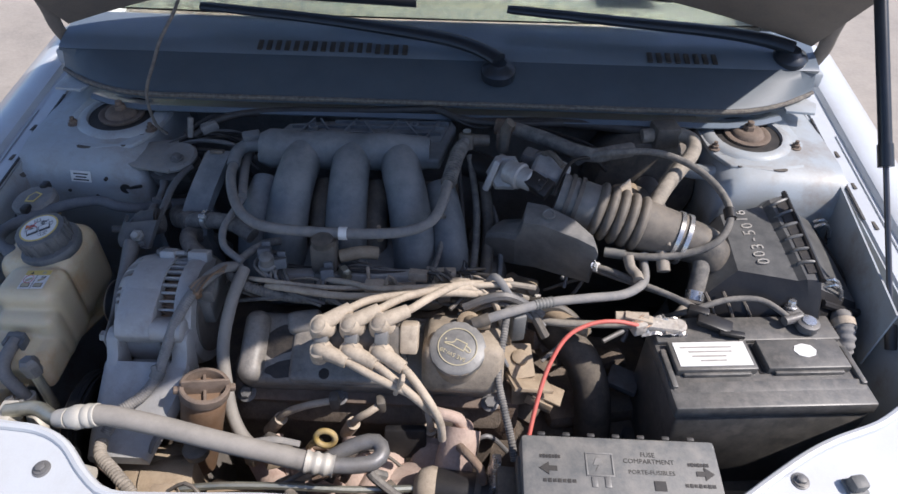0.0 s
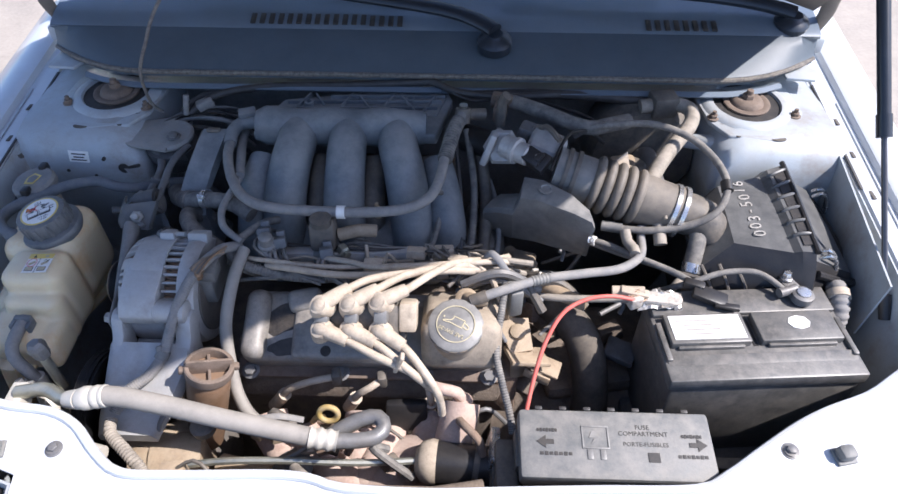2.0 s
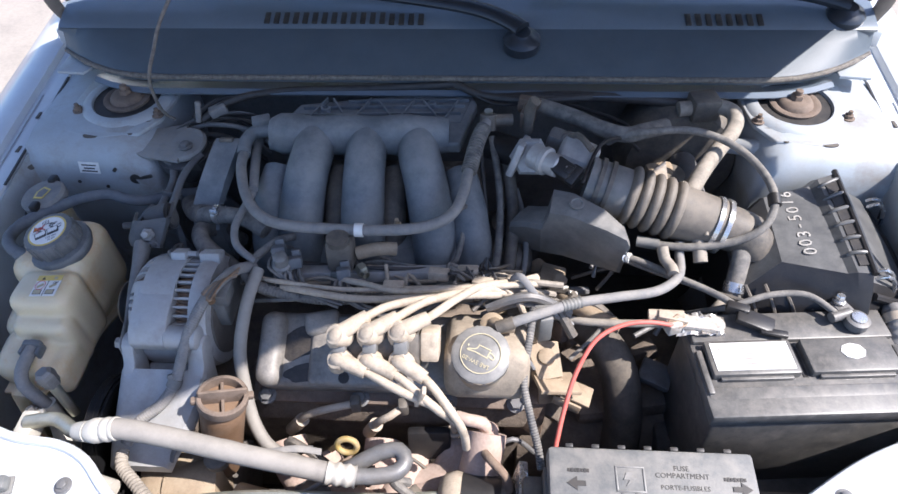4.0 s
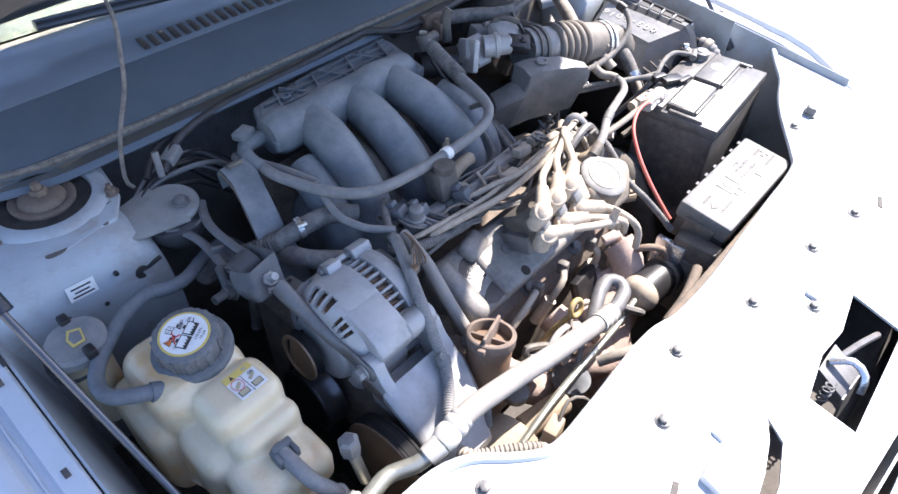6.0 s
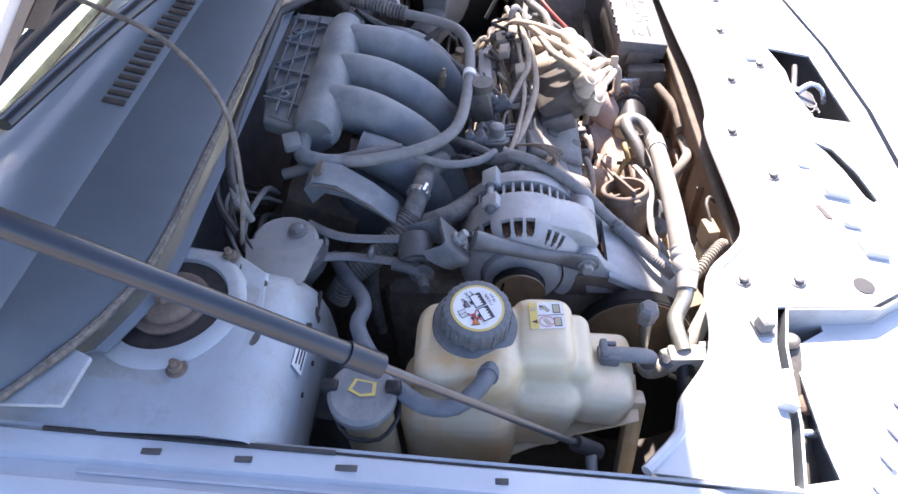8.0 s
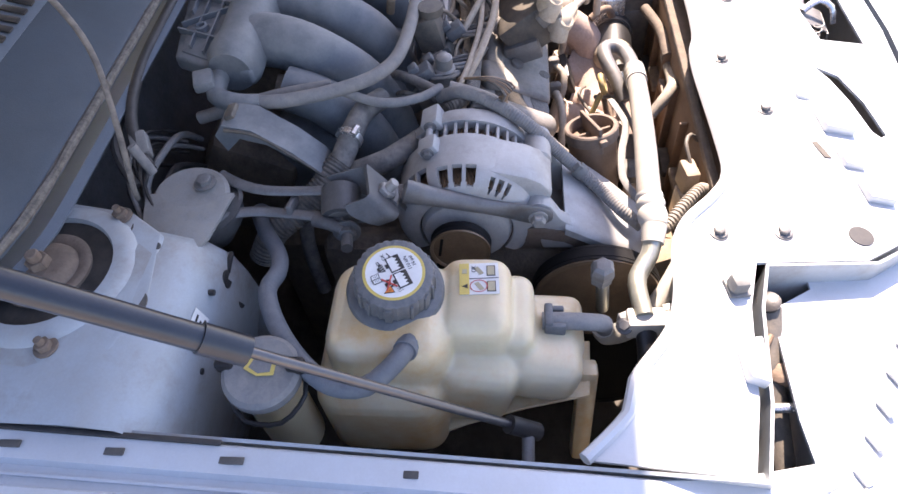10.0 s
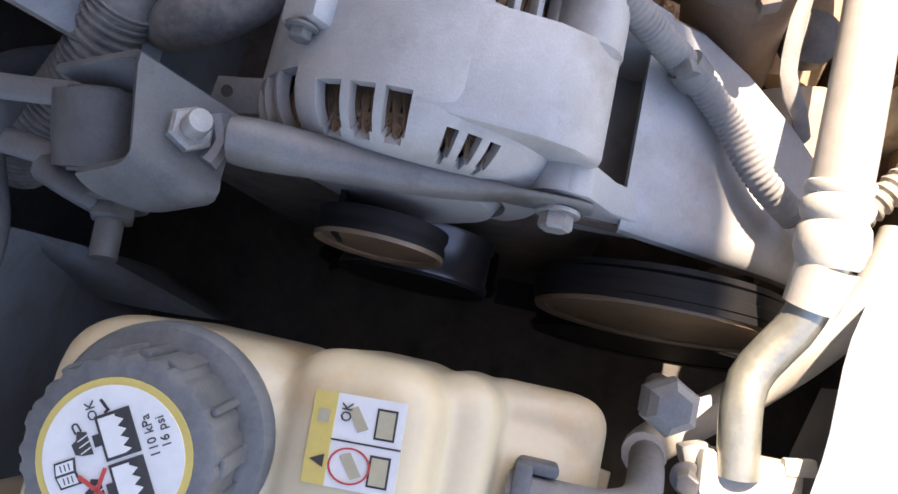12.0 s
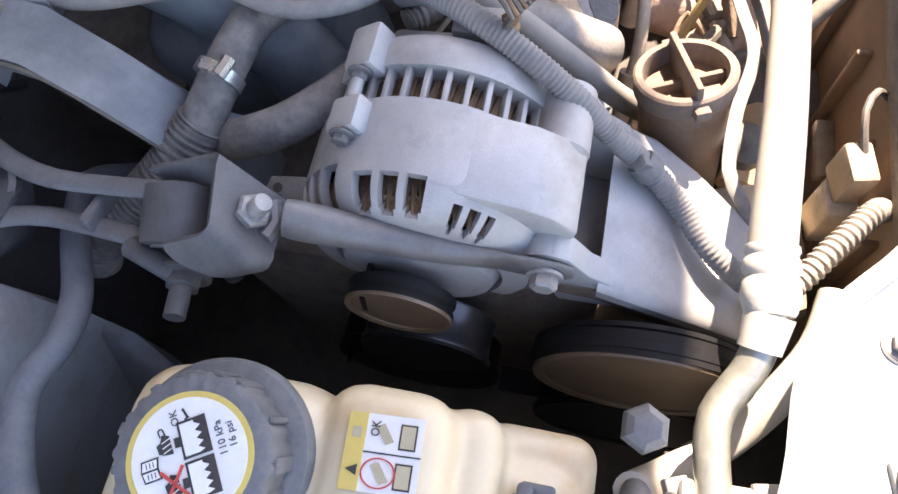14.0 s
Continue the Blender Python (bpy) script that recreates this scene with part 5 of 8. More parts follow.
for k in range(8):
    a, b = rnd.uniform(-0.33, -0.05), rnd.uniform(0.75, 0.83)
    part("wire", tube([(a, b, 0.87), (a + rnd.uniform(-0.02, 0.03), b + 0.02, 0.892), (a + rnd.uniform(-0.01, 0.05), b + rnd.uniform(0.0, 0.05), 0.86)], 0.003, 7), rnd.choice(("rubber", "lead")), loom)
# tangle beside the coil, in the sun
for k in range(12):
    p0 = Vector((rnd.uniform(-0.05, 0.02), rnd.uniform(0.735, 0.80), rnd.uniform(0.85, 0.89)))
    p1 = p0 + Vector((rnd.uniform(0.01, 0.06), rnd.uniform(-0.02, 0.03), rnd.uniform(0.0, 0.03)))
    p2 = p1 + Vector((rnd.uniform(0.02, 0.07), rnd.uniform(-0.05, 0.03), rnd.uniform(-0.05, -0.01)))
    part("wire", tube([p0, p1, p2], rnd.choice((0.003, 0.0045, 0.007)), 8), rnd.choice(("lead", "rubber_tan", "black", "steel")), loom)
part("conduit", tube([(-0.36, 0.795, 0.888), (-0.33, 0.77, 0.885), (-0.25, 0.762, 0.872), (-0.16, 0.765, 0.875), (-0.07, 0.768, 0.885), (-0.01, 0.765, 0.90)], 0.0075, 12, 0.006, 0.0007, 0.0045), "rubber", loom)
for y, z, r, x0, x1 in ((0.742, 0.905, 0.0050, -0.30, 0.0), (0.752, 0.912, 0.0045, -0.22, 0.03), (0.760, 0.902, 0.0035, -0.34, 0.02)):
    part("harness", tube([(x0, y + 0.03, z - 0.02), (x0 + 0.04, y + 0.012, z - 0.006), (x0 * 0.6, y - 0.004, z), (x0 * 0.3 + x1 * 0.3, y, z + 0.003), (x1, y + 0.012, z), (x1 + 0.03, y + 0.03, z - 0.02)], r, 10), "lead", loom)
for x, y in ((-0.14, 0.76), (-0.08, 0.785), (-0.02, 0.77), (-0.04, 0.79)):
    part("plug_shell", box((x, y, 0.905), (0.028, 0.016, 0.014), (-12, 0, 8 * math.sin(90 * x)), 0.002), "lead", loom)
for k in range(10):
    p = Vector((rnd.uniform(-0.06, 0.02), rnd.uniform(0.755, 0.80), rnd.uniform(0.895, 0.915)))
    part("wire", tube([p, p + Vector((rnd.uniform(-0.02, 0.02), rnd.uniform(-0.02, 0.02), 0.012)), p + Vector((rnd.uniform(-0.01, 0.05), rnd.uniform(-0.03, 0.03), -0.01))], 0.0022, 7), rnd.choice(("lead", "black", "black_clean")), loom)
for x in (-0.12, -0.05, 0.0):
    part("tape_band", tube([(x, 0.766, 0.885), (x + 0.018, 0.766, 0.887)], 0.011, 10, 0.005), "black", loom)

for bx, by, bz in ((-0.312, 0.822, 0.905), (-0.286, 0.806, 0.900), (-0.214, 0.790, 0.897)):
    part("plug_shell", join(box((bx, by, bz), (0.020, 0.024, 0.016), (-30, 0, 15), 0.003), box((bx, by + 0.012, bz + 0.006), (0.013, 0.012, 0.010), (-30, 0, 15), 0.002)), "capgrey", loom)
    for q in range(4):
        o = (q - 1.5) * 0.005
        part("wire", tube([(bx + o, by - 0.010, bz - 0.003), (bx + o * 1.6 + 0.004, by - 0.030, bz - 0.002), (bx + 0.030 + o, by - 0.046, bz - 0.016), (bx + 0.075 + o, by - 0.050 + o, bz - 0.028)], 0.0024, 8), ("rubber", "conduit", "hose_black", "rubber")[q], loom)

# ignition coil and leads
coil = thing("ignition_coil", "dark ignition coil block with six tan lead boots", "ignition coil", (-0.16, 0.68, 0.85))
part("block", box((-0.144, 0.690, 0.870), (0.094, 0.075, 0.055), (-38, 0, 0), 0.006), "black", coil)
for x in (-0.197, -0.158, -0.119):
    part("coil_core", box((x, 0.668, 0.905), (0.018, 0.030, 0.020), (-38, 0, 0), 0.003), "shield", coil)
part("coil_bracket", box((-0.144, 0.70, 0.845), (0.11, 0.05, 0.03), (-20, 0, 0), 0.004), "steel", coil)
part("coil_plug", box((-0.085, 0.685, 0.885), (0.024, 0.04, 0.04), (-38, 0, 0), 0.004), "lead", coil, "dusty cream plug")


def lead(name, tip, pts):
    o = part("boot", join(tube([Vector(tip) + Vector((-0.004, 0.006, -0.022)), Vector(tip), Vector(pts[0])], (0.0125, 0.0088), 14, 0.005), lathe([(0.0135, -0.018), (0.0145, -0.003), (0.0138, 0.004), (0.0118, 0.007), (0, 0.008)], tip, (-0.35, -0.45, 0.75), 18)), "lead", coil)
    part("lead", tube([tip, *pts], 0.0056, 10, 0.008), "lead", o)


for k, x in enumerate((-0.197, -0.159, -0.121)):
    lead("lead", (x, 0.664 + 0.004 * k, 0.926), [(x + 0.035, 0.690, 0.932), (x + 0.07, 0.712 + 0.006 * k, 0.930), (-0.045 + 0.012 * k, 0.735 + 0.008 * k, 0.922), (0.0 + 0.006 * k, 0.752 + 0.010 * k, 0.905), (0.018, 0.79 + 0.01 * k, 0.87)])
ends = ([(-0.162, 0.636, 0.889), (-0.120, 0.616, 0.882), (-0.085, 0.606, 0.872), (-0.06, 0.612, 0.84)],
        [(-0.125, 0.634, 0.888), (-0.095, 0.613, 0.880), (-0.070, 0.600, 0.865), (-0.05, 0.605, 0.83)],
        [(-0.088, 0.630, 0.888), (-0.060, 0.605, 0.868), (-0.040, 0.588, 0.838), (-0.036, 0.585, 0.80)])
for k, x in enumerate((-0.198, -0.160, -0.121)):
    lead("lead", (x, 0.649, 0.895), ends[k])
part("lead_clip", box((-0.092, 0.608, 0.882), (0.006, 0.012, 0.034), (0, 20, 0), 0.002), "lead", coil)
# leads down to the plugs
plug = thing("plug_leads", "dusty tan leads running down to the spark plugs", "ignition leads", (-0.16, 0.63, 0.72))
for a, b, c, d in (((-0.192, 0.654, 0.778), (-0.228, 0.646, 0.776), (-0.262, 0.645, 0.757), (-0.283, 0.650, 0.722)), ((-0.126, 0.654, 0.774), (-0.143, 0.640, 0.772), (-0.160, 0.639, 0.757), (-0.173, 0.648, 0.722)), ((-0.060, 0.648, 0.782), (-0.056, 0.636, 0.772), (-0.054, 0.636, 0.748), (-0.056, 0.646, 0.722))):
    w = part("lead", tube([a, b, c, d], 0.0055, 10), "lead", plug)
    dd = (Vector(d) - Vector(c)).normalized()
    part("plug_boot", tube([Vector(d) - dd * 0.02, Vector(d) + dd * 0.03], (0.010, 0.0095), 14), "lead", w)
    part("cover_clip", box(a, (0.014, 0.018, 0.024), (0, 0, 10), 0.004), "black", w)

dl = thing("drop_lines", "dark hoses and lines dropping beside the intake manifold", "hoses", (0.0, 0.93, 0.80))
part("line", tube([(-0.030, 1.03, 0.955), (-0.026, 1.00, 0.925), (-0.020, 0.955, 0.895), (-0.016, 0.905, 0.862), (-0.022, 0.865, 0.835), (-0.050, 0.840, 0.815)], 0.0034, 10), "hose_black", dl)
part("line", tube([(-0.012, 1.04, 0.945), (-0.002, 1.00, 0.915), (0.004, 0.95, 0.880), (0.002, 0.89, 0.845), (-0.006, 0.845, 0.820)], 0.0060, 12), "rubber", dl)
part("line", tube([(0.005, 1.05, 0.93), (0.016, 1.01, 0.900), (0.024, 0.96, 0.862), (0.022, 0.90, 0.825), (0.014, 0.85, 0.79)], 0.0105, 14), "black", dl)
part("line", tube([(0.030, 1.00, 0.87), (0.044, 0.955, 0.845), (0.046, 0.90, 0.815), (0.034, 0.845, 0.79)], 0.0045, 10), "conduit", dl)
# Invented body, added so the deep gap catches some sky light
part("crossover", join(box((0.010, 0.955, 0.775), (0.095, 0.150, 0.080), (-10, 6, 0), 0.030, 4), lathe([(0.034, -0.02), (0.036, 0.012), (0.030, 0.020), (0, 0.022)], (0.022, 0.965, 0.812), (0, -0.1, 1), 26)), "black", dl)

# throttle body, intake tube, shield
tb = thing("throttle_body", "bare aluminium throttle body with black sensor plug", "throttle body", (0.06, 0.98, 0.90))
part("inlet_duct", tube([(-0.03, 1.055, 0.925), (0.01, 1.035, 0.925), (0.05, 1.005, 0.930)], 0.024, 20), "black_clean", tb)
eye_dir = Vector((-0.10, -0.80, 0.60)).normalized()
part("casting", join(lathe([(0.026, -0.045), (0.031, -0.030), (0.031, -0.006), (0.026, 0.0), (0.0, 0.001)], (0.046, 0.978, 0.956), eye_dir, 6), box((0.030, 0.992, 0.946), (0.012, 0.055, 0.055), (-20, 15, -20), 0.004), box((0.118, 0.985, 0.950), (0.060, 0.050, 0.045), (15, 12, -20), 0.012, 3)), "alu", tb, "bare cast aluminium body", smooth=25)
part("motor", lathe([(0.019, -0.030), (0.019, -0.012), (0.0215, -0.010), (0.0215, -0.004), (0.017, -0.002), (0.0165, 0.016), (0.013, 0.019), (0, 0.019)], (0.074, 0.957, 0.962), (0.75, -0.62, 0.05), 22), "alu", tb)
splug = part("sensor_plug", join(box((0.094, 0.941, 0.962), (0.030, 0.026, 0.026), (30, 10, -38), 0.003), box((0.108, 0.931, 0.960), (0.016, 0.030, 0.018), (30, 10, -38), 0.002), box((0.100, 0.929, 0.972), (0.010, 0.012, 0.008), (30, 10, -38), 0.002)), "black_clean", tb)
for q in range(3):
    part("plug_pin", box((0.0975 + 0.0005 * q, 0.9255 + 0.003 * q, 0.9655 + 0.0045 * q), (0.007, 0.003, 0.0022), (30, 10, -38), 0.0006), "faint", splug)
part("idle_valve", join(lathe([(0.017, -0.03), (0.019, -0.004), (0.015, 0.004), (0, 0.006)], (0.108, 1.006, 0.962), (0.1, -0.6, 0.8), 16), box((0.090, 1.020, 0.955), (0.03, 0.03, 0.03), (0, 10, -20), 0.006)), "steel", tb)
part("tan_bracket", join(box((0.046, 1.072, 0.962), (0.020, 0.030, 0.030), (0, 0, -15), 0.003), box((0.050, 1.092, 0.972), (0.034, 0.010, 0.020), (0, 0, -15), 0.002)), "mount", tb)
part("linkage_bracket", tube([(0.095, 1.01, 0.955), (0.115, 0.995, 0.985), (0.135, 0.965, 0.98)], 0.005, 8), "black", tb)
part("vacuum_pipe", tube([(0.040, 1.100, 0.965), (0.064, 1.096, 0.966), (0.115, 1.068, 0.966), (0.160, 1.038, 0.964), (0.195, 1.026, 0.963), (0.225, 1.040, 0.960), (0.262, 1.060, 0.955)], 0.0125, 16), "rubber", tb)
part("pipe_end", tube([(0.034, 1.104, 0.965), (0.052, 1.098, 0.966)], 0.0145, 16), "mount", tb)
part("vacuum_elbow", tube([(0.045, 1.055, 0.945), (0.048, 1.062, 0.985), (0.055, 1.06, 1.0)], 0.009, 10), "black", tb)
it = thing("intake_tube", "dust-browned corrugated rubber air intake tube", "intake tube", (0.24, 0.92, 0.86))
t0, t1 = Vector((0.131, 0.950, 0.934)), Vector((0.335, 0.895, 0.895))
dt = (t1 - t0)
part("throttle_end", tube([t0, t0 + dt * 0.28], 0.038, 24, 0.01), "shield", it)
rib_l = dt.length * 0.385 / 5
prof = [(0.034, 0.0)] + [(0.0355 + 0.0100 * math.sin(math.pi * u / 8) ** 0.55, rib_l * (k + u / 8)) for k in range(5) for u in range(8)] + [(0.036, 5 * rib_l)]
part("bellows", lathe(prof, t0 + dt * 0.275, dt, 40), "intake_rubber", it)
part("sleeve", tube([t0 + dt * 0.64, t0 + dt * 0.96], (0.041, 0.038), 24, 0.01), "intake_rubber", it)
part("end_pipe", tube([t0 + dt * 0.90, t0 + dt * 1.12, t0 + dt * 1.2 + Vector((0, -0.004, -0.02))], (0.034, 0.032), 20, 0.01), "black", it)
for f in (0.06, 0.13, 0.88, 0.94):
    part("hose_clamp", tube([t0 + dt * f, t0 + dt * (f + 0.03)], 0.0415, 24, 0.004), "chrome" if f > 0.5 else "black", it)
part("stub", tube([t0 + dt * 0.78 + Vector((0, -0.03, -0.01)), t0 + dt * 0.79 + Vector((0, -0.06, -0.03))], 0.010, 12), "rubber_tan", it)
sh = thing("air_resonator", "dark grey plastic resonator box under the intake tube", "resonator", (0.11, 0.90, 0.78))
secs = []
for tb_, rd, bo in (((0.048, 0.952, 0.880), (0.020, 0.915, 0.880), (0.016, 0.900, 0.850)), ((0.062, 0.936, 0.894), (0.044, 0.902, 0.894), (0.042, 0.880, 0.855)), ((0.076, 0.928, 0.902), (0.066, 0.890, 0.900), (0.060, 0.868, 0.860)), ((0.082, 0.930, 0.934), (0.074, 0.886, 0.928), (0.066, 0.864, 0.862)), ((0.110, 0.918, 0.938), (0.100, 0.875, 0.933), (0.092, 0.848, 0.868)),
                    ((0.150, 0.884, 0.939), (0.152, 0.850, 0.930), (0.138, 0.818, 0.872)), ((0.176, 0.858, 0.930), (0.178, 0.838, 0.924), (0.163, 0.800, 0.874)), ((0.182, 0.852, 0.915), (0.184, 0.836, 0.912), (0.172, 0.804, 0.874))):
    t_, r_ = Vector(tb_), Vector(rd)
    b_ = Vector((r_.x + 0.003, r_.y + 0.028, bo[2] - 0.048))
    secs.append([t_ + Vector((0, 0, -0.06)), t_, t_.lerp(r_, 0.55) + Vector((0, 0, 0.004)), r_, r_.lerp(b_, 0.12) + Vector((-0.002, -0.004, 0.0)), b_])
bm = loft(secs, True, True)
part("box", bm, "shield", sh, smooth=24)
part("box_dimple", lathe([(0.011, 0.0), (0.011, 0.002), (0.008, 0.0026), (0.007, 0.001), (0, 0.0006)], (0.112, 0.893, 0.9405), (-0.05, -0.15, 1), 18), "shield", sh)
part("box_screw", hexbolt((0.180, 0.836, 0.890), 0.004, 0.005, (0.6, -0.6, 0.5)), "chrome", sh)

# looped hose over the intake tube
lh = thing("looped_hose", "thin tan-grey hose looping from the manifold over the intake tube", "hose", (0.3, 0.9, 0.86))
part("hose", tube([(0.170, 1.030, 0.945), (0.185, 1.022, 0.962), (0.215, 1.016, 0.975), (0.29, 1.019, 0.977), (0.345, 0.995, 0.970), (0.378, 0.95, 0.960), (0.387, 0.900, 0.948), (0.370, 0.868, 0.925), (0.330, 0.860, 0.902), (0.275, 0.862, 0.888), (0.23, 0.872, 0.882), (0.205, 0.880, 0.880)], 0.0058, 12), "rubber", lh)
part("hose_socket", tube([(0.235, 0.871, 0.8825), (0.205, 0.880, 0.880)], 0.0085, 12), "graybox", lh)
part("hose_joint", tube([(0.3865, 0.908, 0.950), (0.386, 0.892, 0.945)], 0.0088, 12), "black_clean", lh)

# air filter box
af = thing("air_filter_box", "black plastic air filter box with handwritten white number", "air filter box", (0.47, 0.86, 0.70))
part("tray", box((0.47, 0.880, 0.765), (0.235, 0.20, 0.15), (0, 0, -4), 0.02), "black_clean", af)
rows = [
    [(0.350, 0.945, 0.835), (0.400, 0.966, 0.890), (0.468, 0.985, 0.898), (0.478, 0.990, 0.906), (0.506, 1.000, 0.908), (0.514, 0.998, 0.885), (0.560, 0.998, 0.862), (0.578, 0.992, 0.830)],
    [(0.348, 0.930, 0.850), (0.398, 0.952, 0.905), (0.469, 0.972, 0.911), (0.479, 0.977, 0.921), (0.506, 0.987, 0.924), (0.514, 0.984, 0.902), (0.562, 0.984, 0.875), (0.585, 0.978, 0.845)],
    [(0.345, 0.880, 0.850), (0.396, 0.895, 0.902), (0.471, 0.890, 0.908), (0.480, 0.890, 0.916), (0.503, 0.892, 0.918), (0.510, 0.892, 0.898), (0.570, 0.895, 0.868), (0.592, 0.895, 0.838)],
    [(0.343, 0.815, 0.845), (0.395, 0.832, 0.894), (0.472, 0.806, 0.902), (0.481, 0.802, 0.909), (0.500, 0.800, 0.910), (0.507, 0.802, 0.890), (0.576, 0.812, 0.856), (0.596, 0.832, 0.830)],
    [(0.345, 0.805, 0.830), (0.397, 0.818, 0.880), (0.474, 0.790, 0.886), (0.483, 0.786, 0.890), (0.501, 0.784, 0.890), (0.508, 0.788, 0.874), (0.577, 0.800, 0.842), (0.597, 0.822, 0.820)],
    [(0.347, 0.770, 0.775), (0.400, 0.772, 0.825), (0.476, 0.760, 0.830), (0.485, 0.758, 0.830), (0.503, 0.757, 0.828), (0.510, 0.760, 0.822), (0.578, 0.778, 0.800), (0.598, 0.800, 0.780)]]
lid = loft(rows[:4])
skirt = loft(rows[3:])
for shell_bm in (lid, skirt):
    bmesh.ops.recalc_face_normals(shell_bm, faces=list(shell_bm.faces))
    shell_bm.normal_update()
    if sum(f.normal.z for f in shell_bm.faces) < 0:
        bmesh.ops.reverse_faces(shell_bm, faces=list(shell_bm.faces))
        shell_bm.normal_update()
    bmesh.ops.solidify(shell_bm, geom=list(shell_bm.faces), thickness=0.003)
part("lid_skirt", skirt, "black_clean", af, smooth=30)
lidp = part("lid", lid, "lid_grey", af, "sun-greyed black plastic lid with its sky sheen painted in", smooth=30)
for k in range(6):
    f = 0.06 + 0.155 * k
    a, b = Vector((0.483, 0.974, 0.9215)).lerp(Vector((0.4835, 0.806, 0.9105)), f), Vector((0.503, 0.984, 0.9245)).lerp(Vector((0.4985, 0.804, 0.911)), f)
    g0, g1 = a.lerp(b, 0.15), a.lerp(b, 1.0)
    # Black plate paints the shade of the gap between ribs
    part("lid_slot", slab([g0 + Vector((0, -0.003, 0.001)), g0 + Vector((0, -0.021, -0.0002)), g1 + Vector((0, -0.021, 0.0004)), g1 + Vector((0, -0.003, 0.0016))], 0.002), "ink", lidp)
    part("lid_rib", tube([a + Vector((-0.006, 0, -0.004)), a + Vector((0, 0, 0.002)), b + Vector((0.002, 0, 0.002)), b + Vector((0.006, 0, -0.008))], 0.0030, 8, 0.005), "lid_grey", lidp)
part("lid_ridge", tube([(0.507, 0.992, 0.925), (0.5045, 0.892, 0.919), (0.5015, 0.798, 0.911)], 0.0045, 8, 0.02), "black_clean", lidp)
part("lid_flange", tube([(0.580, 0.985, 0.850), (0.588, 0.90, 0.844), (0.594, 0.832, 0.834), (0.576, 0.800, 0.845), (0.510, 0.788, 0.876)], 0.006, 8, 0.02), "black_clean", lidp)
for k in range(8):
    x = 0.352 + 0.026 * k
    part("lid_fin", tube([(x - 0.004, 0.812 - 0.02 * (x - 0.35), 0.866 + 0.12 * (x - 0.35) * (x < 0.40)), (x + 0.008, 0.786, 0.848), (x + 0.018, 0.768, 0.815)], 0.0028, 6, 0.01), "black", af)
for x, y, z in ((0.518, 0.812, 0.885), (0.566, 0.966, 0.876)):
    part("spring_clip", join(tube([(x, y, z), (x + 0.010, y - 0.004, z + 0.010), (x + 0.024, y - 0.004, z - 0.002), (x + 0.030, y - 0.006, z - 0.030)], 0.003, 8), tube([(x + 0.004, y + 0.014, z), (x + 0.014, y + 0.010, z + 0.008), (x + 0.028, y + 0.008, z - 0.004), (x + 0.033, y + 0.006, z - 0.030)], 0.003, 8)), "chrome", lidp)
number = basis((0.432, 0.900, 0.9062), (-0.05, 1, 0.048), (-1, -0.05, -0.09))
for k, ch in enumerate("003-5016"):
    words("handwritten_digit", ch, 0.026, number @ Matrix.Translation(((k - 3.5) * 0.0158, 0.0015 * math.sin(2.3 * k), 0)) @ pose(0, 0, 0, 0, 0, 5 * math.sin(k * 1.7)), "faint", lidp)

# ---- battery side ----
bat = thing("battery", "black car battery with white label and corroded terminal", "battery", (0.385, 0.68, 0.66))
bat_m = Matrix.Translation((0.394, 0.698, 0)) @ Matrix.Rotation(radians(4.3), 4, "Z") @ Matrix.Diagonal((1.0, 0.86, 1.0, 1.0)) @ Matrix.Translation((-0.390, -0.677, 0))


def bpart(name, bm, material, parent, label=""):
    bm.transform(bat_m)
    return part(name, bm, material, parent, label)


bpart("case", box((0.390, 0.675, 0.745), (0.262, 0.172, 0.175), (0, 0, 0), 0.006), "battery", bat)
lidb = bpart("lid", box((0.390, 0.677, 0.840), (0.270, 0.180, 0.022), (0, 0, 0), 0.004), "battery", bat)
bpart("terminal_ledge", box((0.390, 0.737, 0.853), (0.264, 0.052, 0.010), (0, 0, 0), 0.003), "battery", lidb)
bpart("sloped_band", box((0.390, 0.612, 0.847), (0.262, 0.044, 0.006), (14, 0, 0), 0.002), "battery", lidb)
for x, w in ((0.325, 0.112), (0.452, 0.115)):
    v = bpart("vent_cover", box((x, 0.678, 0.856), (w, 0.060, 0.014), (0, 0, 0), 0.003), "battery", lidb)
    bpart("vent_lip", box((x, 0.6465, 0.853), (w - 0.02, 0.006, 0.008), (0, 0, 0), 0.001), "battery", v)
    if x < 0.4:
        lab = bpart("label", box((x, 0.679, 0.8635), (w - 0.012, 0.048, 0.0008), (0, 0, 0), 0), "white", v, "worn white paper label")
        for i in range(4):
            bpart("print_bar", box((x - 0.006 + 0.004 * (i % 2), 0.692 - 0.009 * i, 0.8643), (w - 0.04 - 0.012 * i, 0.0028, 0.0005), (0, 0, 0), 0), "faint", lab)
    else:
        bpart("round_sticker", prism([(0.016 * math.cos(2 * math.pi * k / 8), 0.014 * math.sin(2 * math.pi * k / 8)) for k in range(8)], (x + 0.004, 0.682, 0.8632), (1, 0, 0), (0, 1, 0), 0.0008), "white", v, "small white octagonal sticker")
bpart("lid_groove", box((0.3885, 0.678, 0.8515), (0.006, 0.06, 0.001), (0, 0, 0), 0), "black_clean", lidb)
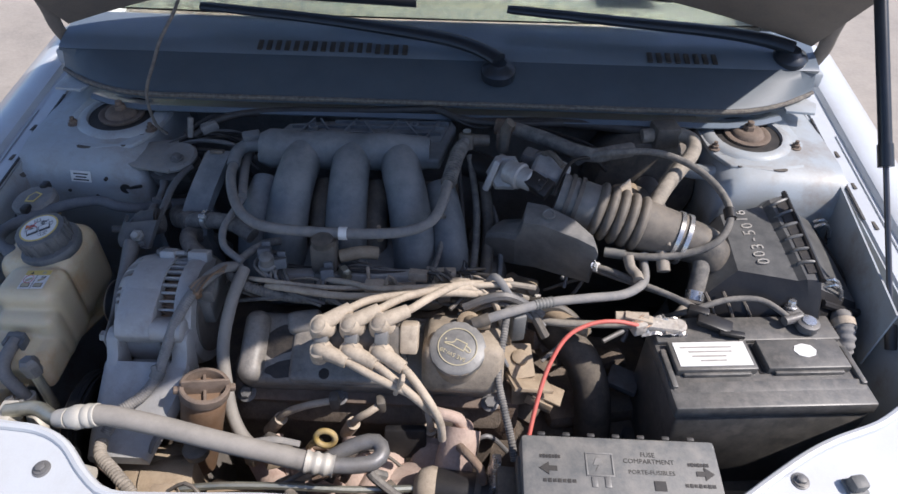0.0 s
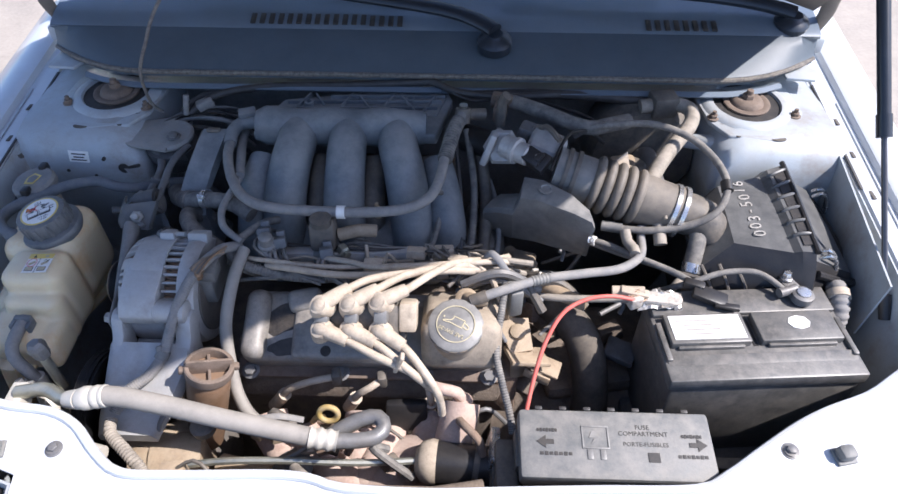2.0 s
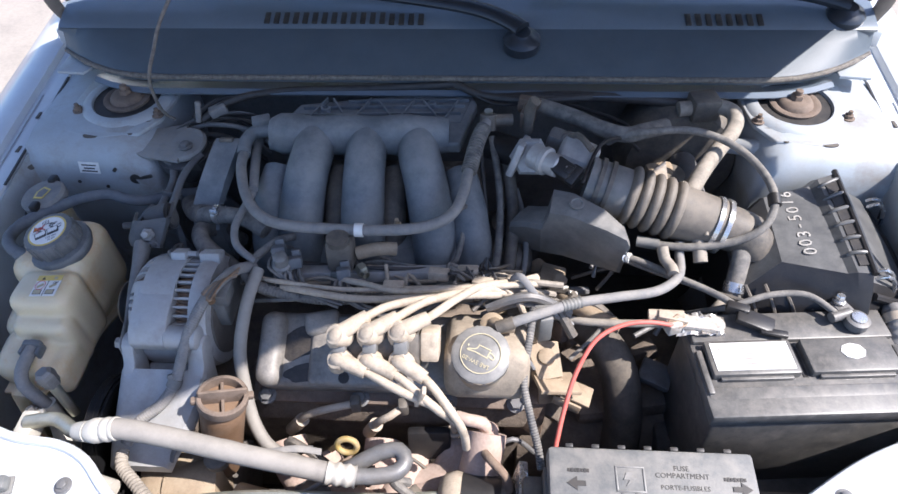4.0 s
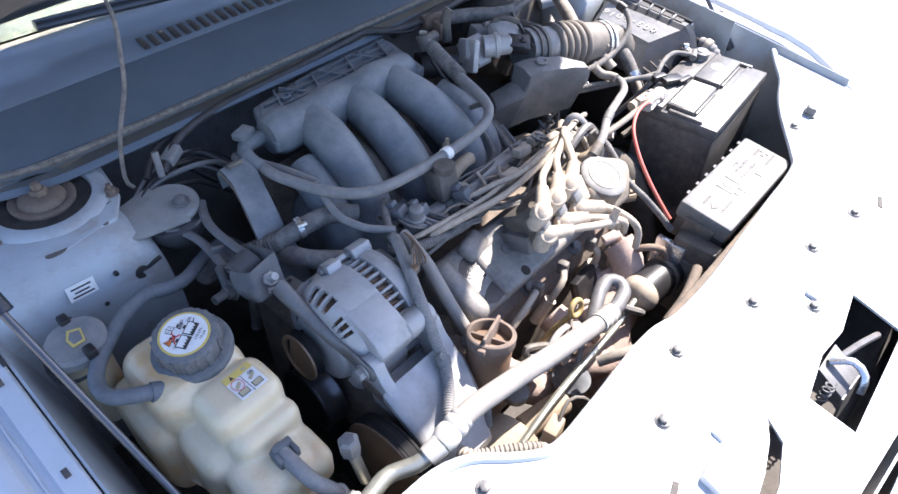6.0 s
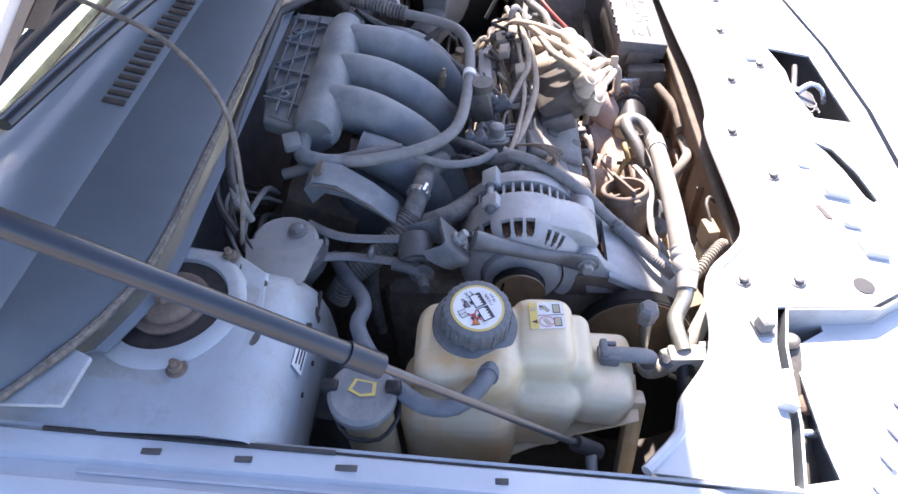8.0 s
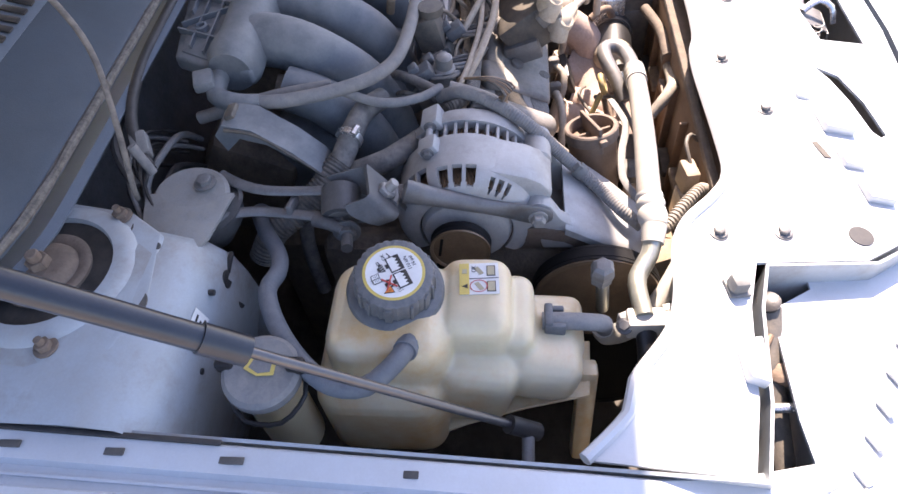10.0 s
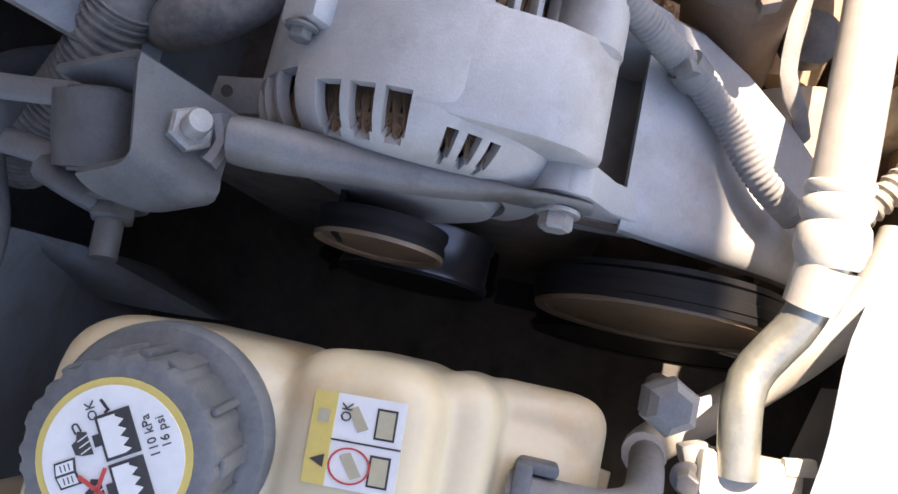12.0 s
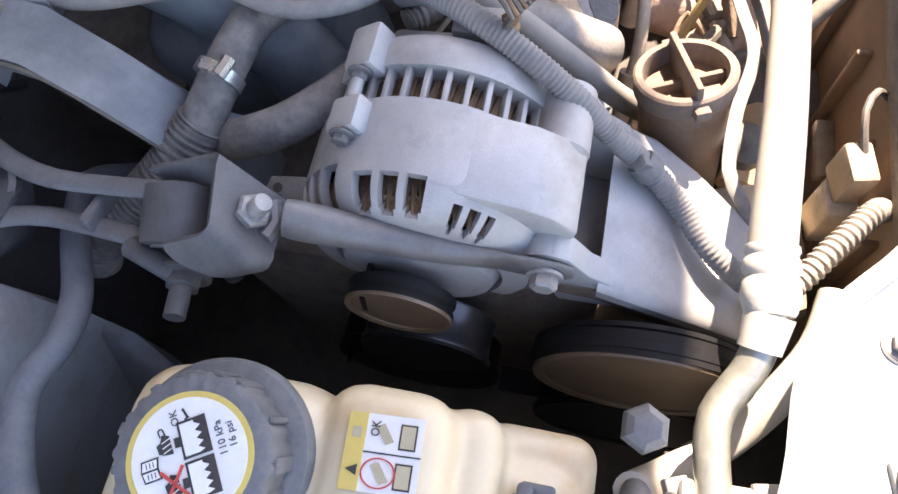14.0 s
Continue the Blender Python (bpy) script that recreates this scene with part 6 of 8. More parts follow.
for x in (0.262, 0.518):
    bpart("lid_end", box((x, 0.66, 0.853), (0.008, 0.075, 0.008), (0, 0, 0), 0.002), "battery", lidb)
part("negative_post", lathe([(0.012, 0), (0.0095, 0.02), (0, 0.021)], (0.478, 0.752, 0.857), (0, 0, 1), 18), "chrome", bat)
ng = part("negative_clamp", join(lathe([(0.0155, 0.0), (0.0155, 0.011), (0.011, 0.013)], (0.478, 0.752, 0.862), (0, 0, 1), 20), box((0.466, 0.772, 0.867), (0.022, 0.03, 0.012), (0, 0, 25), 0.003), tube([(0.445, 0.755, 0.87), (0.472, 0.765, 0.87)], 0.007, 10)), "steel", bat)
part("clamp_bolt", hexbolt((0.462, 0.78, 0.873), 0.006, 0.012, (0, 0.2, 1)), "chrome", ng)
pc = part("positive_clamp", join(box((0.262, 0.742, 0.866), (0.060, 0.022, 0.012), (0, 0, -6), 0.004), lathe([(0.0125, 0), (0.0125, 0.010), (0.009, 0.013), (0, 0.013)], (0.292, 0.742, 0.858), (0, 0, 1), 18), box((0.235, 0.738, 0.866), (0.02, 0.02, 0.02), (0, 0, 20), 0.003)), "corrosion", bat, "corroded lead terminal clamp")
foil = bmesh.new()
bmesh.ops.create_grid(foil, x_segments=18, y_segments=12, size=0.5)
for v in foil.verts:
    n3 = noise.noise_vector(v.co * 9.5)
    v.co = Vector((0.272 + v.co.x * 0.062 + 0.005 * n3.x, 0.744 + v.co.y * 0.034 + 0.004 * n3.y, 0.869 + 0.008 * n3.z - 0.022 * (v.co.y ** 2 + v.co.x ** 2)))
foil.normal_update()
bmesh.ops.solidify(foil, geom=list(foil.faces), thickness=0.0012)
part("crumpled_lead", foil, "foil", pc, "crumpled bright lead foil", smooth=5)
part("clamp_stub", join(tube([(0.205, 0.752, 0.868), (0.25, 0.748, 0.872)], 0.009, 12), box((0.235, 0.745, 0.874), (0.04, 0.014, 0.010), (0, 6, -8), 0.002)), "lead", pc)
part("terminal_cover", join(box((0.345, 0.748, 0.868), (0.050, 0.026, 0.010), (0, 8, -20), 0.003), box((0.365, 0.730, 0.866), (0.035, 0.010, 0.008), (0, 0, -10), 0.002), box((0.325, 0.765, 0.872), (0.03, 0.014, 0.014), (0, 0, -20), 0.003)), "black_clean", bat, "flipped black terminal cover")
part("battery_tray", box((0.390, 0.675, 0.645), (0.29, 0.20, 0.03), (0, 0, 0), 0.006), "dark", bat)
part("hold_down", box((0.390, 0.585, 0.672), (0.20, 0.02, 0.03), (0, 0, 0), 0.005), "black", bat)

wd = thing("drain_hose", "pale grey ribbed hose elbow behind the battery", "hose", (0.535, 0.765, 0.80))
part("hose", tube([(0.545, 0.80, 0.82), (0.543, 0.785, 0.852), (0.540, 0.765, 0.856), (0.538, 0.742, 0.835), (0.538, 0.735, 0.78)], 0.0135, 14, 0.003, 0.0012, 0.008), "conduit", wd)
part("collar", tube([(0.5405, 0.772, 0.8565), (0.5395, 0.760, 0.854)], 0.0165, 16), "lead", wd)

cb = thing("battery_cables", "black and red battery cables with bare copper strands", "cables", (0.3, 0.75, 0.80))
part("ground_cable", tube([(0.452, 0.762, 0.872), (0.42, 0.785, 0.880), (0.37, 0.782, 0.882), (0.32, 0.772, 0.868), (0.29, 0.79, 0.83), (0.27, 0.82, 0.78)], 0.0045, 10), "rubber", cb)
part("positive_cable", tube([(0.238, 0.738, 0.868), (0.205, 0.740, 0.866), (0.16, 0.742, 0.862), (0.11, 0.75, 0.855), (0.06, 0.77, 0.845), (0.02, 0.79, 0.83)], 0.0055, 10), "rubber_tan", cb)
part("red_wire", tube([(0.232, 0.732, 0.874), (0.20, 0.728, 0.885), (0.165, 0.722, 0.885), (0.130, 0.705, 0.875), (0.105, 0.672, 0.850), (0.090, 0.635, 0.822), (0.080, 0.600, 0.798), (0.076, 0.582, 0.786)], 0.0031, 10), "red", cb, "red cable")
part("copper_end", join(*[tube([(0.225, 0.735, 0.874), (0.24, 0.738 + 0.004 * k, 0.876 + 0.002 * k), (0.252, 0.742 + 0.003 * k, 0.872)], 0.0012, 6) for k in range(-2, 3)]), "copper", cb)
part("main_cable", tube([(0.335, 0.757, 0.874), (0.30, 0.79, 0.872), (0.25, 0.825, 0.868), (0.21, 0.85, 0.868), (0.17, 0.872, 0.86)], 0.0050, 10), "rubber", cb)
part("white_tape", tube([(0.195, 0.858, 0.866), (0.178, 0.868, 0.862)], 0.0078, 10), "white", cb)
part("coolant_bypass", tube([(0.0, 0.706, 0.893), (0.04, 0.715, 0.905), (0.10, 0.742, 0.902), (0.16, 0.760, 0.896), (0.215, 0.778, 0.888), (0.248, 0.805, 0.882), (0.262, 0.835, 0.872), (0.264, 0.858, 0.873), (0.266, 0.876, 0.884)], 0.0068, 12), "conduit", cb)
part("split_end", tube([(0.0, 0.706, 0.893), (0.022, 0.710, 0.901)], 0.0085, 12), "black", cb)
part("tape_wrap", tube([(0.085, 0.736, 0.903), (0.110, 0.745, 0.902)], 0.0078, 10, 0.004, 0.0005, 0.005), "graybox", cb)
part("loom_drop", tube([(0.048, 0.735, 0.90), (0.043, 0.70, 0.886), (0.036, 0.655, 0.852), (0.044, 0.62, 0.828), (0.055, 0.59, 0.80), (0.06, 0.57, 0.78)], 0.0052, 10, 0.002, 0.0005, 0.0035), "rubber", cb)
part("loom_arch", tube([(0.020, 0.772, 0.880), (0.018, 0.774, 0.905), (0.026, 0.770, 0.922), (0.036, 0.762, 0.922), (0.050, 0.752, 0.904)], 0.0055, 10, 0.004, flat=0.45), "conduit", cb)
part("loom_post", box((0.062, 0.735, 0.868), (0.02, 0.03, 0.05), (0, 0, 15), 0.004), "graybox", cb)

# fuse box
fb = thing("fuse_box", "dusty grey fuse box lid with moulded symbols", "fuse box", (0.18, 0.53, 0.74))
fz = Matrix.Translation((0.184, 0.528, 0.832)) @ pose(0, 0, 0, 7, 0, 0)


def infz(bm):
    bm.transform(fz)
    return bm


part("base", infz(box((0, 0, -0.052), (0.225, 0.082, 0.045), (0, 0, 0), 0.005)), "black", fb)
lidf = part("lid", infz(box((0.0, 0, -0.012), (0.242, 0.090, 0.032), (0, 0, 0), 0.006)), "graybox", fb)
for k in range(7):
    # Notch is a black block painting its own shade
    part("lid_notch", infz(box((-0.095 + 0.031 * k, 0.0455, 0.0035), (0.009, 0.0045, 0.004), (0, 0, 0), 0.0005)), "ink", lidf)
part("end_latch", infz(box((-0.121, 0.0, -0.03), (0.008, 0.05, 0.03), (0, 0, 0), 0.003)), "black", fb)
part("end_latch", infz(box((0.121, 0.0, -0.03), (0.010, 0.04, 0.03), (0, 0, 0), 0.003)), "black", fb)
sq = join(*[box((0.0 + u, 0.0 + v, 0.0045), (w, h, 0.0012), (0, 0, 0), 0.0003) for u, v, w, h in ((-0.026, 0.022, 0.034, 0.002), (-0.026, -0.006, 0.034, 0.002), (-0.042, 0.008, 0.002, 0.028), (-0.010, 0.008, 0.002, 0.028), (-0.034, -0.014, 0.007, 0.013), (-0.018, -0.014, 0.007, 0.013))])
part("fuse_symbol", infz(sq), "shield", lidf)
part("bolt_symbol", infz(prism([(-0.030, 0.016), (-0.022, 0.016), (-0.025, 0.010), (-0.018, 0.010), (-0.032, -0.001), (-0.027, 0.007), (-0.034, 0.007)], (0, 0, 0.0042), (1, 0, 0), (0, 1, 0), 0.0008)), "shield", lidf)
words("moulded_words", "FUSE\nCOMPARTMENT", 0.0085, fz @ Matrix.Translation((0.034, 0.018, 0.0042)), "ink", lidf)
words("moulded_words", "PORTE-FUSIBLES", 0.0078, fz @ Matrix.Translation((0.036, 0.0, 0.0042)), "ink", lidf)
for u, v, w in ((-0.086, 0.016, 0.028), (-0.076, -0.014, 0.044), (0.094, 0.012, 0.028), (0.092, -0.014, 0.040)):
    for q in range(7):
        part("print_bar", infz(box((u + w * (q - 3) / 7.5, v, 0.0045), (w * 0.095, 0.0040 + 0.0008 * (q % 2), 0.0006), (0, 0, 0), 0)), "ink", lidf)
for u, sgn in ((-0.088, -1), (0.100, 1)):
    part("arrow", infz(prism([(u + sgn * 0.012, 0.001), (u, 0.009), (u, 0.004), (u - sgn * 0.010, 0.004), (u - sgn * 0.010, -0.002), (u, -0.002), (u, -0.007)][::sgn], (0, 0, 0.0042), (1, 0, 0), (0, 1, 0), 0.0008)), "ink", lidf)
part("book_symbol", infz(box((0.044, -0.016, 0.0045), (0.014, 0.012, 0.0008), (0, 0, 0), 0)), "ink", lidf)
part("support_bracket", box((0.05, 0.52, 0.755), (0.03, 0.07, 0.08), (0, 0, 0), 0.006), "black", fb)
part("lower_cover", box((0.055, 0.515, 0.70), (0.05, 0.06, 0.12), (0, 0, 0), 0.01), "black", fb)

# upper radiator hose, big bend between engine and battery
rh = thing("radiator_hose", "fat black radiator hose bending down beside the battery", "hose", (0.16, 0.70, 0.60))
part("hose", tube([(0.080, 0.880, 0.755), (0.112, 0.838, 0.764), (0.150, 0.790, 0.768), (0.178, 0.745, 0.758), (0.190, 0.705, 0.715), (0.190, 0.670, 0.645), (0.17, 0.63, 0.56)], 0.028, 20, 0.012), "black_dusty", rh)
part("hose_clamp", tube([(0.106, 0.846, 0.763), (0.114, 0.836, 0.765)], 0.0305, 24, 0.004), "steel", rh)
part("water_outlet", join(tube([(0.066, 0.930, 0.760), (0.083, 0.905, 0.766), (0.097, 0.860, 0.786), (0.109, 0.822, 0.806), (0.143, 0.790, 0.815), (0.176, 0.768, 0.818)], (0.017, 0.010), 16, 0.01, wob=0.06), box((0.088, 0.888, 0.785), (0.040, 0.050, 0.018), (-14, 0, -18), 0.005), lathe([(0.011, 0), (0.011, 0.010), (0, 0.011)], (0.100, 0.868, 0.795), (0, -0.2, 1), 6)), "tan", rh, "dusty tan cast water outlet")
part("outlet_scraps", join(*[box((0.104 + 0.010 * k, 0.842 - 0.014 * k, 0.812 + 0.006 * (k % 2)), (0.014, 0.005, 0.008), (10 * k, 25, 40 - 31 * k), 0.001) for k in range(5)]), "crimp", rh)
part("thermostat_housing", join(box((0.03, 0.77, 0.82), (0.06, 0.06, 0.06), (0, 0, 0), 0.014), lathe([(0.034, 0), (0.034, 0.03)], (0.03, 0.77, 0.83), (1, -0.1, 0.1), 20)), "tan", rh)
part("housing_plate", join(slab([(0.040, 0.742, 0.812), (0.088, 0.748, 0.806), (0.094, 0.700, 0.790), (0.060, 0.690, 0.792)], 0.005, 0.0015), slab([(0.060, 0.690, 0.792), (0.094, 0.700, 0.790), (0.092, 0.688, 0.750), (0.062, 0.682, 0.748)], 0.005, 0.0015), lathe([(0.012, -0.01), (0.012, 0.008), (0.008, 0.010), (0, 0.010)], (0.072, 0.722, 0.803), (0, -0.2, 1), 18)), "tan", rh, "dusty cast plate")
part("bracket", box((0.085, 0.69, 0.79), (0.06, 0.045, 0.006), (-20, 15, 10), 0.001), "tan", rh)
part("bracket", join(box((0.112, 0.690, 0.77), (0.05, 0.035, 0.004), (-10, 10, -20), 0.001), box((0.10, 0.672, 0.764), (0.04, 0.004, 0.014), (-10, 10, -20), 0.001)), "tan", rh)
fm = thing("fan_hose", "black hose end with pale rounded cap above the fan", "hose", (0.02, 0.55, 0.69))
part("body", tube([(-0.045, 0.552, 0.727), (0.0, 0.548, 0.727), (0.06, 0.542, 0.722), (0.12, 0.535, 0.71)], 0.030, 22), "black_clean", fm)
part("end_cap", lathe([(0.0305, 0.0), (0.0315, 0.008), (0.027, 0.022), (0.016, 0.030), (0, 0.032)], (-0.042, 0.552, 0.727), (-1, 0.06, 0), 26), "lead", fm, "pale dusty end cap")
part("band", tube([(0.008, 0.547, 0.727), (0.016, 0.546, 0.7265)], 0.032, 22, 0.003), "black", fm)
part("vent_elbow", tube([(0.02, 0.55, 0.755), (0.015, 0.56, 0.775), (-0.002, 0.575, 0.782), (-0.012, 0.59, 0.775)], 0.006, 10), "rust", fm)
part("thin_line", tube([(-0.40, 0.525, 0.745), (-0.33, 0.53, 0.755), (-0.25, 0.535, 0.752), (-0.15, 0.54, 0.742), (-0.06, 0.55, 0.735)], 0.005, 8), "pipe", fm)

# ---- belt side ----
alt = thing("alternator", "pale cast aluminium alternator with copper windings in its vents", "alternator", (-0.44, 0.765, 0.76))
AY, AZ = 0.765, 0.838


part("stator", lathe([(0.046, -0.497), (0.056, -0.492), (0.061, -0.470), (0.061, -0.385)], (0, AY, AZ), (1, 0, 0), 56), "dark", alt)
rnd = random.Random(11)
for k in range(30):
    d0 = 30 + 3.9 * k
    strands = []
    for q in range(5):
        j = rnd.uniform(-0.8, 0.8)
        top = -0.488 - 0.0022 * q + rnd.uniform(-0.001, 0.001)
        path = [(-0.466, d0 - 5 + 0.8 * q + j, 0.064), (top + 0.006, d0 - 3 + 0.5 * q, 0.0665), (top, d0 + j, 0.066), (top + 0.006, d0 + 3 - 0.4 * q, 0.065), (-0.466, d0 + 6 - 0.7 * q + j, 0.063)]
        strands.append(tube([(x, AY + r * math.cos(radians(d)), AZ + r * math.sin(radians(d))) for x, d, r in path], 0.0011, 5, 0.004))
    part("winding", join(*strands), "copper", alt)
for k in range(36):
    d0 = 20 + 4.0 * k
    part("winding", join(*[tube([(x, AY + 0.066 * math.cos(radians(d0 + e)), AZ + 0.066 * math.sin(radians(d0 + e))) for x, e in ((-0.436, -2), (-0.423, -1 + q), (-0.409, 2))], 0.0013, 5, 0.006) for q in range(3)]), "copper", alt)


def housing(d0, d1, prof, windows, thick=0.006):
    """Shell swept round the axis; windows are (from, to, first, last) in degrees and profile steps."""
    bm = bmesh.new()
    n = int(round(d1 - d0))
    grid = []
    for i in range(n + 1):
        a = radians(d0 + i)
        grid.append([bm.verts.new((x, AY + r * math.cos(a), AZ + r * math.sin(a))) for x, r in prof])
    for i in range(n):
        d = d0 + i + 0.5
        for j in range(len(prof) - 1):
            gap = False
            for w0, w1, j0, j1 in windows:
                edge = min(d - w0, w1 - d)
                if edge > 0 and j0 <= j < (j1 - 1 if edge < 1.0 else j1):
                    gap = True
            if not gap:
                bm.faces.new((grid[i][j], grid[i + 1][j], grid[i + 1][j + 1], grid[i][j + 1]))
    loose = [v for v in bm.verts if not v.link_faces]
    bmesh.ops.delete(bm, geom=loose, context="VERTS")
    bmesh.ops.recalc_face_normals(bm, faces=list(bm.faces))
    bmesh.ops.solidify(bm, geom=list(bm.faces), thickness=thick)
    return bm


PROF = [(-0.434, 0.0760), (-0.434, 0.0800), (-0.455, 0.0800), (-0.474, 0.0800), (-0.480, 0.0797), (-0.485, 0.0785), (-0.490, 0.0765), (-0.494, 0.0738), (-0.4975, 0.0705), (-0.500, 0.0672), (-0.502, 0.062), (-0.503, 0.052)]
part("drive_housing", housing(-32, 216, PROF, [(50, 60, 3, 9), (69, 78, 4, 9), (81, 89, 4, 9), (92, 100, 4, 9), (112, 116, 6, 10), (119, 124, 6, 10), (127, 131, 6, 10), (20, 28, 3, 8), (30, 38, 3, 8), (40, 48, 3, 8)]), "alu", alt, smooth=35)
part("rear_housing", join(lathe([(0.070, -0.412), (0.0795, -0.412), (0.080, -0.409), (0.080, -0.398), (0.076, -0.389), (0.03, -0.386), (0.0, -0.386)], (0, AY, AZ), (1, 0, 0), 64)), "alu", alt)
part("drive_face", lathe([(0.0, -0.512), (0.03, -0.512), (0.046, -0.507), (0.050, -0.500), (0.050, -0.494), (0.0, -0.494)], (0, AY, AZ), (1, 0, 0), 48), "alu", alt)
for k in range(40):
    a = 2 * math.pi * k / 40
    if math.sin(a) < -0.3:
        continue
    part("gap_bar", box((-0.423, AY + 0.074 * math.cos(a), AZ + 0.074 * math.sin(a)), (0.026, 0.0036, 0.006), (math.degrees(a) - 90, 0, 0), 0.0008), "alu", alt)
# bolt ears and the lug on the bracket's side
for (ear_a, ex, rr, el) in ((62, -0.447, 0.012, 0.022), (62, -0.402, 0.011, 0.030)):
    a = radians(ear_a)
    part("ear", box((ex, AY + 0.082 * math.cos(a), AZ + 0.082 * math.sin(a)), (el, 0.022, 0.016), (ear_a - 90, 0, 0), 0.003), "alu", alt)
    part("through_bolt", hexbolt((ex - el * 0.5 - 0.001, AY + 0.085 * math.cos(a), AZ + 0.085 * math.sin(a)), 0.005, 0.006, (-1, 0, 0)), "steel", alt)
part("bolt_rod", tube([(-0.436, AY + 0.085 * math.cos(radians(62)), AZ + 0.085 * math.sin(radians(62))), (-0.416, AY + 0.085 * math.cos(radians(62)), AZ + 0.085 * math.sin(radians(62)))], 0.004, 10), "alu", alt)
part("mount_web", prism([(0.752, 0.9165), (0.700, 0.902), (0.684, 0.893), (0.672, 0.878), (0.676, 0.862), (0.70, 0.85), (0.735, 0.86)], (-0.486, 0, 0), (0, 1, 0), (0, 0, 1), 0.052, 0.003), "alu", alt)
part("mount_lug", lathe([(0.012, -0.440), (0.0165, -0.436), (0.0165, -0.395), (0.012, -0.392)], (0, 0.688, 0.876), (1, 0, 0), 26), "alu", alt)
part("regulator", join(box((-0.379, 0.765, 0.870), (0.020, 0.07, 0.05), (0, 0, 0), 0.005), box((-0.372, 0.745, 0.900), (0.02, 0.03, 0.02), (0, 0, 0), 0.003)), "shield", alt)
part("output_stud", lathe([(0.006, 0), (0.006, 0.012), (0.004, 0.014), (0.004, 0.022)], (-0.382, 0.728, 0.905), (0.2, -0.3, 1), 8), "copper", alt)
for k in range(6):
    part("stud_wire", tube([(-0.384 + 0.002 * k, 0.730, 0.915), (-0.386 + 0.003 * k, 0.722 - 0.002 * k, 0.928), (-0.372 + 0.002 * k, 0.735, 0.934), (-0.350, 0.755 + 0.003 * k, 0.925)], 0.0016, 6), "copper" if k % 2 else "black", alt)
tabm = basis((-0.479, 0.851, 0.8745), (0.1, -1, 0.0), (0.9, 0.1, 0.25))
tab = join(prism([(-0.009, -0.004), (-0.005, 0.007), (0.024, 0.007), (0.024, -0.010), (-0.004, -0.010)], (0, 0, 0), (1, 0, 0), (0, 1, 0), 0.003, 0.0008))
tab.transform(tabm)
tabp = part("tab", tab, "steel", alt)
th = lathe([(0.003, 0.0), (0.003, 0.0034), (0, 0.0034)], (0, 0, 0), (0, 0, 1), 14)
th.transform(tabm)
# Black disc paints the shade in the tab's hole
part("tab_hole", th, "ink", tabp)

# cast bracket under the alternator
ab = thing("alternator_bracket", "pale cast aluminium accessory bracket", "bracket", (-0.44, 0.63, 0.72))
secs = []
for y, z in ((0.657, 0.845), (0.630, 0.829), (0.600, 0.811), (0.570, 0.793), (0.552, 0.778)):
    nar = 0.0 if y > 0.62 else (0.62 - y) * 0.55
    secs.append([(-0.503, y, z - 0.016), (-0.503, y, z - 0.006), (-0.500, y, z - 0.002), (-0.492, y, z), (-0.392 - nar, y, z), (-0.386 - nar, y, z - 0.008), (-0.386 - nar, y, z - 0.016)])
part("plate", loft(secs, True, True), "alu", ab)
for xa, xb in ((-0.499, -0.483), (-0.410, -0.388)):
    part("ear", prism([(0.645, 0.800), (0.648, 0.839), (0.662, 0.850), (0.674, 0.871), (0.682, 0.8755), (0.692, 0.8745), (0.7015, 0.866), (0.702, 0.854), (0.690, 0.840), (0.680, 0.80)], (xa, 0, 0), (0, 1, 0), (0, 0, 1), xb - xa, 0.002), "alu", ab)
part("skirt", sheet([[(-0.500, y, z - 0.014), (-0.499, y, z - 0.034), (-0.492, y, z - 0.060)] for y, z in ((0.760, 0.838), (0.715, 0.850), (0.680, 0.850), (0.657, 0.845), (0.630, 0.829), (0.600, 0.811), (0.570, 0.793), (0.553, 0.780))], 0.003), "mount", ab, "rust-browned skirt under the casting")
part("gap_floor", box((-0.446, 0.672, 0.800), (0.08, 0.04, 0.01), (20, 0, 0), 0.002), "alu", ab)
part("pivot_boss", lathe([(0.010, -0.016), (0.0145, -0.016), (0.0155, -0.014), (0.0155, 0.000), (0.0, 0.0)], (-0.4985, 0.687, 0.860), (-1, 0, 0), 30), "alu", ab)
# brace from the mount to the bracket
br = thing("brace_bar", "grimy grey steel brace bar with flattened bolted ends", "brace", (-0.513, 0.76, 0.88))
b0, b1 = Vector((-0.512, 0.834, 0.914)), Vector((-0.5015, 0.687, 0.860))
bu = (b1 - b0).normalized()
bv = bu.cross(Vector((1, 0, 0))).normalized()
bw = bu.cross(bv).normalized()
secs = []
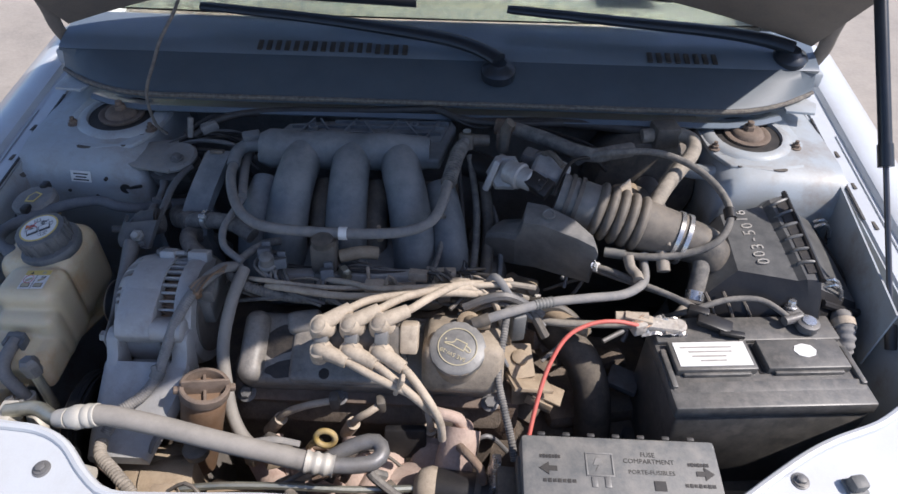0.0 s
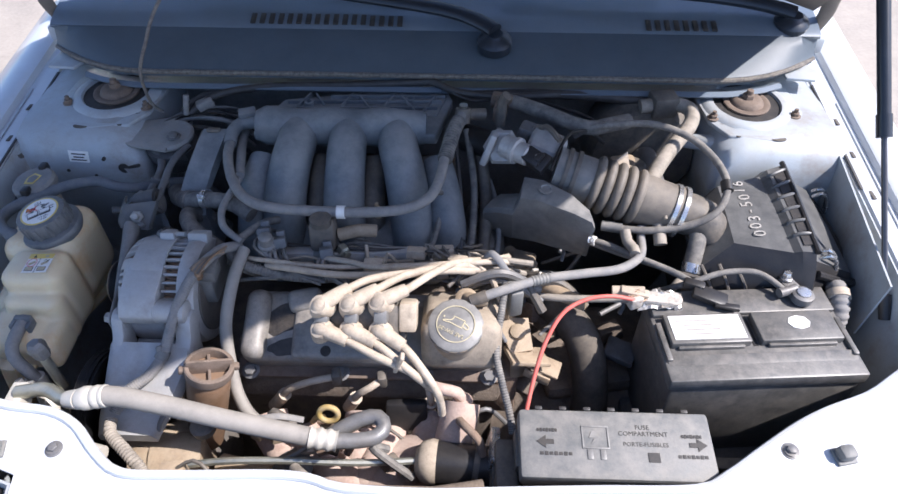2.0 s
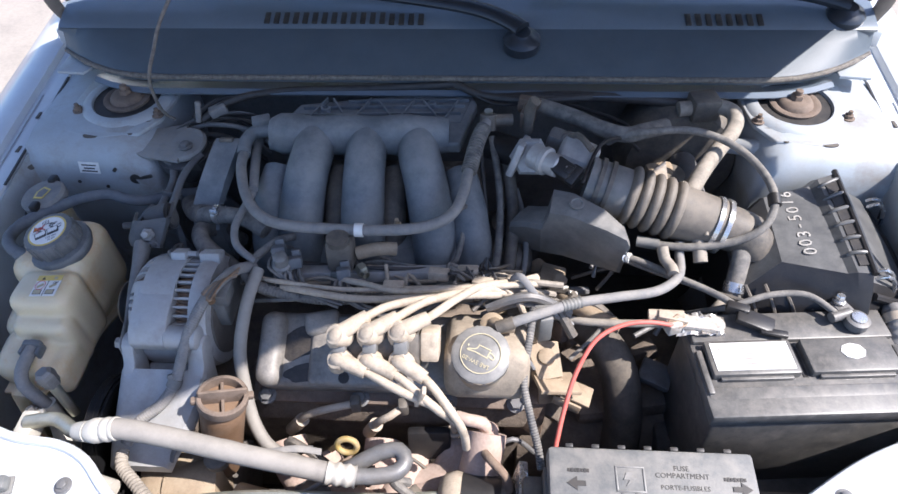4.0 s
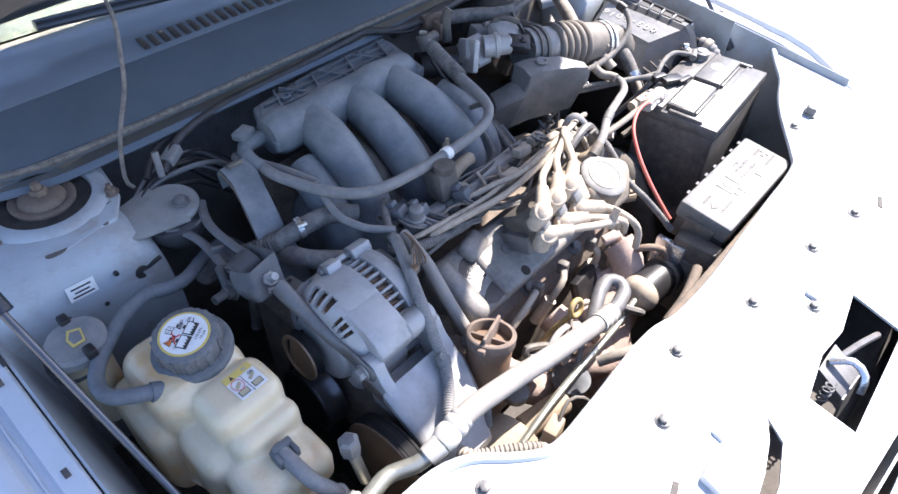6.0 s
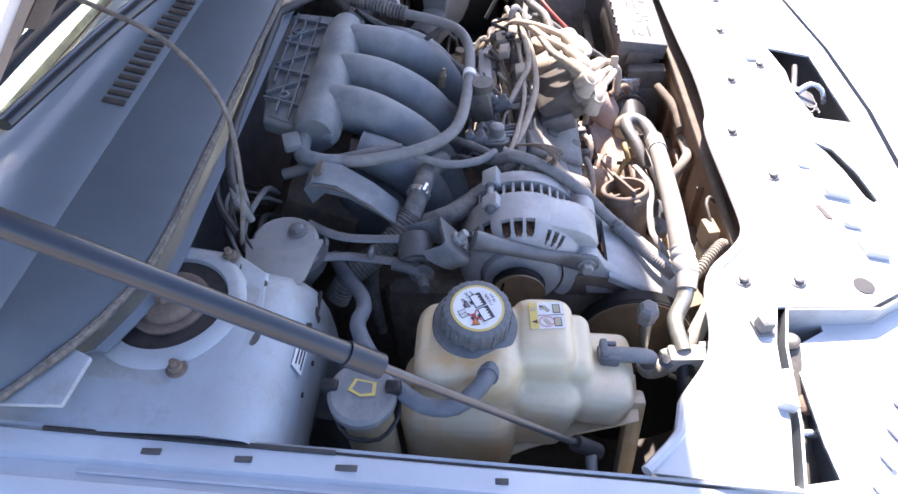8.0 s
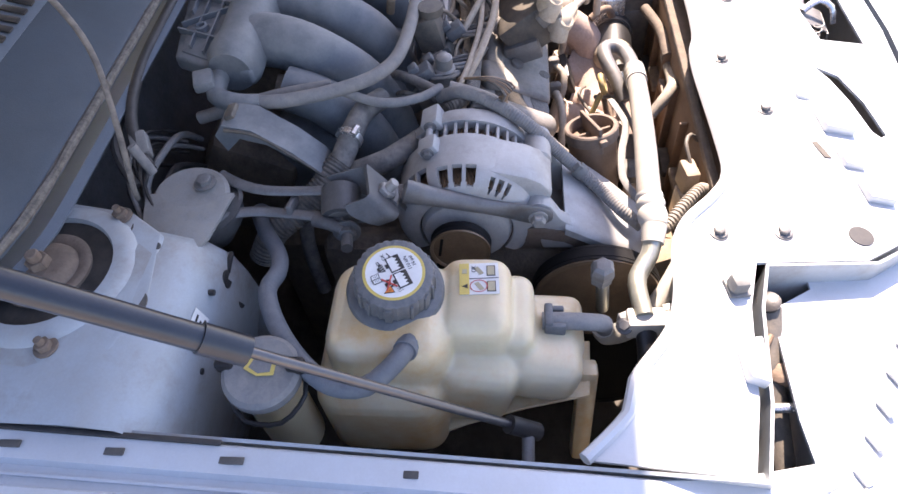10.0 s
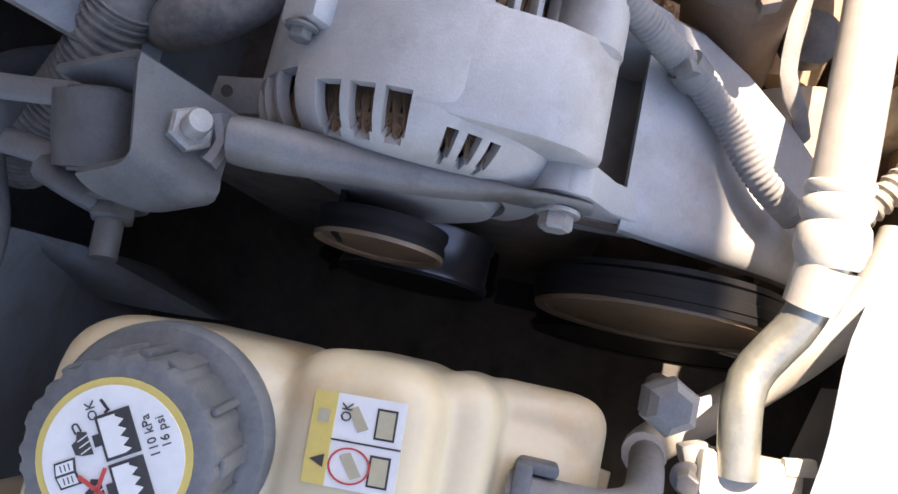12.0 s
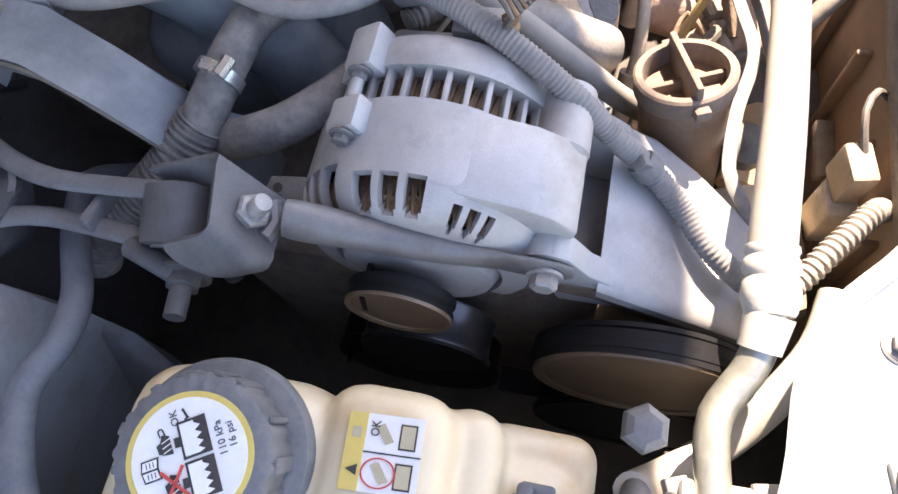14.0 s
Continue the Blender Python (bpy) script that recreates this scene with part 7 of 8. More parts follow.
for f, ra, rb in ((0.062, 0.0120, 0.0060), (0.068, 0.0150, 0.0092), (0.09, 0.0150, 0.0100), (0.14, 0.0135, 0.0106), (0.21, 0.0112, 0.0104), (0.30, 0.0100, 0.0096), (0.50, 0.0094, 0.0090), (0.63, 0.0092, 0.0078), (0.74, 0.0105, 0.0058), (0.84, 0.0128, 0.0030), (0.95, 0.0145, 0.0026), (1.03, 0.0140, 0.0026), (1.08, 0.0105, 0.0026), (1.10, 0.004, 0.0024)):
    o = b0.lerp(b1, f)
    secs.append([tuple(o + bv * (ra * math.cos(a)) + bw * (rb * math.sin(a))) for a in (2 * math.pi * k / 20 for k in range(20))])
part("bar", loft(secs, True, True), "steel", br, smooth=60)
part("end_bolt", join(lathe([(0.0105, 0.0), (0.0105, 0.002), (0.0, 0.002)], (-0.5045, 0.687, 0.860), (-1, 0, 0.05), 20), lathe([(0.0078, 0.0), (0.0080, 0.006), (0.0065, 0.0075), (0.0, 0.0075)], (-0.5065, 0.687, 0.860), (-1, 0, 0.05), 6)), "steel_pale", br)
bn = Vector((0.166, -0.697, 0.697))
bp = Vector((-0.5115, 0.8465, 0.9070))
part("top_bolt", join(lathe([(0.0125, 0.0), (0.0125, 0.002), (0.0, 0.002)], bp, bn, 22), lathe([(0.0098, 0.002), (0.0100, 0.0085), (0.0085, 0.010), (0, 0.010)], bp, bn, 6), lathe([(0.0055, 0.0), (0.0055, 0.019), (0.0048, 0.020), (0, 0.020)], bp, bn, 14)), "steel_pale", br)
part("weld_bead", tube([(-0.500, 0.838, 0.902), (-0.511, 0.834, 0.900), (-0.522, 0.836, 0.903)], 0.0045, 8, 0.004, wob=0.3), "steel", br)

# torque strut and its U bracket
ts = thing("torque_mount", "grimy steel torque mount link with rubber bush", "engine mount", (-0.52, 0.94, 0.86))
UB, UC = Vector((-0.486, 0.868, 0.922)), Vector((-0.529, 0.858, 0.922))
UR, UN = Vector((-0.4966, 0.835, 0.8913)), Vector((-0.5395, 0.8315, 0.8985))
far_f, near_f = Vector((-0.010, 0.040, -0.006)), Vector((-0.0085, 0.027, -0.004))
secs = []
for k in range(9):
    f = k / 8
    fa, na = UB.lerp(UR, f), UC.lerp(UN, f)
    if f > 0.7:
        na = na.lerp(fa, 0.9 * (f - 0.7) ** 1.5)
    w = (na - fa).normalized()
    fl_ = far_f * (1.0 - 0.55 * f * f)
    nf_ = near_f * (0.70 + 0.30 * math.sin(math.pi * min(1.0, f + 0.15)))
    secs.append([fa + fl_, fa + fl_ * 0.55, fa + fl_ * 0.16, fa + fl_.normalized() * 0.0018 + w * 0.0008, fa + w * 0.0022, fa + w * 0.006, fa.lerp(na, 0.5), na - w * 0.006, na - w * 0.0024, na + nf_.normalized() * 0.0018 - w * 0.0006, na + nf_ * 0.2, na + nf_ * 0.6, na + nf_])
part("u_channel", sheet(secs, 0.0042), "steel_dark", ts, "bent grey steel channel", smooth=50)
part("u_pad", prism([(-0.015, -0.012), (0.013, -0.012), (0.016, 0.010), (-0.012, 0.012)], (-0.5095, 0.8485, 0.9075), (-0.93, 0.18, 0.30), (0.25, -0.66, -0.70), -0.0022, 0.0008), "steel_dark", ts)
part("bush", lathe([(0.010, -0.0175), (0.0205, -0.0165), (0.0212, 0.0), (0.0205, 0.0165), (0.010, 0.0175)], (-0.514, 0.893, 0.895), (1, 0.12, 0.25), 32), "steel_dark", ts)
part("bush_rubber", lathe([(0.0, -0.0185), (0.015, -0.0185), (0.015, 0.0185), (0.0, 0.0185)], (-0.514, 0.893, 0.895), (1, 0.12, 0.25), 24), "rubber", ts)
part("link", join(tube([(-0.500, 0.888, 0.902), (-0.503, 0.930, 0.903), (-0.505, 0.975, 0.907), (-0.498, 1.005, 0.911), (-0.488, 1.025, 0.914)], (0.0060, 0.0066), 12, flat=0.6), tube([(-0.531, 0.888, 0.892), (-0.527, 0.930, 0.892), (-0.525, 0.975, 0.896), (-0.532, 1.002, 0.901), (-0.546, 1.018, 0.907)], (0.0060, 0.0066), 12, flat=0.6), box((-0.515, 0.945, 0.896), (0.030, 0.006, 0.012), (0, 18, 0), 0.002), sheet([[(-0.494 - 0.009 * k, 1.010 - 0.010 * math.sin(math.pi * k / 5), 0.912 - 0.0025 * k), (-0.494 - 0.009 * k, 1.018 - 0.010 * math.sin(math.pi * k / 5), 0.890 - 0.0025 * k)] for k in range(6)], 0.004)), "steel", ts)
part("mount_bolt", join(hexbolt((-0.543, 0.884, 0.886), 0.010, 0.010, (-0.95, -0.15, 0.15)), lathe([(0.006, 0), (0.006, 0.026)], (-0.545, 0.884, 0.887), (-0.95, -0.2, 0.15), 10), tube([(-0.535, 0.918, 0.893), (-0.541, 0.900, 0.894), (-0.545, 0.888, 0.890)], 0.007, 10)), "steel_dark", ts)
part("round_plate", join(lathe([(0.038, 0.0), (0.039, 0.005), (0.035, 0.009), (0.012, 0.011), (0, 0.011)], (-0.523, 1.045, 0.914), (-0.05, -0.1, 1), 40), prism([(-0.10, -0.005), (-0.06, -0.03), (0.0, -0.045), (0.0, 0.045), (-0.06, 0.035), (-0.09, 0.02)], (-0.523, 1.045, 0.918), (1, 0.1, -0.02), (-0.1, 1, 0.1), 0.005, 0.001)), "dusty_plate", ts, "dust-covered round cover plate")
part("plate_bolt", hexbolt((-0.512, 1.03, 0.926), 0.008, 0.008), "steel", ts)
part("lower_cup", lathe([(0.02, -0.05), (0.04, -0.02), (0.044, 0.0), (0.03, 0.002)], (-0.525, 1.04, 0.905), (0, 0, 1), 26), "steel_dark", ts)

# pulleys and belt
pl = thing("pulley_set", "dusty accessory pulleys on the engine's belt side", "pulleys", (-0.53, 0.72, 0.60))


def pulley(c, r, w, name, mat_name, dish=0.012, face="rust_dark", hub=0.01):
    tilt = (1, 0, -0.05)
    p = part(name, lathe([(0.012, -w / 2 + dish * 0.4), (0.018, -w / 2 + dish * 0.5), (r * 0.5, -w / 2 + dish), (r * 0.86, -w / 2 + dish), (r * 0.93, -w / 2), (r, -w / 2), (r, -w / 2 + 0.003), (r * 0.97, -w / 2 + 0.005), (r * 0.97, w / 2 - 0.005), (r, w / 2 - 0.003), (r, w / 2), (0.01, w / 2)], c, tilt, 64), mat_name, pl)
    part("dish", lathe([(0.0, -0.0025), (hub, -0.0030), (hub * 1.25, -0.0005), (r * 0.50, 0.0), (r * 0.78, -0.0005), (r * 0.86, -dish * 0.4), (r * 0.90, -dish), (r * 0.985, -dish - 0.0012), (r * 0.995, -dish + 0.001)], (c[0] - w / 2 + dish - 0.001, c[1], c[2] + 0.05 * (w / 2 - dish)), tilt, 64), face, p)


pulley((-0.5285, 0.770, 0.842), 0.033, 0.012, "alternator_pulley", "belt_black", 0.005, "dish_brown", 0.004)
pulley((-0.525, 0.768, 0.752), 0.047, 0.030, "idler_pulley", "darkrod", 0.004, "belt_black", 0.006)
pulley((-0.5265, 0.6187, 0.753), 0.0725, 0.020, "power_steering_pulley", "belt_black", 0.020, "dish_brown", 0.012)
pulley((-0.505, 0.80, 0.62), 0.075, 0.04, "crank_pulley", "belt_black", 0.02, "belt_black", 0.008)
part("belt", sheet([[(x, 0.6187 + r * math.cos(a), 0.7535 + r * math.sin(a)) for x, r in ((-0.5335, 0.0735), (-0.530, 0.0735), (-0.5295, 0.0742), (-0.524, 0.0742), (-0.5235, 0.0735), (-0.518, 0.0735))] for a in (radians(d) for d in range(-60, 200, 10))], 0.003), "belt_black", pl)
part("belt", sheet([[(x, y, z) for x in (-0.533, -0.511)] for y, z in ((0.547, 0.735), (0.62, 0.60), (0.725, 0.61))], 0.003), "belt_black", pl)
part("belt", sheet([[(x, y, z) for x in (-0.535, -0.513)] for y, z in ((0.790, 0.860), (0.80, 0.80), (0.83, 0.70), (0.868, 0.62))], 0.003), "belt_black", pl)
pulley((-0.520, 0.600, 0.590), 0.092, 0.045, "compressor_pulley", "belt_black", 0.016, "belt_black", 0.010)
part("compressor_body", lathe([(0.0, -0.06), (0.07, -0.06), (0.078, -0.045), (0.078, 0.05), (0.06, 0.06), (0.0, 0.06)], (-0.435, 0.600, 0.590), (1, 0, 0), 30), "dark", pl)
part("timing_cover", box((-0.47, 0.80, 0.66), (0.05, 0.30, 0.26), (0, 0, 0), 0.03), "rust_dark", eng)

# power steering reservoir with cross cap
ps = thing("power_steering_reservoir", "tan plastic power steering reservoir with cross-ribbed cap", "fluid reservoir", (-0.385, 0.60, 0.70))
pax = Vector((0.10, 0.06, 0.42)).normalized()
po = Vector((-0.353, 0.618, 0.838))
part("body", lathe([(0.024, -0.150), (0.027, -0.10), (0.0290, -0.03), (0.0298, -0.004), (0.0285, -0.002)], po, pax, 36), "brown", ps)
psc = part("cap", lathe([(0.0300, -0.003), (0.0318, -0.002), (0.0325, 0.0), (0.0325, 0.011), (0.031, 0.0125), (0.0268, 0.0125), (0.026, 0.010), (0.0255, -0.022), (0, -0.023)], po, pax, 40), "mount", ps)
am = axis_frame(po, pax)
for a in (20, 110):
    along_x = abs((am.to_3x3() @ Vector((math.cos(radians(a)), math.sin(radians(a)), 0))).x) > 0.6
    b = box((0, 0, 0.004 if along_x else -0.004), (0.060 if along_x else 0.053, 0.0045, 0.034 if along_x else 0.018), (0, 0, a), 0.0015)
    b.transform(am)
    part("cap_rib", b, "mount", psc)
for a in (20, 200):
    b = box((0.034 * math.cos(radians(a)), 0.034 * math.sin(radians(a)), 0.005), (0.010, 0.010, 0.008), (0, 0, a), 0.002)
    b.transform(am)
    part("cap_lug", b, "mount", psc)
part("pump_body", join(box((-0.43, 0.555, 0.69), (0.10, 0.09, 0.10), (0, 0, 20), 0.02), lathe([(0.045, -0.04), (0.05, 0.0), (0.045, 0.03)], (-0.40, 0.55, 0.70), (1, 0.2, 0), 26)), "tan", ps)
part("pump_spout", tube([(-0.35, 0.55, 0.70), (-0.31, 0.54, 0.705), (-0.28, 0.535, 0.70)], 0.018, 14), "tan", ps)
part("small_black_cap", lathe([(0.016, 0), (0.017, 0.012), (0.012, 0.016), (0, 0.016)], (-0.36, 0.565, 0.775), (0, 0, 1), 18), "black", ps)

# air conditioning line
ac = thing("air_conditioning_line", "pale dusty air conditioning hose with crimped metal ends", "hose", (-0.4, 0.56, 0.78))
hose = [(-0.470, 0.566, 0.853), (-0.44, 0.564, 0.852), (-0.38, 0.558, 0.842), (-0.32, 0.552, 0.828), (-0.26, 0.547, 0.815), (-0.205, 0.543, 0.802)]
part("hose", tube(hose, 0.0130, 20), "ac_hose", ac)
crimp_d = Vector((-0.505, 0.564, 0.846)) - Vector((-0.466, 0.566, 0.853))
part("crimp", lathe([(0.0126, 0.0), (0.0144, 0.001), (0.0148, 0.004), (0.0134, 0.0065), (0.0148, 0.009), (0.0155, 0.013), (0.0146, 0.0165), (0.0134, 0.0185), (0.015, 0.0215), (0.0156, 0.026), (0.0156, 0.031), (0.0144, 0.0345), (0.0139, 0.0375), (0.0126, 0.0397)], (-0.466, 0.566, 0.853), crimp_d, 30), "crimp", ac, "pale dusty crimped sleeve")
part("crimp", tube([(-0.208, 0.543, 0.803), (-0.172, 0.542, 0.796)], 0.0138, 18, 0.002, 0.0013, 0.0115), "crimp", ac)
part("elbow_pipe", tube([(-0.500, 0.564, 0.847), (-0.518, 0.566, 0.841), (-0.535, 0.571, 0.834), (-0.553, 0.582, 0.830), (-0.570, 0.587, 0.830), (-0.605, 0.583, 0.826)], 0.0096, 18), "pipe", ac, "bare aluminium pipe")
part("elbow_collar", tube([(-0.504, 0.564, 0.846), (-0.523, 0.567, 0.839)], (0.0135, 0.0118), 20), "crimp", ac)
part("side_strap", tube([(-0.225, 0.578, 0.785), (-0.256, 0.575, 0.798), (-0.297, 0.567, 0.802), (-0.347, 0.577, 0.803), (-0.393, 0.580, 0.803), (-0.412, 0.570, 0.798), (-0.420, 0.560, 0.78)], 0.0048, 10, flat=0.5), "conduit", ac)
part("loop_pipe", tube([(-0.175, 0.542, 0.797), (-0.145, 0.545, 0.794), (-0.122, 0.552, 0.793), (-0.113, 0.566, 0.794), (-0.122, 0.580, 0.795), (-0.145, 0.578, 0.792), (-0.175, 0.566, 0.782), (-0.205, 0.555, 0.765)], 0.0105, 14), "steel", ac)
part("joint_block", join(box((-0.606, 0.577, 0.815), (0.022, 0.046, 0.026), (0, 0, 2), 0.003), box((-0.600, 0.600, 0.812), (0.010, 0.014, 0.016), (0, 0, 20), 0.002), box((-0.595, 0.557, 0.826), (0.008, 0.014, 0.006), (0, 0, 10), 0.001)), "crimp", ac, "pale aluminium joint block")
part("joint_bolt", hexbolt((-0.612, 0.602, 0.818), 0.006, 0.008, (-0.4, 0.3, 1)), "steel", ac)
part("lower_pipe", tube([(-0.610, 0.580, 0.812), (-0.632, 0.578, 0.795), (-0.645, 0.575, 0.765), (-0.65, 0.57, 0.70)], 0.0105, 14), "black_clean", ac)
part("second_pipe", tube([(-0.470, 0.512, 0.800), (-0.505, 0.522, 0.797), (-0.535, 0.540, 0.782), (-0.562, 0.562, 0.766), (-0.587, 0.592, 0.768), (-0.603, 0.616, 0.786), (-0.607, 0.622, 0.806)], 0.0112, 14), "crimp", ac)
part("service_stem", tube([(-0.572, 0.618, 0.79), (-0.580, 0.626, 0.864)], 0.0068, 12), "pipe", ac)
part("service_cap", lathe([(0.0095, -0.014), (0.0112, -0.012), (0.0114, -0.004), (0.0125, 0.000), (0.0127, 0.006), (0.0112, 0.012), (0.0075, 0.0155), (0, 0.0165)], (-0.5795, 0.6265, 0.864), (-0.06, 0.0, 1), 6), "steel", ac, "dusty grey six-sided valve cap", smooth=12)

# oil dipstick
ds = thing("oil_dipstick", "yellow plastic dipstick ring on a thin tube", "dipstick", (-0.195, 0.59, 0.70))
rr = tube([(-0.192 + 0.013 * math.cos(a), 0.587 + 0.004 * math.sin(a), 0.787 + 0.011 * math.sin(a)) for a in (2 * math.pi * k / 16 for k in range(17))], 0.0042, 10, 0.003)
part("ring", rr, "yellowplastic", ds, "yellow pull ring")
part("stem", tube([(-0.200, 0.588, 0.777), (-0.215, 0.60, 0.755), (-0.235, 0.62, 0.70)], 0.0042, 8), "yellowplastic", ds)

# coolant tank
tank = thing("coolant_tank", "yellowed translucent coolant tank with grey pressure cap", "coolant tank", (-0.66, 0.765, 0.70))


def tank_block(x0, x1, y0, y1, z0, z1, bev, tilt=0.0):
    b = box(((x0 + x1) / 2, (y0 + y1) / 2, (z0 + z1) / 2), (x1 - x0, y1 - y0, z1 - z0), (tilt, 0, 0), bev, 4)
    return b


chambers = [tank_block(*dims) for dims in (
    (-0.700, -0.590, 0.769, 0.884, 0.785, 0.911, 0.028), (-0.672, -0.585, 0.714, 0.782, 0.785, 0.907, 0.020), (-0.668, -0.585, 0.693, 0.730, 0.785, 0.878, 0.016),
    (-0.655, -0.585, 0.645, 0.710, 0.785, 0.842, 0.014, 4),
    (-0.720, -0.62, 0.777, 0.900, 0.728, 0.858, 0.026), (-0.700, -0.60, 0.711, 0.790, 0.765, 0.862, 0.022, 10), (-0.688, -0.60, 0.648, 0.722, 0.790, 0.852, 0.022, 8))]
body = part("body", join(*chambers), "cream", tank, smooth=80)
vox = body.modifiers.new("fuse", "REMESH")
vox.mode, vox.voxel_size, vox.use_smooth_shade = "VOXEL", 0.0024, True
soft = body.modifiers.new("soften", "SMOOTH")
soft.factor, soft.iterations = 0.5, 4
part("seam_flange", slab([(-0.700, 0.893, 0.738), (-0.712, 0.830, 0.734), (-0.700, 0.760, 0.772), (-0.690, 0.700, 0.792), (-0.680, 0.640, 0.802), (-0.62, 0.636, 0.802), (-0.60, 0.885, 0.738)], 0.004, 0.001), "cream", tank)
part("bracket_leg", box((-0.668, 0.640, 0.735), (0.022, 0.020, 0.15), (0, 12, 0), 0.005), "cream", tank)
cax = Vector((-0.10, -0.10, 1)).normalized()
co = Vector((-0.632, 0.820, 0.907))
part("cap_skirt", lathe([(0.041, -0.008), (0.0445, 0.0), (0.0445, 0.005), (0.0425, 0.008), (0.037, 0.0095), (0.034, 0.010)], co, cax, 56), "capgrey", tank, "grey rubbery skirt under the cap")
tcap = part("cap", lathe([(0.0330, 0.008), (0.0345, 0.012), (0.0345, 0.030), (0.0335, 0.0335), (0.0305, 0.0350), (0, 0.0350)], co, cax, 108, 0.0011, 27), "capgrey", tank, "grey ribbed pressure cap")
for k in range(14):
    a_ = 2 * math.pi * (k + 0.3 * math.sin(5 * k)) / 14
    lug = box((0.0352 * math.cos(a_), 0.0352 * math.sin(a_), 0.020), (0.003, 0.005 + 0.002 * math.sin(3 * k), 0.022), (0, 0, math.degrees(a_)), 0.001)
    lug.transform(axis_frame(co, cax))
    part("cap_grip", lug, "capgrey", tcap)
cm = basis(co + cax * 0.0351, (1, 0.0, 0.1), (0, 1, 0.1)) @ pose(0, 0, 0, 0, 0, 30) @ Matrix.Scale(0.83, 4)


def on_cap(bm, z=0.0):
    bm.transform(cm @ Matrix.Translation((0, 0, z)))
    return bm


def flat(poly, h=0.0005):
    return prism(poly, (0, 0, 0), (1, 0, 0), (0, 1, 0), h)


part("label_ring", on_cap(flat([(0.0328 * math.cos(2 * math.pi * k / 48), 0.0330 * math.sin(2 * math.pi * k / 48)) for k in range(48)], 0.0005)), "yellow", tcap)
lab = part("label_disc", on_cap(flat([(0.0298 * math.cos(2 * math.pi * k / 48), 0.0298 * math.sin(2 * math.pi * k / 48)) for k in range(48)], 0.0004), 0.0005), "white", tcap, "white round warning label")
Z = 0.0010
words("pressure_print", "110 kPa\n16 psi", 0.0056, cm @ Matrix.Translation((0.004, -0.0205, Z)), "ink", lab)
for u in (-0.0115, 0.0090):
    rim = [(u - 0.0095, -0.0125), (u + 0.0095, -0.0125), (u + 0.0095, 0.0025), (u + 0.0025, 0.0025), (u + 0.0025, 0.0055), (u - 0.0025, 0.0055), (u - 0.0025, 0.0025), (u - 0.0095, 0.0025)]
    part("tank_symbol", on_cap(flat(rim), Z), "ink", lab)
    fill = [(u - 0.0082, 0.0012), (u - 0.0082, -0.0062)]
    for k in range(8):
        fill.append((u - 0.0082 + 0.00205 * (k + 0.5), -0.0092 if k % 2 == 0 else -0.0060))
    fill += [(u + 0.0082, -0.0062), (u + 0.0082, 0.0012)]
    part("tank_fill", on_cap(flat(fill, 0.0003), Z + 0.0005), "white", lab)
for u, v in ((0.0095, 0.0105), (-0.0105, 0.0105)):
    part("hand_symbol", on_cap(flat([(u - 0.0052, v - 0.0035), (u + 0.0042, v - 0.0030), (u + 0.0055, v + 0.0005), (u + 0.0022, v + 0.0018), (u + 0.0010, v + 0.0042), (u - 0.0034, v + 0.0036), (u - 0.0046, v + 0.0008)]), Z), "ink", lab)
    for q in range(3):
        part("finger_line", on_cap(box((u - 0.003 + 0.0026 * q, v - 0.001, 0), (0.0005, 0.0048, 0.0004), (0, 0, 18), 0), Z + 0.0004), "white", lab)
part("steam_loop", on_cap(tube([(0.014, 0.012, 0), (0.0175, 0.0125, 0), (0.018, 0.0105, 0), (0.0145, 0.0095, 0)], 0.0004, 6, 0.0008), Z), "ink", lab)
for a in (38, -38):
    part("cross", on_cap(box((-0.0100, 0.0095, 0), (0.0190, 0.0016, 0.0005), (0, 0, a), 0), Z + 0.0008), "redprint", lab)
words("ok_print", "OK", 0.0056, cm @ Matrix.Translation((0.0212, 0.0030, Z)) @ pose(0, 0, 0, 0, 0, 0), "ink", lab)
part("tick", on_cap(join(box((0.0218, -0.0030, 0), (0.0058, 0.0011, 0.0004), (0, 0, 20), 0), box((0.0193, -0.0032, 0), (0.0026, 0.0011, 0.0004), (0, 0, -60), 0)), Z), "ink", lab)
part("warning_triangle", on_cap(flat([(-0.0225, 0.0085), (-0.0125, 0.0095), (-0.0190, 0.0195)]), Z), "ink", lab)
part("warning_face", on_cap(flat([(-0.0214, 0.0093), (-0.0137, 0.0101), (-0.0187, 0.0180)], 0.0003), Z + 0.0004), "orange", lab)
part("warning_mark", on_cap(flat([(-0.0188, 0.0108), (-0.0182, 0.0108), (-0.0184, 0.0150), (-0.0188, 0.0150)], 0.0003), Z + 0.0006), "ink", lab)
part("book_symbol", on_cap(flat([(-0.0055, 0.0150), (0.0000, 0.0160), (0.0055, 0.0150), (0.0055, 0.0240), (0.0000, 0.0250), (-0.0055, 0.0240)]), Z), "ink", lab)
for sg in (-1, 1):
    part("book_page", on_cap(flat([(sg * 0.0005, 0.0167), (sg * 0.0047, 0.0159), (sg * 0.0047, 0.0233), (sg * 0.0005, 0.0242)][::sg], 0.0003), Z + 0.0004), "white", lab)
    for q in range(3):
        part("page_line", on_cap(box((sg * 0.0026, 0.0180 + 0.0018 * q, 0), (0.0028, 0.0005, 0.0003), (0, 0, 0), 0), Z + 0.0006), "ink", lab)
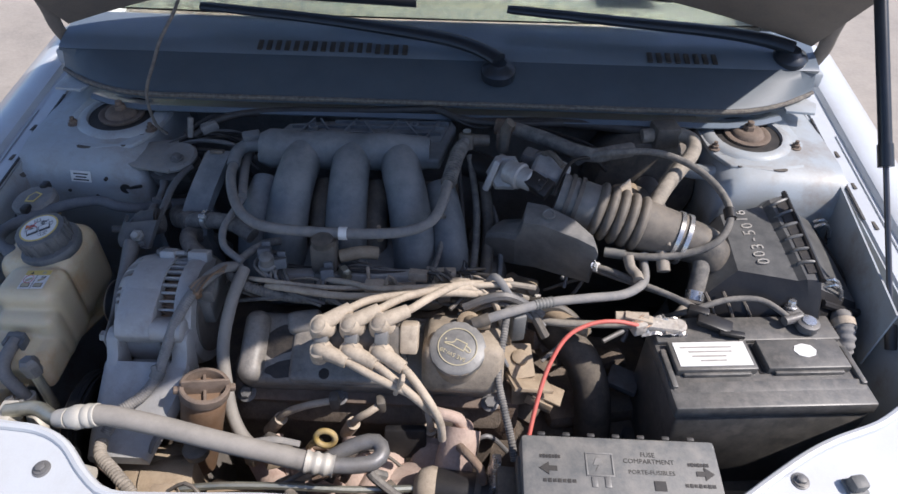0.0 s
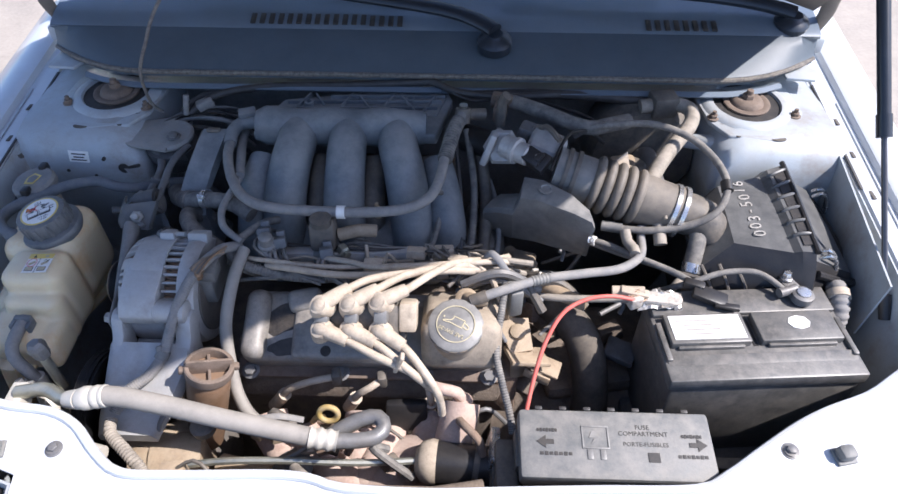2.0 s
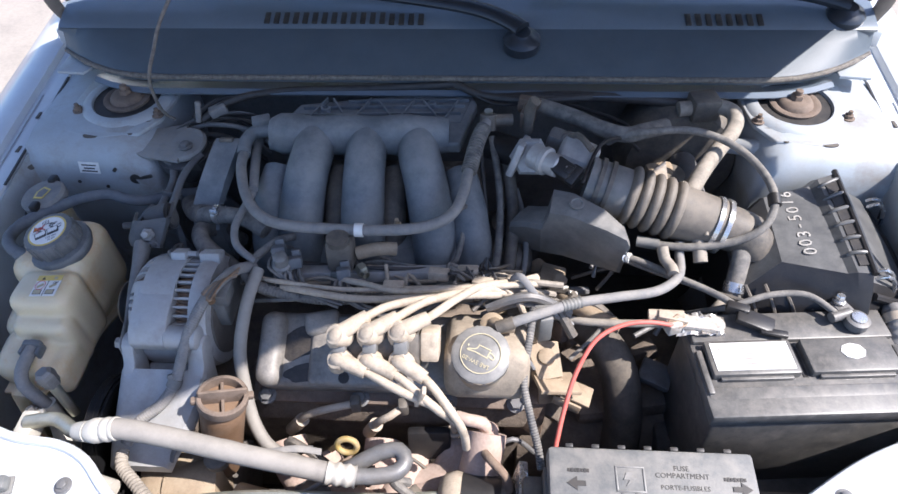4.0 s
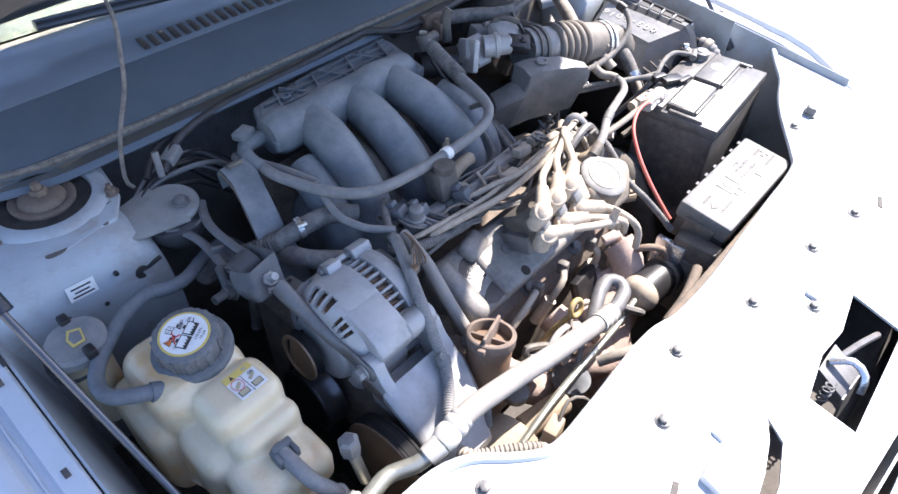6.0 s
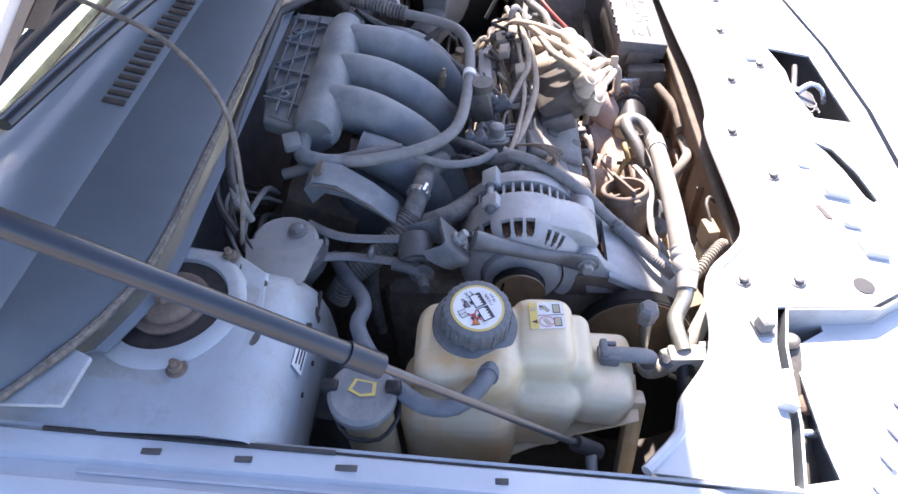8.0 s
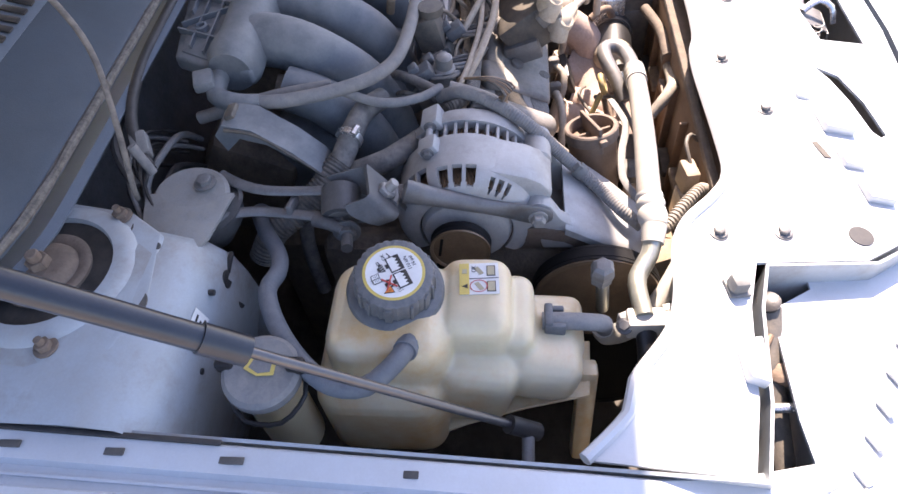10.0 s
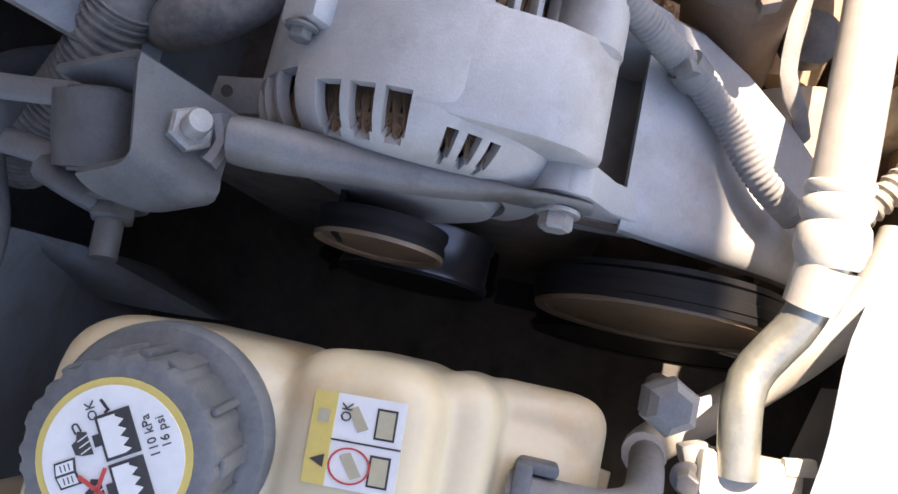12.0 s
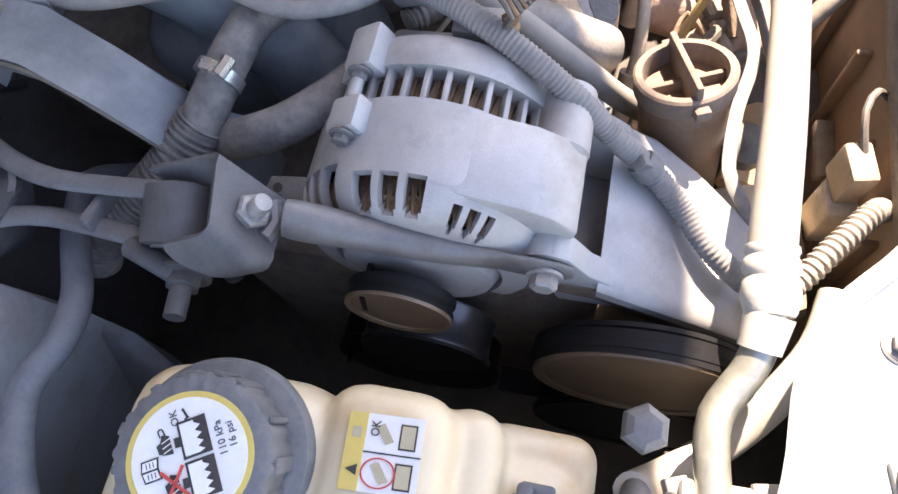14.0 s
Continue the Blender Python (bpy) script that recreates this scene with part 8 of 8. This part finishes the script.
for q in range(4):
    part("steam_mark", on_cap(tube([(-0.0175 - 0.002 * q, -0.001, 0), (-0.0168 - 0.002 * q, 0.001, 0), (-0.0178 - 0.002 * q, 0.003, 0), (-0.017 - 0.002 * q, 0.005, 0)], 0.0003, 6, 0.001), Z), "faint", lab)
# warning sticker on the middle chamber
tl = basis((-0.6175, 0.7435, 0.9074), (1, 0.06, 0), (0, 1, 0)) @ Matrix.Diagonal((0.82, 1.0, 1.0, 1.0))


def on_tank(bm, z=0.0, u=0.0, v=0.0):
    bm.transform(tl @ Matrix.Translation((u, v, z)))
    return bm


sl = part("warning_sticker", on_tank(flat([(-0.021, -0.017), (0.021, -0.017), (0.021, 0.019), (-0.021, 0.019)], 0.0006)), "white", tank, "white and yellow warning sticker")
part("sticker_band", on_tank(flat([(-0.021, 0.010), (0.021, 0.010), (0.021, 0.019), (-0.021, 0.019)], 0.0004), 0.0006), "yellow", sl)
part("sticker_line", on_tank(flat([(-0.0004, -0.017), (0.0004, -0.017), (0.0004, 0.010), (-0.0004, 0.010)], 0.0003), 0.0006), "ink", sl)
for u in (-0.0105, 0.0105):
    part("bottle_symbol", on_tank(box((u, 0.001, 0), (0.011, 0.0045, 0.0003), (0, 0, 30), 0), 0.0008), "gold", sl)
    part("tank_symbol", on_tank(flat([(u - 0.0075, -0.014), (u + 0.0065, -0.014), (u + 0.0065, -0.006), (u - 0.0075, -0.006)], 0.0003), 0.0006), "ink", sl)
    part("tank_fill", on_tank(flat([(u - 0.0065, -0.0132), (u + 0.0055, -0.0132), (u + 0.0055, -0.0068), (u - 0.0065, -0.0068)], 0.0003), 0.0009), "gold" , sl)
part("ban_ring", on_tank(annulus(0.0074, 0.0082, 0.0003, 28), 0.0012, -0.0105, 0.0015), "redprint", sl)
words("sticker_ok", "OK", 0.006, tl @ Matrix.Translation((0.013, 0.0055, 0.0009)), "ink", sl)
part("hazard_mark", on_tank(flat([(-0.013, 0.0115), (-0.007, 0.0115), (-0.010, 0.017)], 0.0003), 0.001), "ink", sl)
part("manual_mark", on_tank(flat([(0.007, 0.012), (0.013, 0.012), (0.013, 0.0165), (0.007, 0.0165)], 0.0003), 0.001), "gold", sl)
part("outlet_clip", join(box((-0.628, 0.680, 0.857), (0.024, 0.008, 0.020), (0, 0, 0), 0.002), box((-0.639, 0.674, 0.856), (0.006, 0.020, 0.016), (0, 0, 0), 0.002), box((-0.618, 0.674, 0.854), (0.006, 0.018, 0.014), (0, 0, 0), 0.002)), "capgrey", tank)
part("outlet_hose", tube([(-0.630, 0.686, 0.856), (-0.630, 0.665, 0.856), (-0.629, 0.642, 0.853), (-0.624, 0.628, 0.843), (-0.615, 0.623, 0.825), (-0.606, 0.620, 0.80)], 0.0086, 14), "conduit", tank)
part("inlet_nipple", tube([(-0.655, 0.797, 0.884), (-0.672, 0.801, 0.896)], 0.008, 12), "cream", tank)
hh = thing("tank_hose", "dusty grey coolant hose from the tank to the engine", "hose", (-0.65, 0.87, 0.82))
part("hose", tube([(-0.668, 0.800, 0.893), (-0.686, 0.804, 0.904), (-0.704, 0.813, 0.906), (-0.724, 0.836, 0.902), (-0.723, 0.866, 0.900), (-0.700, 0.898, 0.898), (-0.660, 0.930, 0.897), (-0.622, 0.948, 0.892), (-0.595, 0.946, 0.884), (-0.565, 0.955, 0.874), (-0.52, 0.985, 0.862), (-0.48, 1.005, 0.845), (-0.45, 1.01, 0.80)], 0.0088, 14), "bluehose", hh)
part("hose_end", tube([(-0.672, 0.801, 0.896), (-0.692, 0.806, 0.905)], 0.0108, 14), "bluehose", hh)

# washer filler
wf = thing("washer_filler", "grey washer fluid filler with winged blue-grey cap", "washer bottle", (-0.715, 0.93, 0.80))
part("neck", lathe([(0.026, -0.12), (0.026, -0.01), (0.029, -0.006)], (-0.714, 0.928, 0.896), (0, 0, 1), 26), "cream", wf)
wc = part("cap", lathe([(0.030, -0.008), (0.034, -0.004), (0.034, 0.006), (0.030, 0.010), (0, 0.012)], (-0.714, 0.928, 0.900), (-0.08, -0.05, 1), 36), "conduit", wf)
for s in (-1, 1):
    part("cap_wing", box((-0.714 + 0.004, 0.928 + s * 0.031, 0.910), (0.012, 0.016, 0.014), (0, 0, 0), 0.003), "black_clean", wc)
part("screen_symbol", prism([(-0.011, -0.008), (0.011, -0.008), (0.014, 0.006), (0.0, 0.010), (-0.014, 0.006)], (-0.712, 0.926, 0.9122), (0.2, 1, 0), (-1, 0.2, 0), 0.0006), "yellow", wc)
part("screen_inner", prism([(-0.008, -0.006), (0.008, -0.006), (0.010, 0.004), (0.0, 0.0075), (-0.010, 0.004)], (-0.712, 0.926, 0.9128), (0.2, 1, 0), (-1, 0.2, 0), 0.0004), "conduit", wc)
part("tether", tube([(-0.735, 0.952, 0.896), (-0.75, 0.94, 0.885), (-0.748, 0.91, 0.878), (-0.725, 0.892, 0.885), (-0.705, 0.896, 0.892)], 0.0022, 8), "black_clean", wf)

# washer line up to the hood
wl = thing("washer_hose", "thin washer hose rising from the bay to the hood", "hose", (-0.55, 1.08, 0.92))
part("hose", tube([(-0.545, 1.085, 0.940), (-0.554, 1.074, 0.965), (-0.546, 1.060, 1.03), (-0.520, 1.063, 1.085), (-0.505, 1.077, 1.118), (-0.488, 1.106, 1.147), (-0.481, 1.135, 1.168), (-0.472, 1.192, 1.193), (-0.465, 1.215, 1.197)], 0.0027, 10), "rubber", wl)
part("clip", lathe([(0.006, 0), (0.007, 0.012), (0.004, 0.014)], (-0.466, 1.213, 1.193), (0, 0.6, 0.7), 12), "black_clean", wl)

# loom beside the alternator
ll = thing("alternator_loom", "corrugated grey wiring conduit running past the alternator", "wiring", (-0.40, 0.66, 0.80))
part("conduit", tube([(-0.345, 0.80, 0.895), (-0.362, 0.772, 0.915), (-0.385, 0.730, 0.913), (-0.403, 0.689, 0.892), (-0.413, 0.660, 0.865), (-0.421, 0.636, 0.844), (-0.436, 0.614, 0.830), (-0.460, 0.592, 0.822), (-0.4735, 0.568, 0.808)], 0.0074, 14, 0.002, 0.00045, 0.0030), "conduit", ll)
part("conduit_clip", join(tube([(-0.419, 0.641, 0.8485), (-0.423, 0.633, 0.8415)], 0.0094, 14), box((-0.424, 0.640, 0.853), (0.008, 0.010, 0.010), (-40, 0, 25), 0.002)), "graybox", ll)
part("branch", tube([(-0.478, 0.56, 0.800), (-0.47, 0.54, 0.802), (-0.44, 0.515, 0.805), (-0.41, 0.49, 0.80), (-0.40, 0.475, 0.78)], 0.0075, 12, 0.004, 0.001, 0.005), "rubber_tan", ll)
part("riser", tube([(-0.335, 0.79, 0.90), (-0.342, 0.74, 0.885), (-0.348, 0.69, 0.845), (-0.342, 0.655, 0.80), (-0.330, 0.625, 0.765), (-0.305, 0.600, 0.745), (-0.26, 0.585, 0.735)], 0.0088, 12), "ac_hose", ll)
part("crossing_wire", tube([(-0.345, 0.805, 0.905), (-0.32, 0.84, 0.905), (-0.30, 0.86, 0.895)], 0.006, 10), "rubber", ll)

# grey duct and corrugated hose behind the mount
gd = thing("grey_duct", "dusty dark grey plastic duct behind the engine mount", "duct", (-0.42, 0.98, 0.80))
secs = []
for (x, y, z), n in (((-0.432, 1.030, 0.925), (0.3, 1)), ((-0.431, 1.015, 0.940), (0.6, 0.8)), ((-0.434, 0.985, 0.934), (0.5, 0.9)), ((-0.444, 0.945, 0.912), (0.5, 0.85)), ((-0.452, 0.915, 0.890), (0.6, 0.8)), ((-0.450, 0.905, 0.875), (1, 0.3)), ((-0.44, 0.905, 0.80), (1, 0.1))):
    d = Vector((0, n[0], n[1])).normalized() * 0.012
    secs.append([(x - 0.020, y - d.y, z - d.z), (x + 0.020, y - d.y, z - d.z), (x + 0.020, y + d.y, z + d.z), (x - 0.020, y + d.y, z + d.z)])
duct = part("duct", bevel(loft(secs, True, True), 0.004), "manifold", gd)
part("duct_seam", tube([(-0.4535, 1.020, 0.945), (-0.4555, 0.985, 0.938), (-0.4655, 0.945, 0.914), (-0.4735, 0.915, 0.890)], 0.0022, 6), "black", duct)
part("duct_clip", box((-0.432, 1.015, 0.9525), (0.022, 0.012, 0.006), (-20, 0, 0), 0.002), "black", gd)
ch = thing("heater_hose", "corrugated heater hose with a bright worm clamp", "hose", (-0.43, 0.91, 0.84))
part("rubber_end", tube([(-0.345, 0.870, 0.895), (-0.375, 0.886, 0.903), (-0.405, 0.893, 0.904), (-0.440, 0.901, 0.897), (-0.458, 0.907, 0.890)], 0.0130, 16), "rubber", ch)
part("corrugated_part", tube([(-0.450, 0.904, 0.893), (-0.470, 0.921, 0.880), (-0.492, 0.948, 0.862), (-0.512, 0.980, 0.845), (-0.525, 1.0, 0.815)], 0.0148, 16, 0.0022, 0.0013, 0.0044), "rubber", ch)
part("worm_clamp", tube([(-0.419, 0.896, 0.9035), (-0.426, 0.898, 0.9025)], 0.0155, 20, 0.003), "chrome", ch)
part("clamp_screw", tube([(-0.418, 0.886, 0.915), (-0.430, 0.890, 0.914)], 0.0045, 8), "chrome", ch)
part("fat_hose", tube([(-0.365, 0.800, 0.860), (-0.390, 0.818, 0.873), (-0.415, 0.832, 0.881), (-0.441, 0.855, 0.885), (-0.452, 0.885, 0.880), (-0.440, 0.910, 0.855), (-0.42, 0.93, 0.81)], 0.0130, 14), "rubber", ch)
part("lower_line", tube([(-0.46, 0.955, 0.84), (-0.475, 0.965, 0.78), (-0.49, 0.96, 0.70)], 0.009, 10), "rubber", ch)

# ---- lines along the firewall ----
fl = thing("firewall_lines", "dusty hoses and cables along the firewall", "hoses", (-0.1, 1.14, 0.92))
part("line", tube([(-0.50, 1.09, 0.935), (-0.45, 1.12, 0.955), (-0.36, 1.138, 0.962), (-0.22, 1.142, 0.965), (-0.10, 1.143, 0.972), (-0.07, 1.140, 0.975), (-0.03, 1.118, 0.970), (0.05, 1.108, 0.968), (0.15, 1.118, 0.968)], 0.0065, 10), "hose_black", fl)
part("line", tube([(-0.09, 1.146, 0.975), (-0.05, 1.125, 0.972), (0.0, 1.10, 0.965), (0.08, 1.115, 0.962), (0.18, 1.075, 0.958), (0.21, 1.045, 0.955)], 0.003, 8), "black_clean", fl)
part("line", tube([(-0.02, 1.13, 0.955), (0.10, 1.135, 0.958), (0.22, 1.135, 0.955), (0.32, 1.125, 0.950)], 0.009, 10), "hose_black", fl)
part("line", tube([(-0.52, 1.10, 0.93), (-0.48, 1.13, 0.948), (-0.40, 1.145, 0.950)], 0.005, 8), "hose_black", fl)
rnd = random.Random(31)
for k in range(9):
    p = Vector((rnd.uniform(-0.56, -0.50), rnd.uniform(1.06, 1.10), rnd.uniform(0.895, 0.925)))
    q = p + Vector((rnd.uniform(0.03, 0.05), rnd.uniform(0.01, 0.035), rnd.uniform(0.005, 0.020)))
    e = q + Vector((rnd.uniform(0.05, 0.08), rnd.uniform(-0.01, 0.02), rnd.uniform(-0.02, 0.0)))
    part("line", tube([p, q, e, e + Vector((0.05, rnd.uniform(-0.02, 0.01), -0.05))], rnd.choice((0.0018, 0.0025, 0.004)), 8), rnd.choice(("hose_black", "black", "conduit", "hose_black")), fl)
part("clip_post", tube([(-0.505, 1.085, 0.935), (-0.500, 1.095, 0.968)], 0.005, 10), "conduit", fl)
part("connector", box((-0.475, 1.105, 0.945), (0.030, 0.018, 0.016), (0, -15, 25), 0.003), "conduit", fl)
part("valve_block", box((0.33, 1.115, 0.955), (0.045, 0.04, 0.04), (0, 0, 10), 0.006), "black", fl)
# brake booster, master cylinder and hoses on the battery side
bb = thing("brake_booster", "dark brake booster and master cylinder beside the strut tower", "brake booster", (0.33, 1.10, 0.80))
part("drum", lathe([(0.05, -0.09), (0.095, -0.08), (0.105, -0.03), (0.105, 0.01), (0.09, 0.03), (0, 0.04)], (0.31, 1.12, 0.85), (0, -1, 0.12), 40), "black", bb)
part("cylinder", tube([(0.31, 1.08, 0.865), (0.305, 0.98, 0.875)], 0.022, 18), "steel", bb)
part("fluid_reservoir", box((0.262, 1.000, 0.880), (0.045, 0.08, 0.04), (8, 0, 10), 0.008), "tan", bb)
part("reservoir_cap", lathe([(0.024, 0), (0.024, 0.012), (0.018, 0.016), (0, 0.016)], (0.272, 1.015, 0.885), (0, 0, 1), 22), "black", bb)
part("tan_flag", join(slab([(0.226, 0.962, 0.945), (0.246, 0.975, 0.955), (0.252, 0.955, 0.930), (0.236, 0.945, 0.920)], 0.003, 0.001), tube([(0.248, 0.955, 0.932), (0.262, 0.945, 0.925), (0.285, 0.925, 0.92)], 0.0035, 8)), "lead", bb, "bent dusty metal tab")
part("vacuum_hose", tube([(0.275, 0.925, 0.92), (0.30, 0.965, 0.938), (0.335, 1.015, 0.945), (0.358, 1.045, 0.950), (0.372, 1.072, 0.955), (0.371, 1.098, 0.957), (0.345, 1.112, 0.957), (0.29, 1.108, 0.953)], 0.0125, 14), "rubber_tan", bb)
# Pale band added for the tower's sunlit front shoulder; no separate bar there
part("tower_brace", tube([(0.375, 1.085, 0.900), (0.41, 1.068, 0.908), (0.46, 1.052, 0.914), (0.505, 1.038, 0.912)], (0.013, 0.020), 16), "paint_in", car)
# hoses and wiring between engine and air box
sh2 = thing("side_hoses", "dusty small hoses and wires between engine and air box", "hoses", (0.28, 0.85, 0.80))
part("hose", tube([(0.345, 0.885, 0.885), (0.352, 0.862, 0.878), (0.345, 0.838, 0.862), (0.338, 0.815, 0.838), (0.345, 0.795, 0.805)], 0.013, 14), "rubber", sh2)
part("band", tube([(0.342, 0.828, 0.852), (0.339, 0.818, 0.842)], 0.0145, 14), "chrome", sh2)
part("branch", tube([(0.338, 0.812, 0.84), (0.315, 0.795, 0.845), (0.305, 0.785, 0.83), (0.31, 0.775, 0.80)], 0.006, 10), "rubber_tan", sh2)
part("riser", tube([(0.235, 0.855, 0.895), (0.238, 0.84, 0.885), (0.245, 0.825, 0.885), (0.245, 0.812, 0.885)], 0.008, 10), "rubber_tan", sh2)
part("wire", tube([(0.17, 0.872, 0.858), (0.22, 0.84, 0.862), (0.29, 0.80, 0.868), (0.335, 0.775, 0.875)], 0.0035, 8), "black", sh2)
part("wire", tube([(0.12, 0.92, 0.955), (0.15, 0.985, 0.975), (0.19, 1.02, 0.96), (0.22, 1.03, 0.93)], 0.003, 8), "black_clean", sh2)
part("wire", tube([(0.25, 0.96, 0.90), (0.285, 0.93, 0.91), (0.30, 0.90, 0.925), (0.295, 0.865, 0.91)], 0.003, 8), "rubber_tan", sh2)
rnd = random.Random(21)
for k in range(14):
    p0 = Vector((rnd.uniform(0.05, 0.30), rnd.uniform(0.76, 0.88), rnd.uniform(0.74, 0.80)))
    p1 = p0 + Vector((rnd.uniform(-0.05, 0.05), rnd.uniform(-0.04, 0.04), rnd.uniform(0.01, 0.04)))
    p2 = p1 + Vector((rnd.uniform(-0.06, 0.06), rnd.uniform(-0.05, 0.03), rnd.uniform(-0.04, 0.0)))
    part("wire", tube([p0, p1, p2], rnd.choice((0.003, 0.004, 0.007)), 8), rnd.choice(("rubber", "rubber_tan", "lead", "black", "steel")), sh2)
for k in range(6):
    part("bracket", box((rnd.uniform(0.07, 0.26), rnd.uniform(0.70, 0.86), rnd.uniform(0.70, 0.76)), (rnd.uniform(0.02, 0.06), rnd.uniform(0.02, 0.05), rnd.uniform(0.01, 0.04)), (rnd.uniform(-25, 25), rnd.uniform(-20, 20), rnd.uniform(0, 90)), 0.004), rnd.choice(("rust", "rust_dark", "steel")), sh2)
# wires and plugs around the front of the head and the fan
lw = thing("lower_wiring", "tan wires and plugs below the ignition leads", "wiring", (-0.15, 0.58, 0.70))
for k in range(9):
    p0 = Vector((rnd.uniform(-0.34, 0.03), rnd.uniform(0.55, 0.63), rnd.uniform(0.69, 0.75)))
    p1 = p0 + Vector((rnd.uniform(-0.04, 0.06), rnd.uniform(-0.03, 0.03), rnd.uniform(0.0, 0.03)))
    p2 = p1 + Vector((rnd.uniform(-0.06, 0.07), rnd.uniform(-0.04, 0.02), rnd.uniform(-0.05, 0.0)))
    part("wire", tube([p0, p1, p2], rnd.choice((0.0025, 0.0035, 0.006)), 8), rnd.choice(("rubber", "lead", "black", "steel", "rust")), lw)
for k in range(4):
    part("plug", box((rnd.uniform(-0.32, 0.0), rnd.uniform(0.55, 0.60), rnd.uniform(0.70, 0.745)), (0.022, 0.016, 0.02), (rnd.uniform(-30, 30), rnd.uniform(-30, 30), rnd.uniform(0, 90)), 0.003), rnd.choice(("black", "tan", "rust")), lw)

# small parts low beside the fan shroud
lo = thing("cooling_fan_wiring", "tan connector and wires on the fan shroud", "wiring", (-0.36, 0.50, 0.76))
part("connector", box((-0.375, 0.497, 0.785), (0.03, 0.018, 0.036), (0, 0, 10), 0.003), "tan", lo)
part("connector_body", box((-0.385, 0.497, 0.745), (0.03, 0.022, 0.05), (0, 0, 5), 0.004), "lead", lo)
part("wire", tube([(-0.37, 0.495, 0.80), (-0.345, 0.50, 0.815), (-0.325, 0.49, 0.81), (-0.315, 0.475, 0.79)], 0.0025, 8), "black", lo)
part("hose", tube([(-0.23, 0.52, 0.76), (-0.21, 0.50, 0.775), (-0.185, 0.487, 0.775), (-0.15, 0.48, 0.76), (-0.08, 0.478, 0.75)], 0.008, 10), "rubber_tan", lo)
part("pipe", tube([(0.02, 0.50, 0.77), (-0.05, 0.485, 0.775), (-0.11, 0.482, 0.77)], 0.008, 12), "rust_dark", lo)
part("oil_filler_stub", join(lathe([(0.026, 0), (0.028, 0.012), (0.020, 0.016), (0.010, 0.03), (0, 0.032)], (-0.245, 0.545, 0.70), (0, 0, 1), 24)), "capgrey", lo)
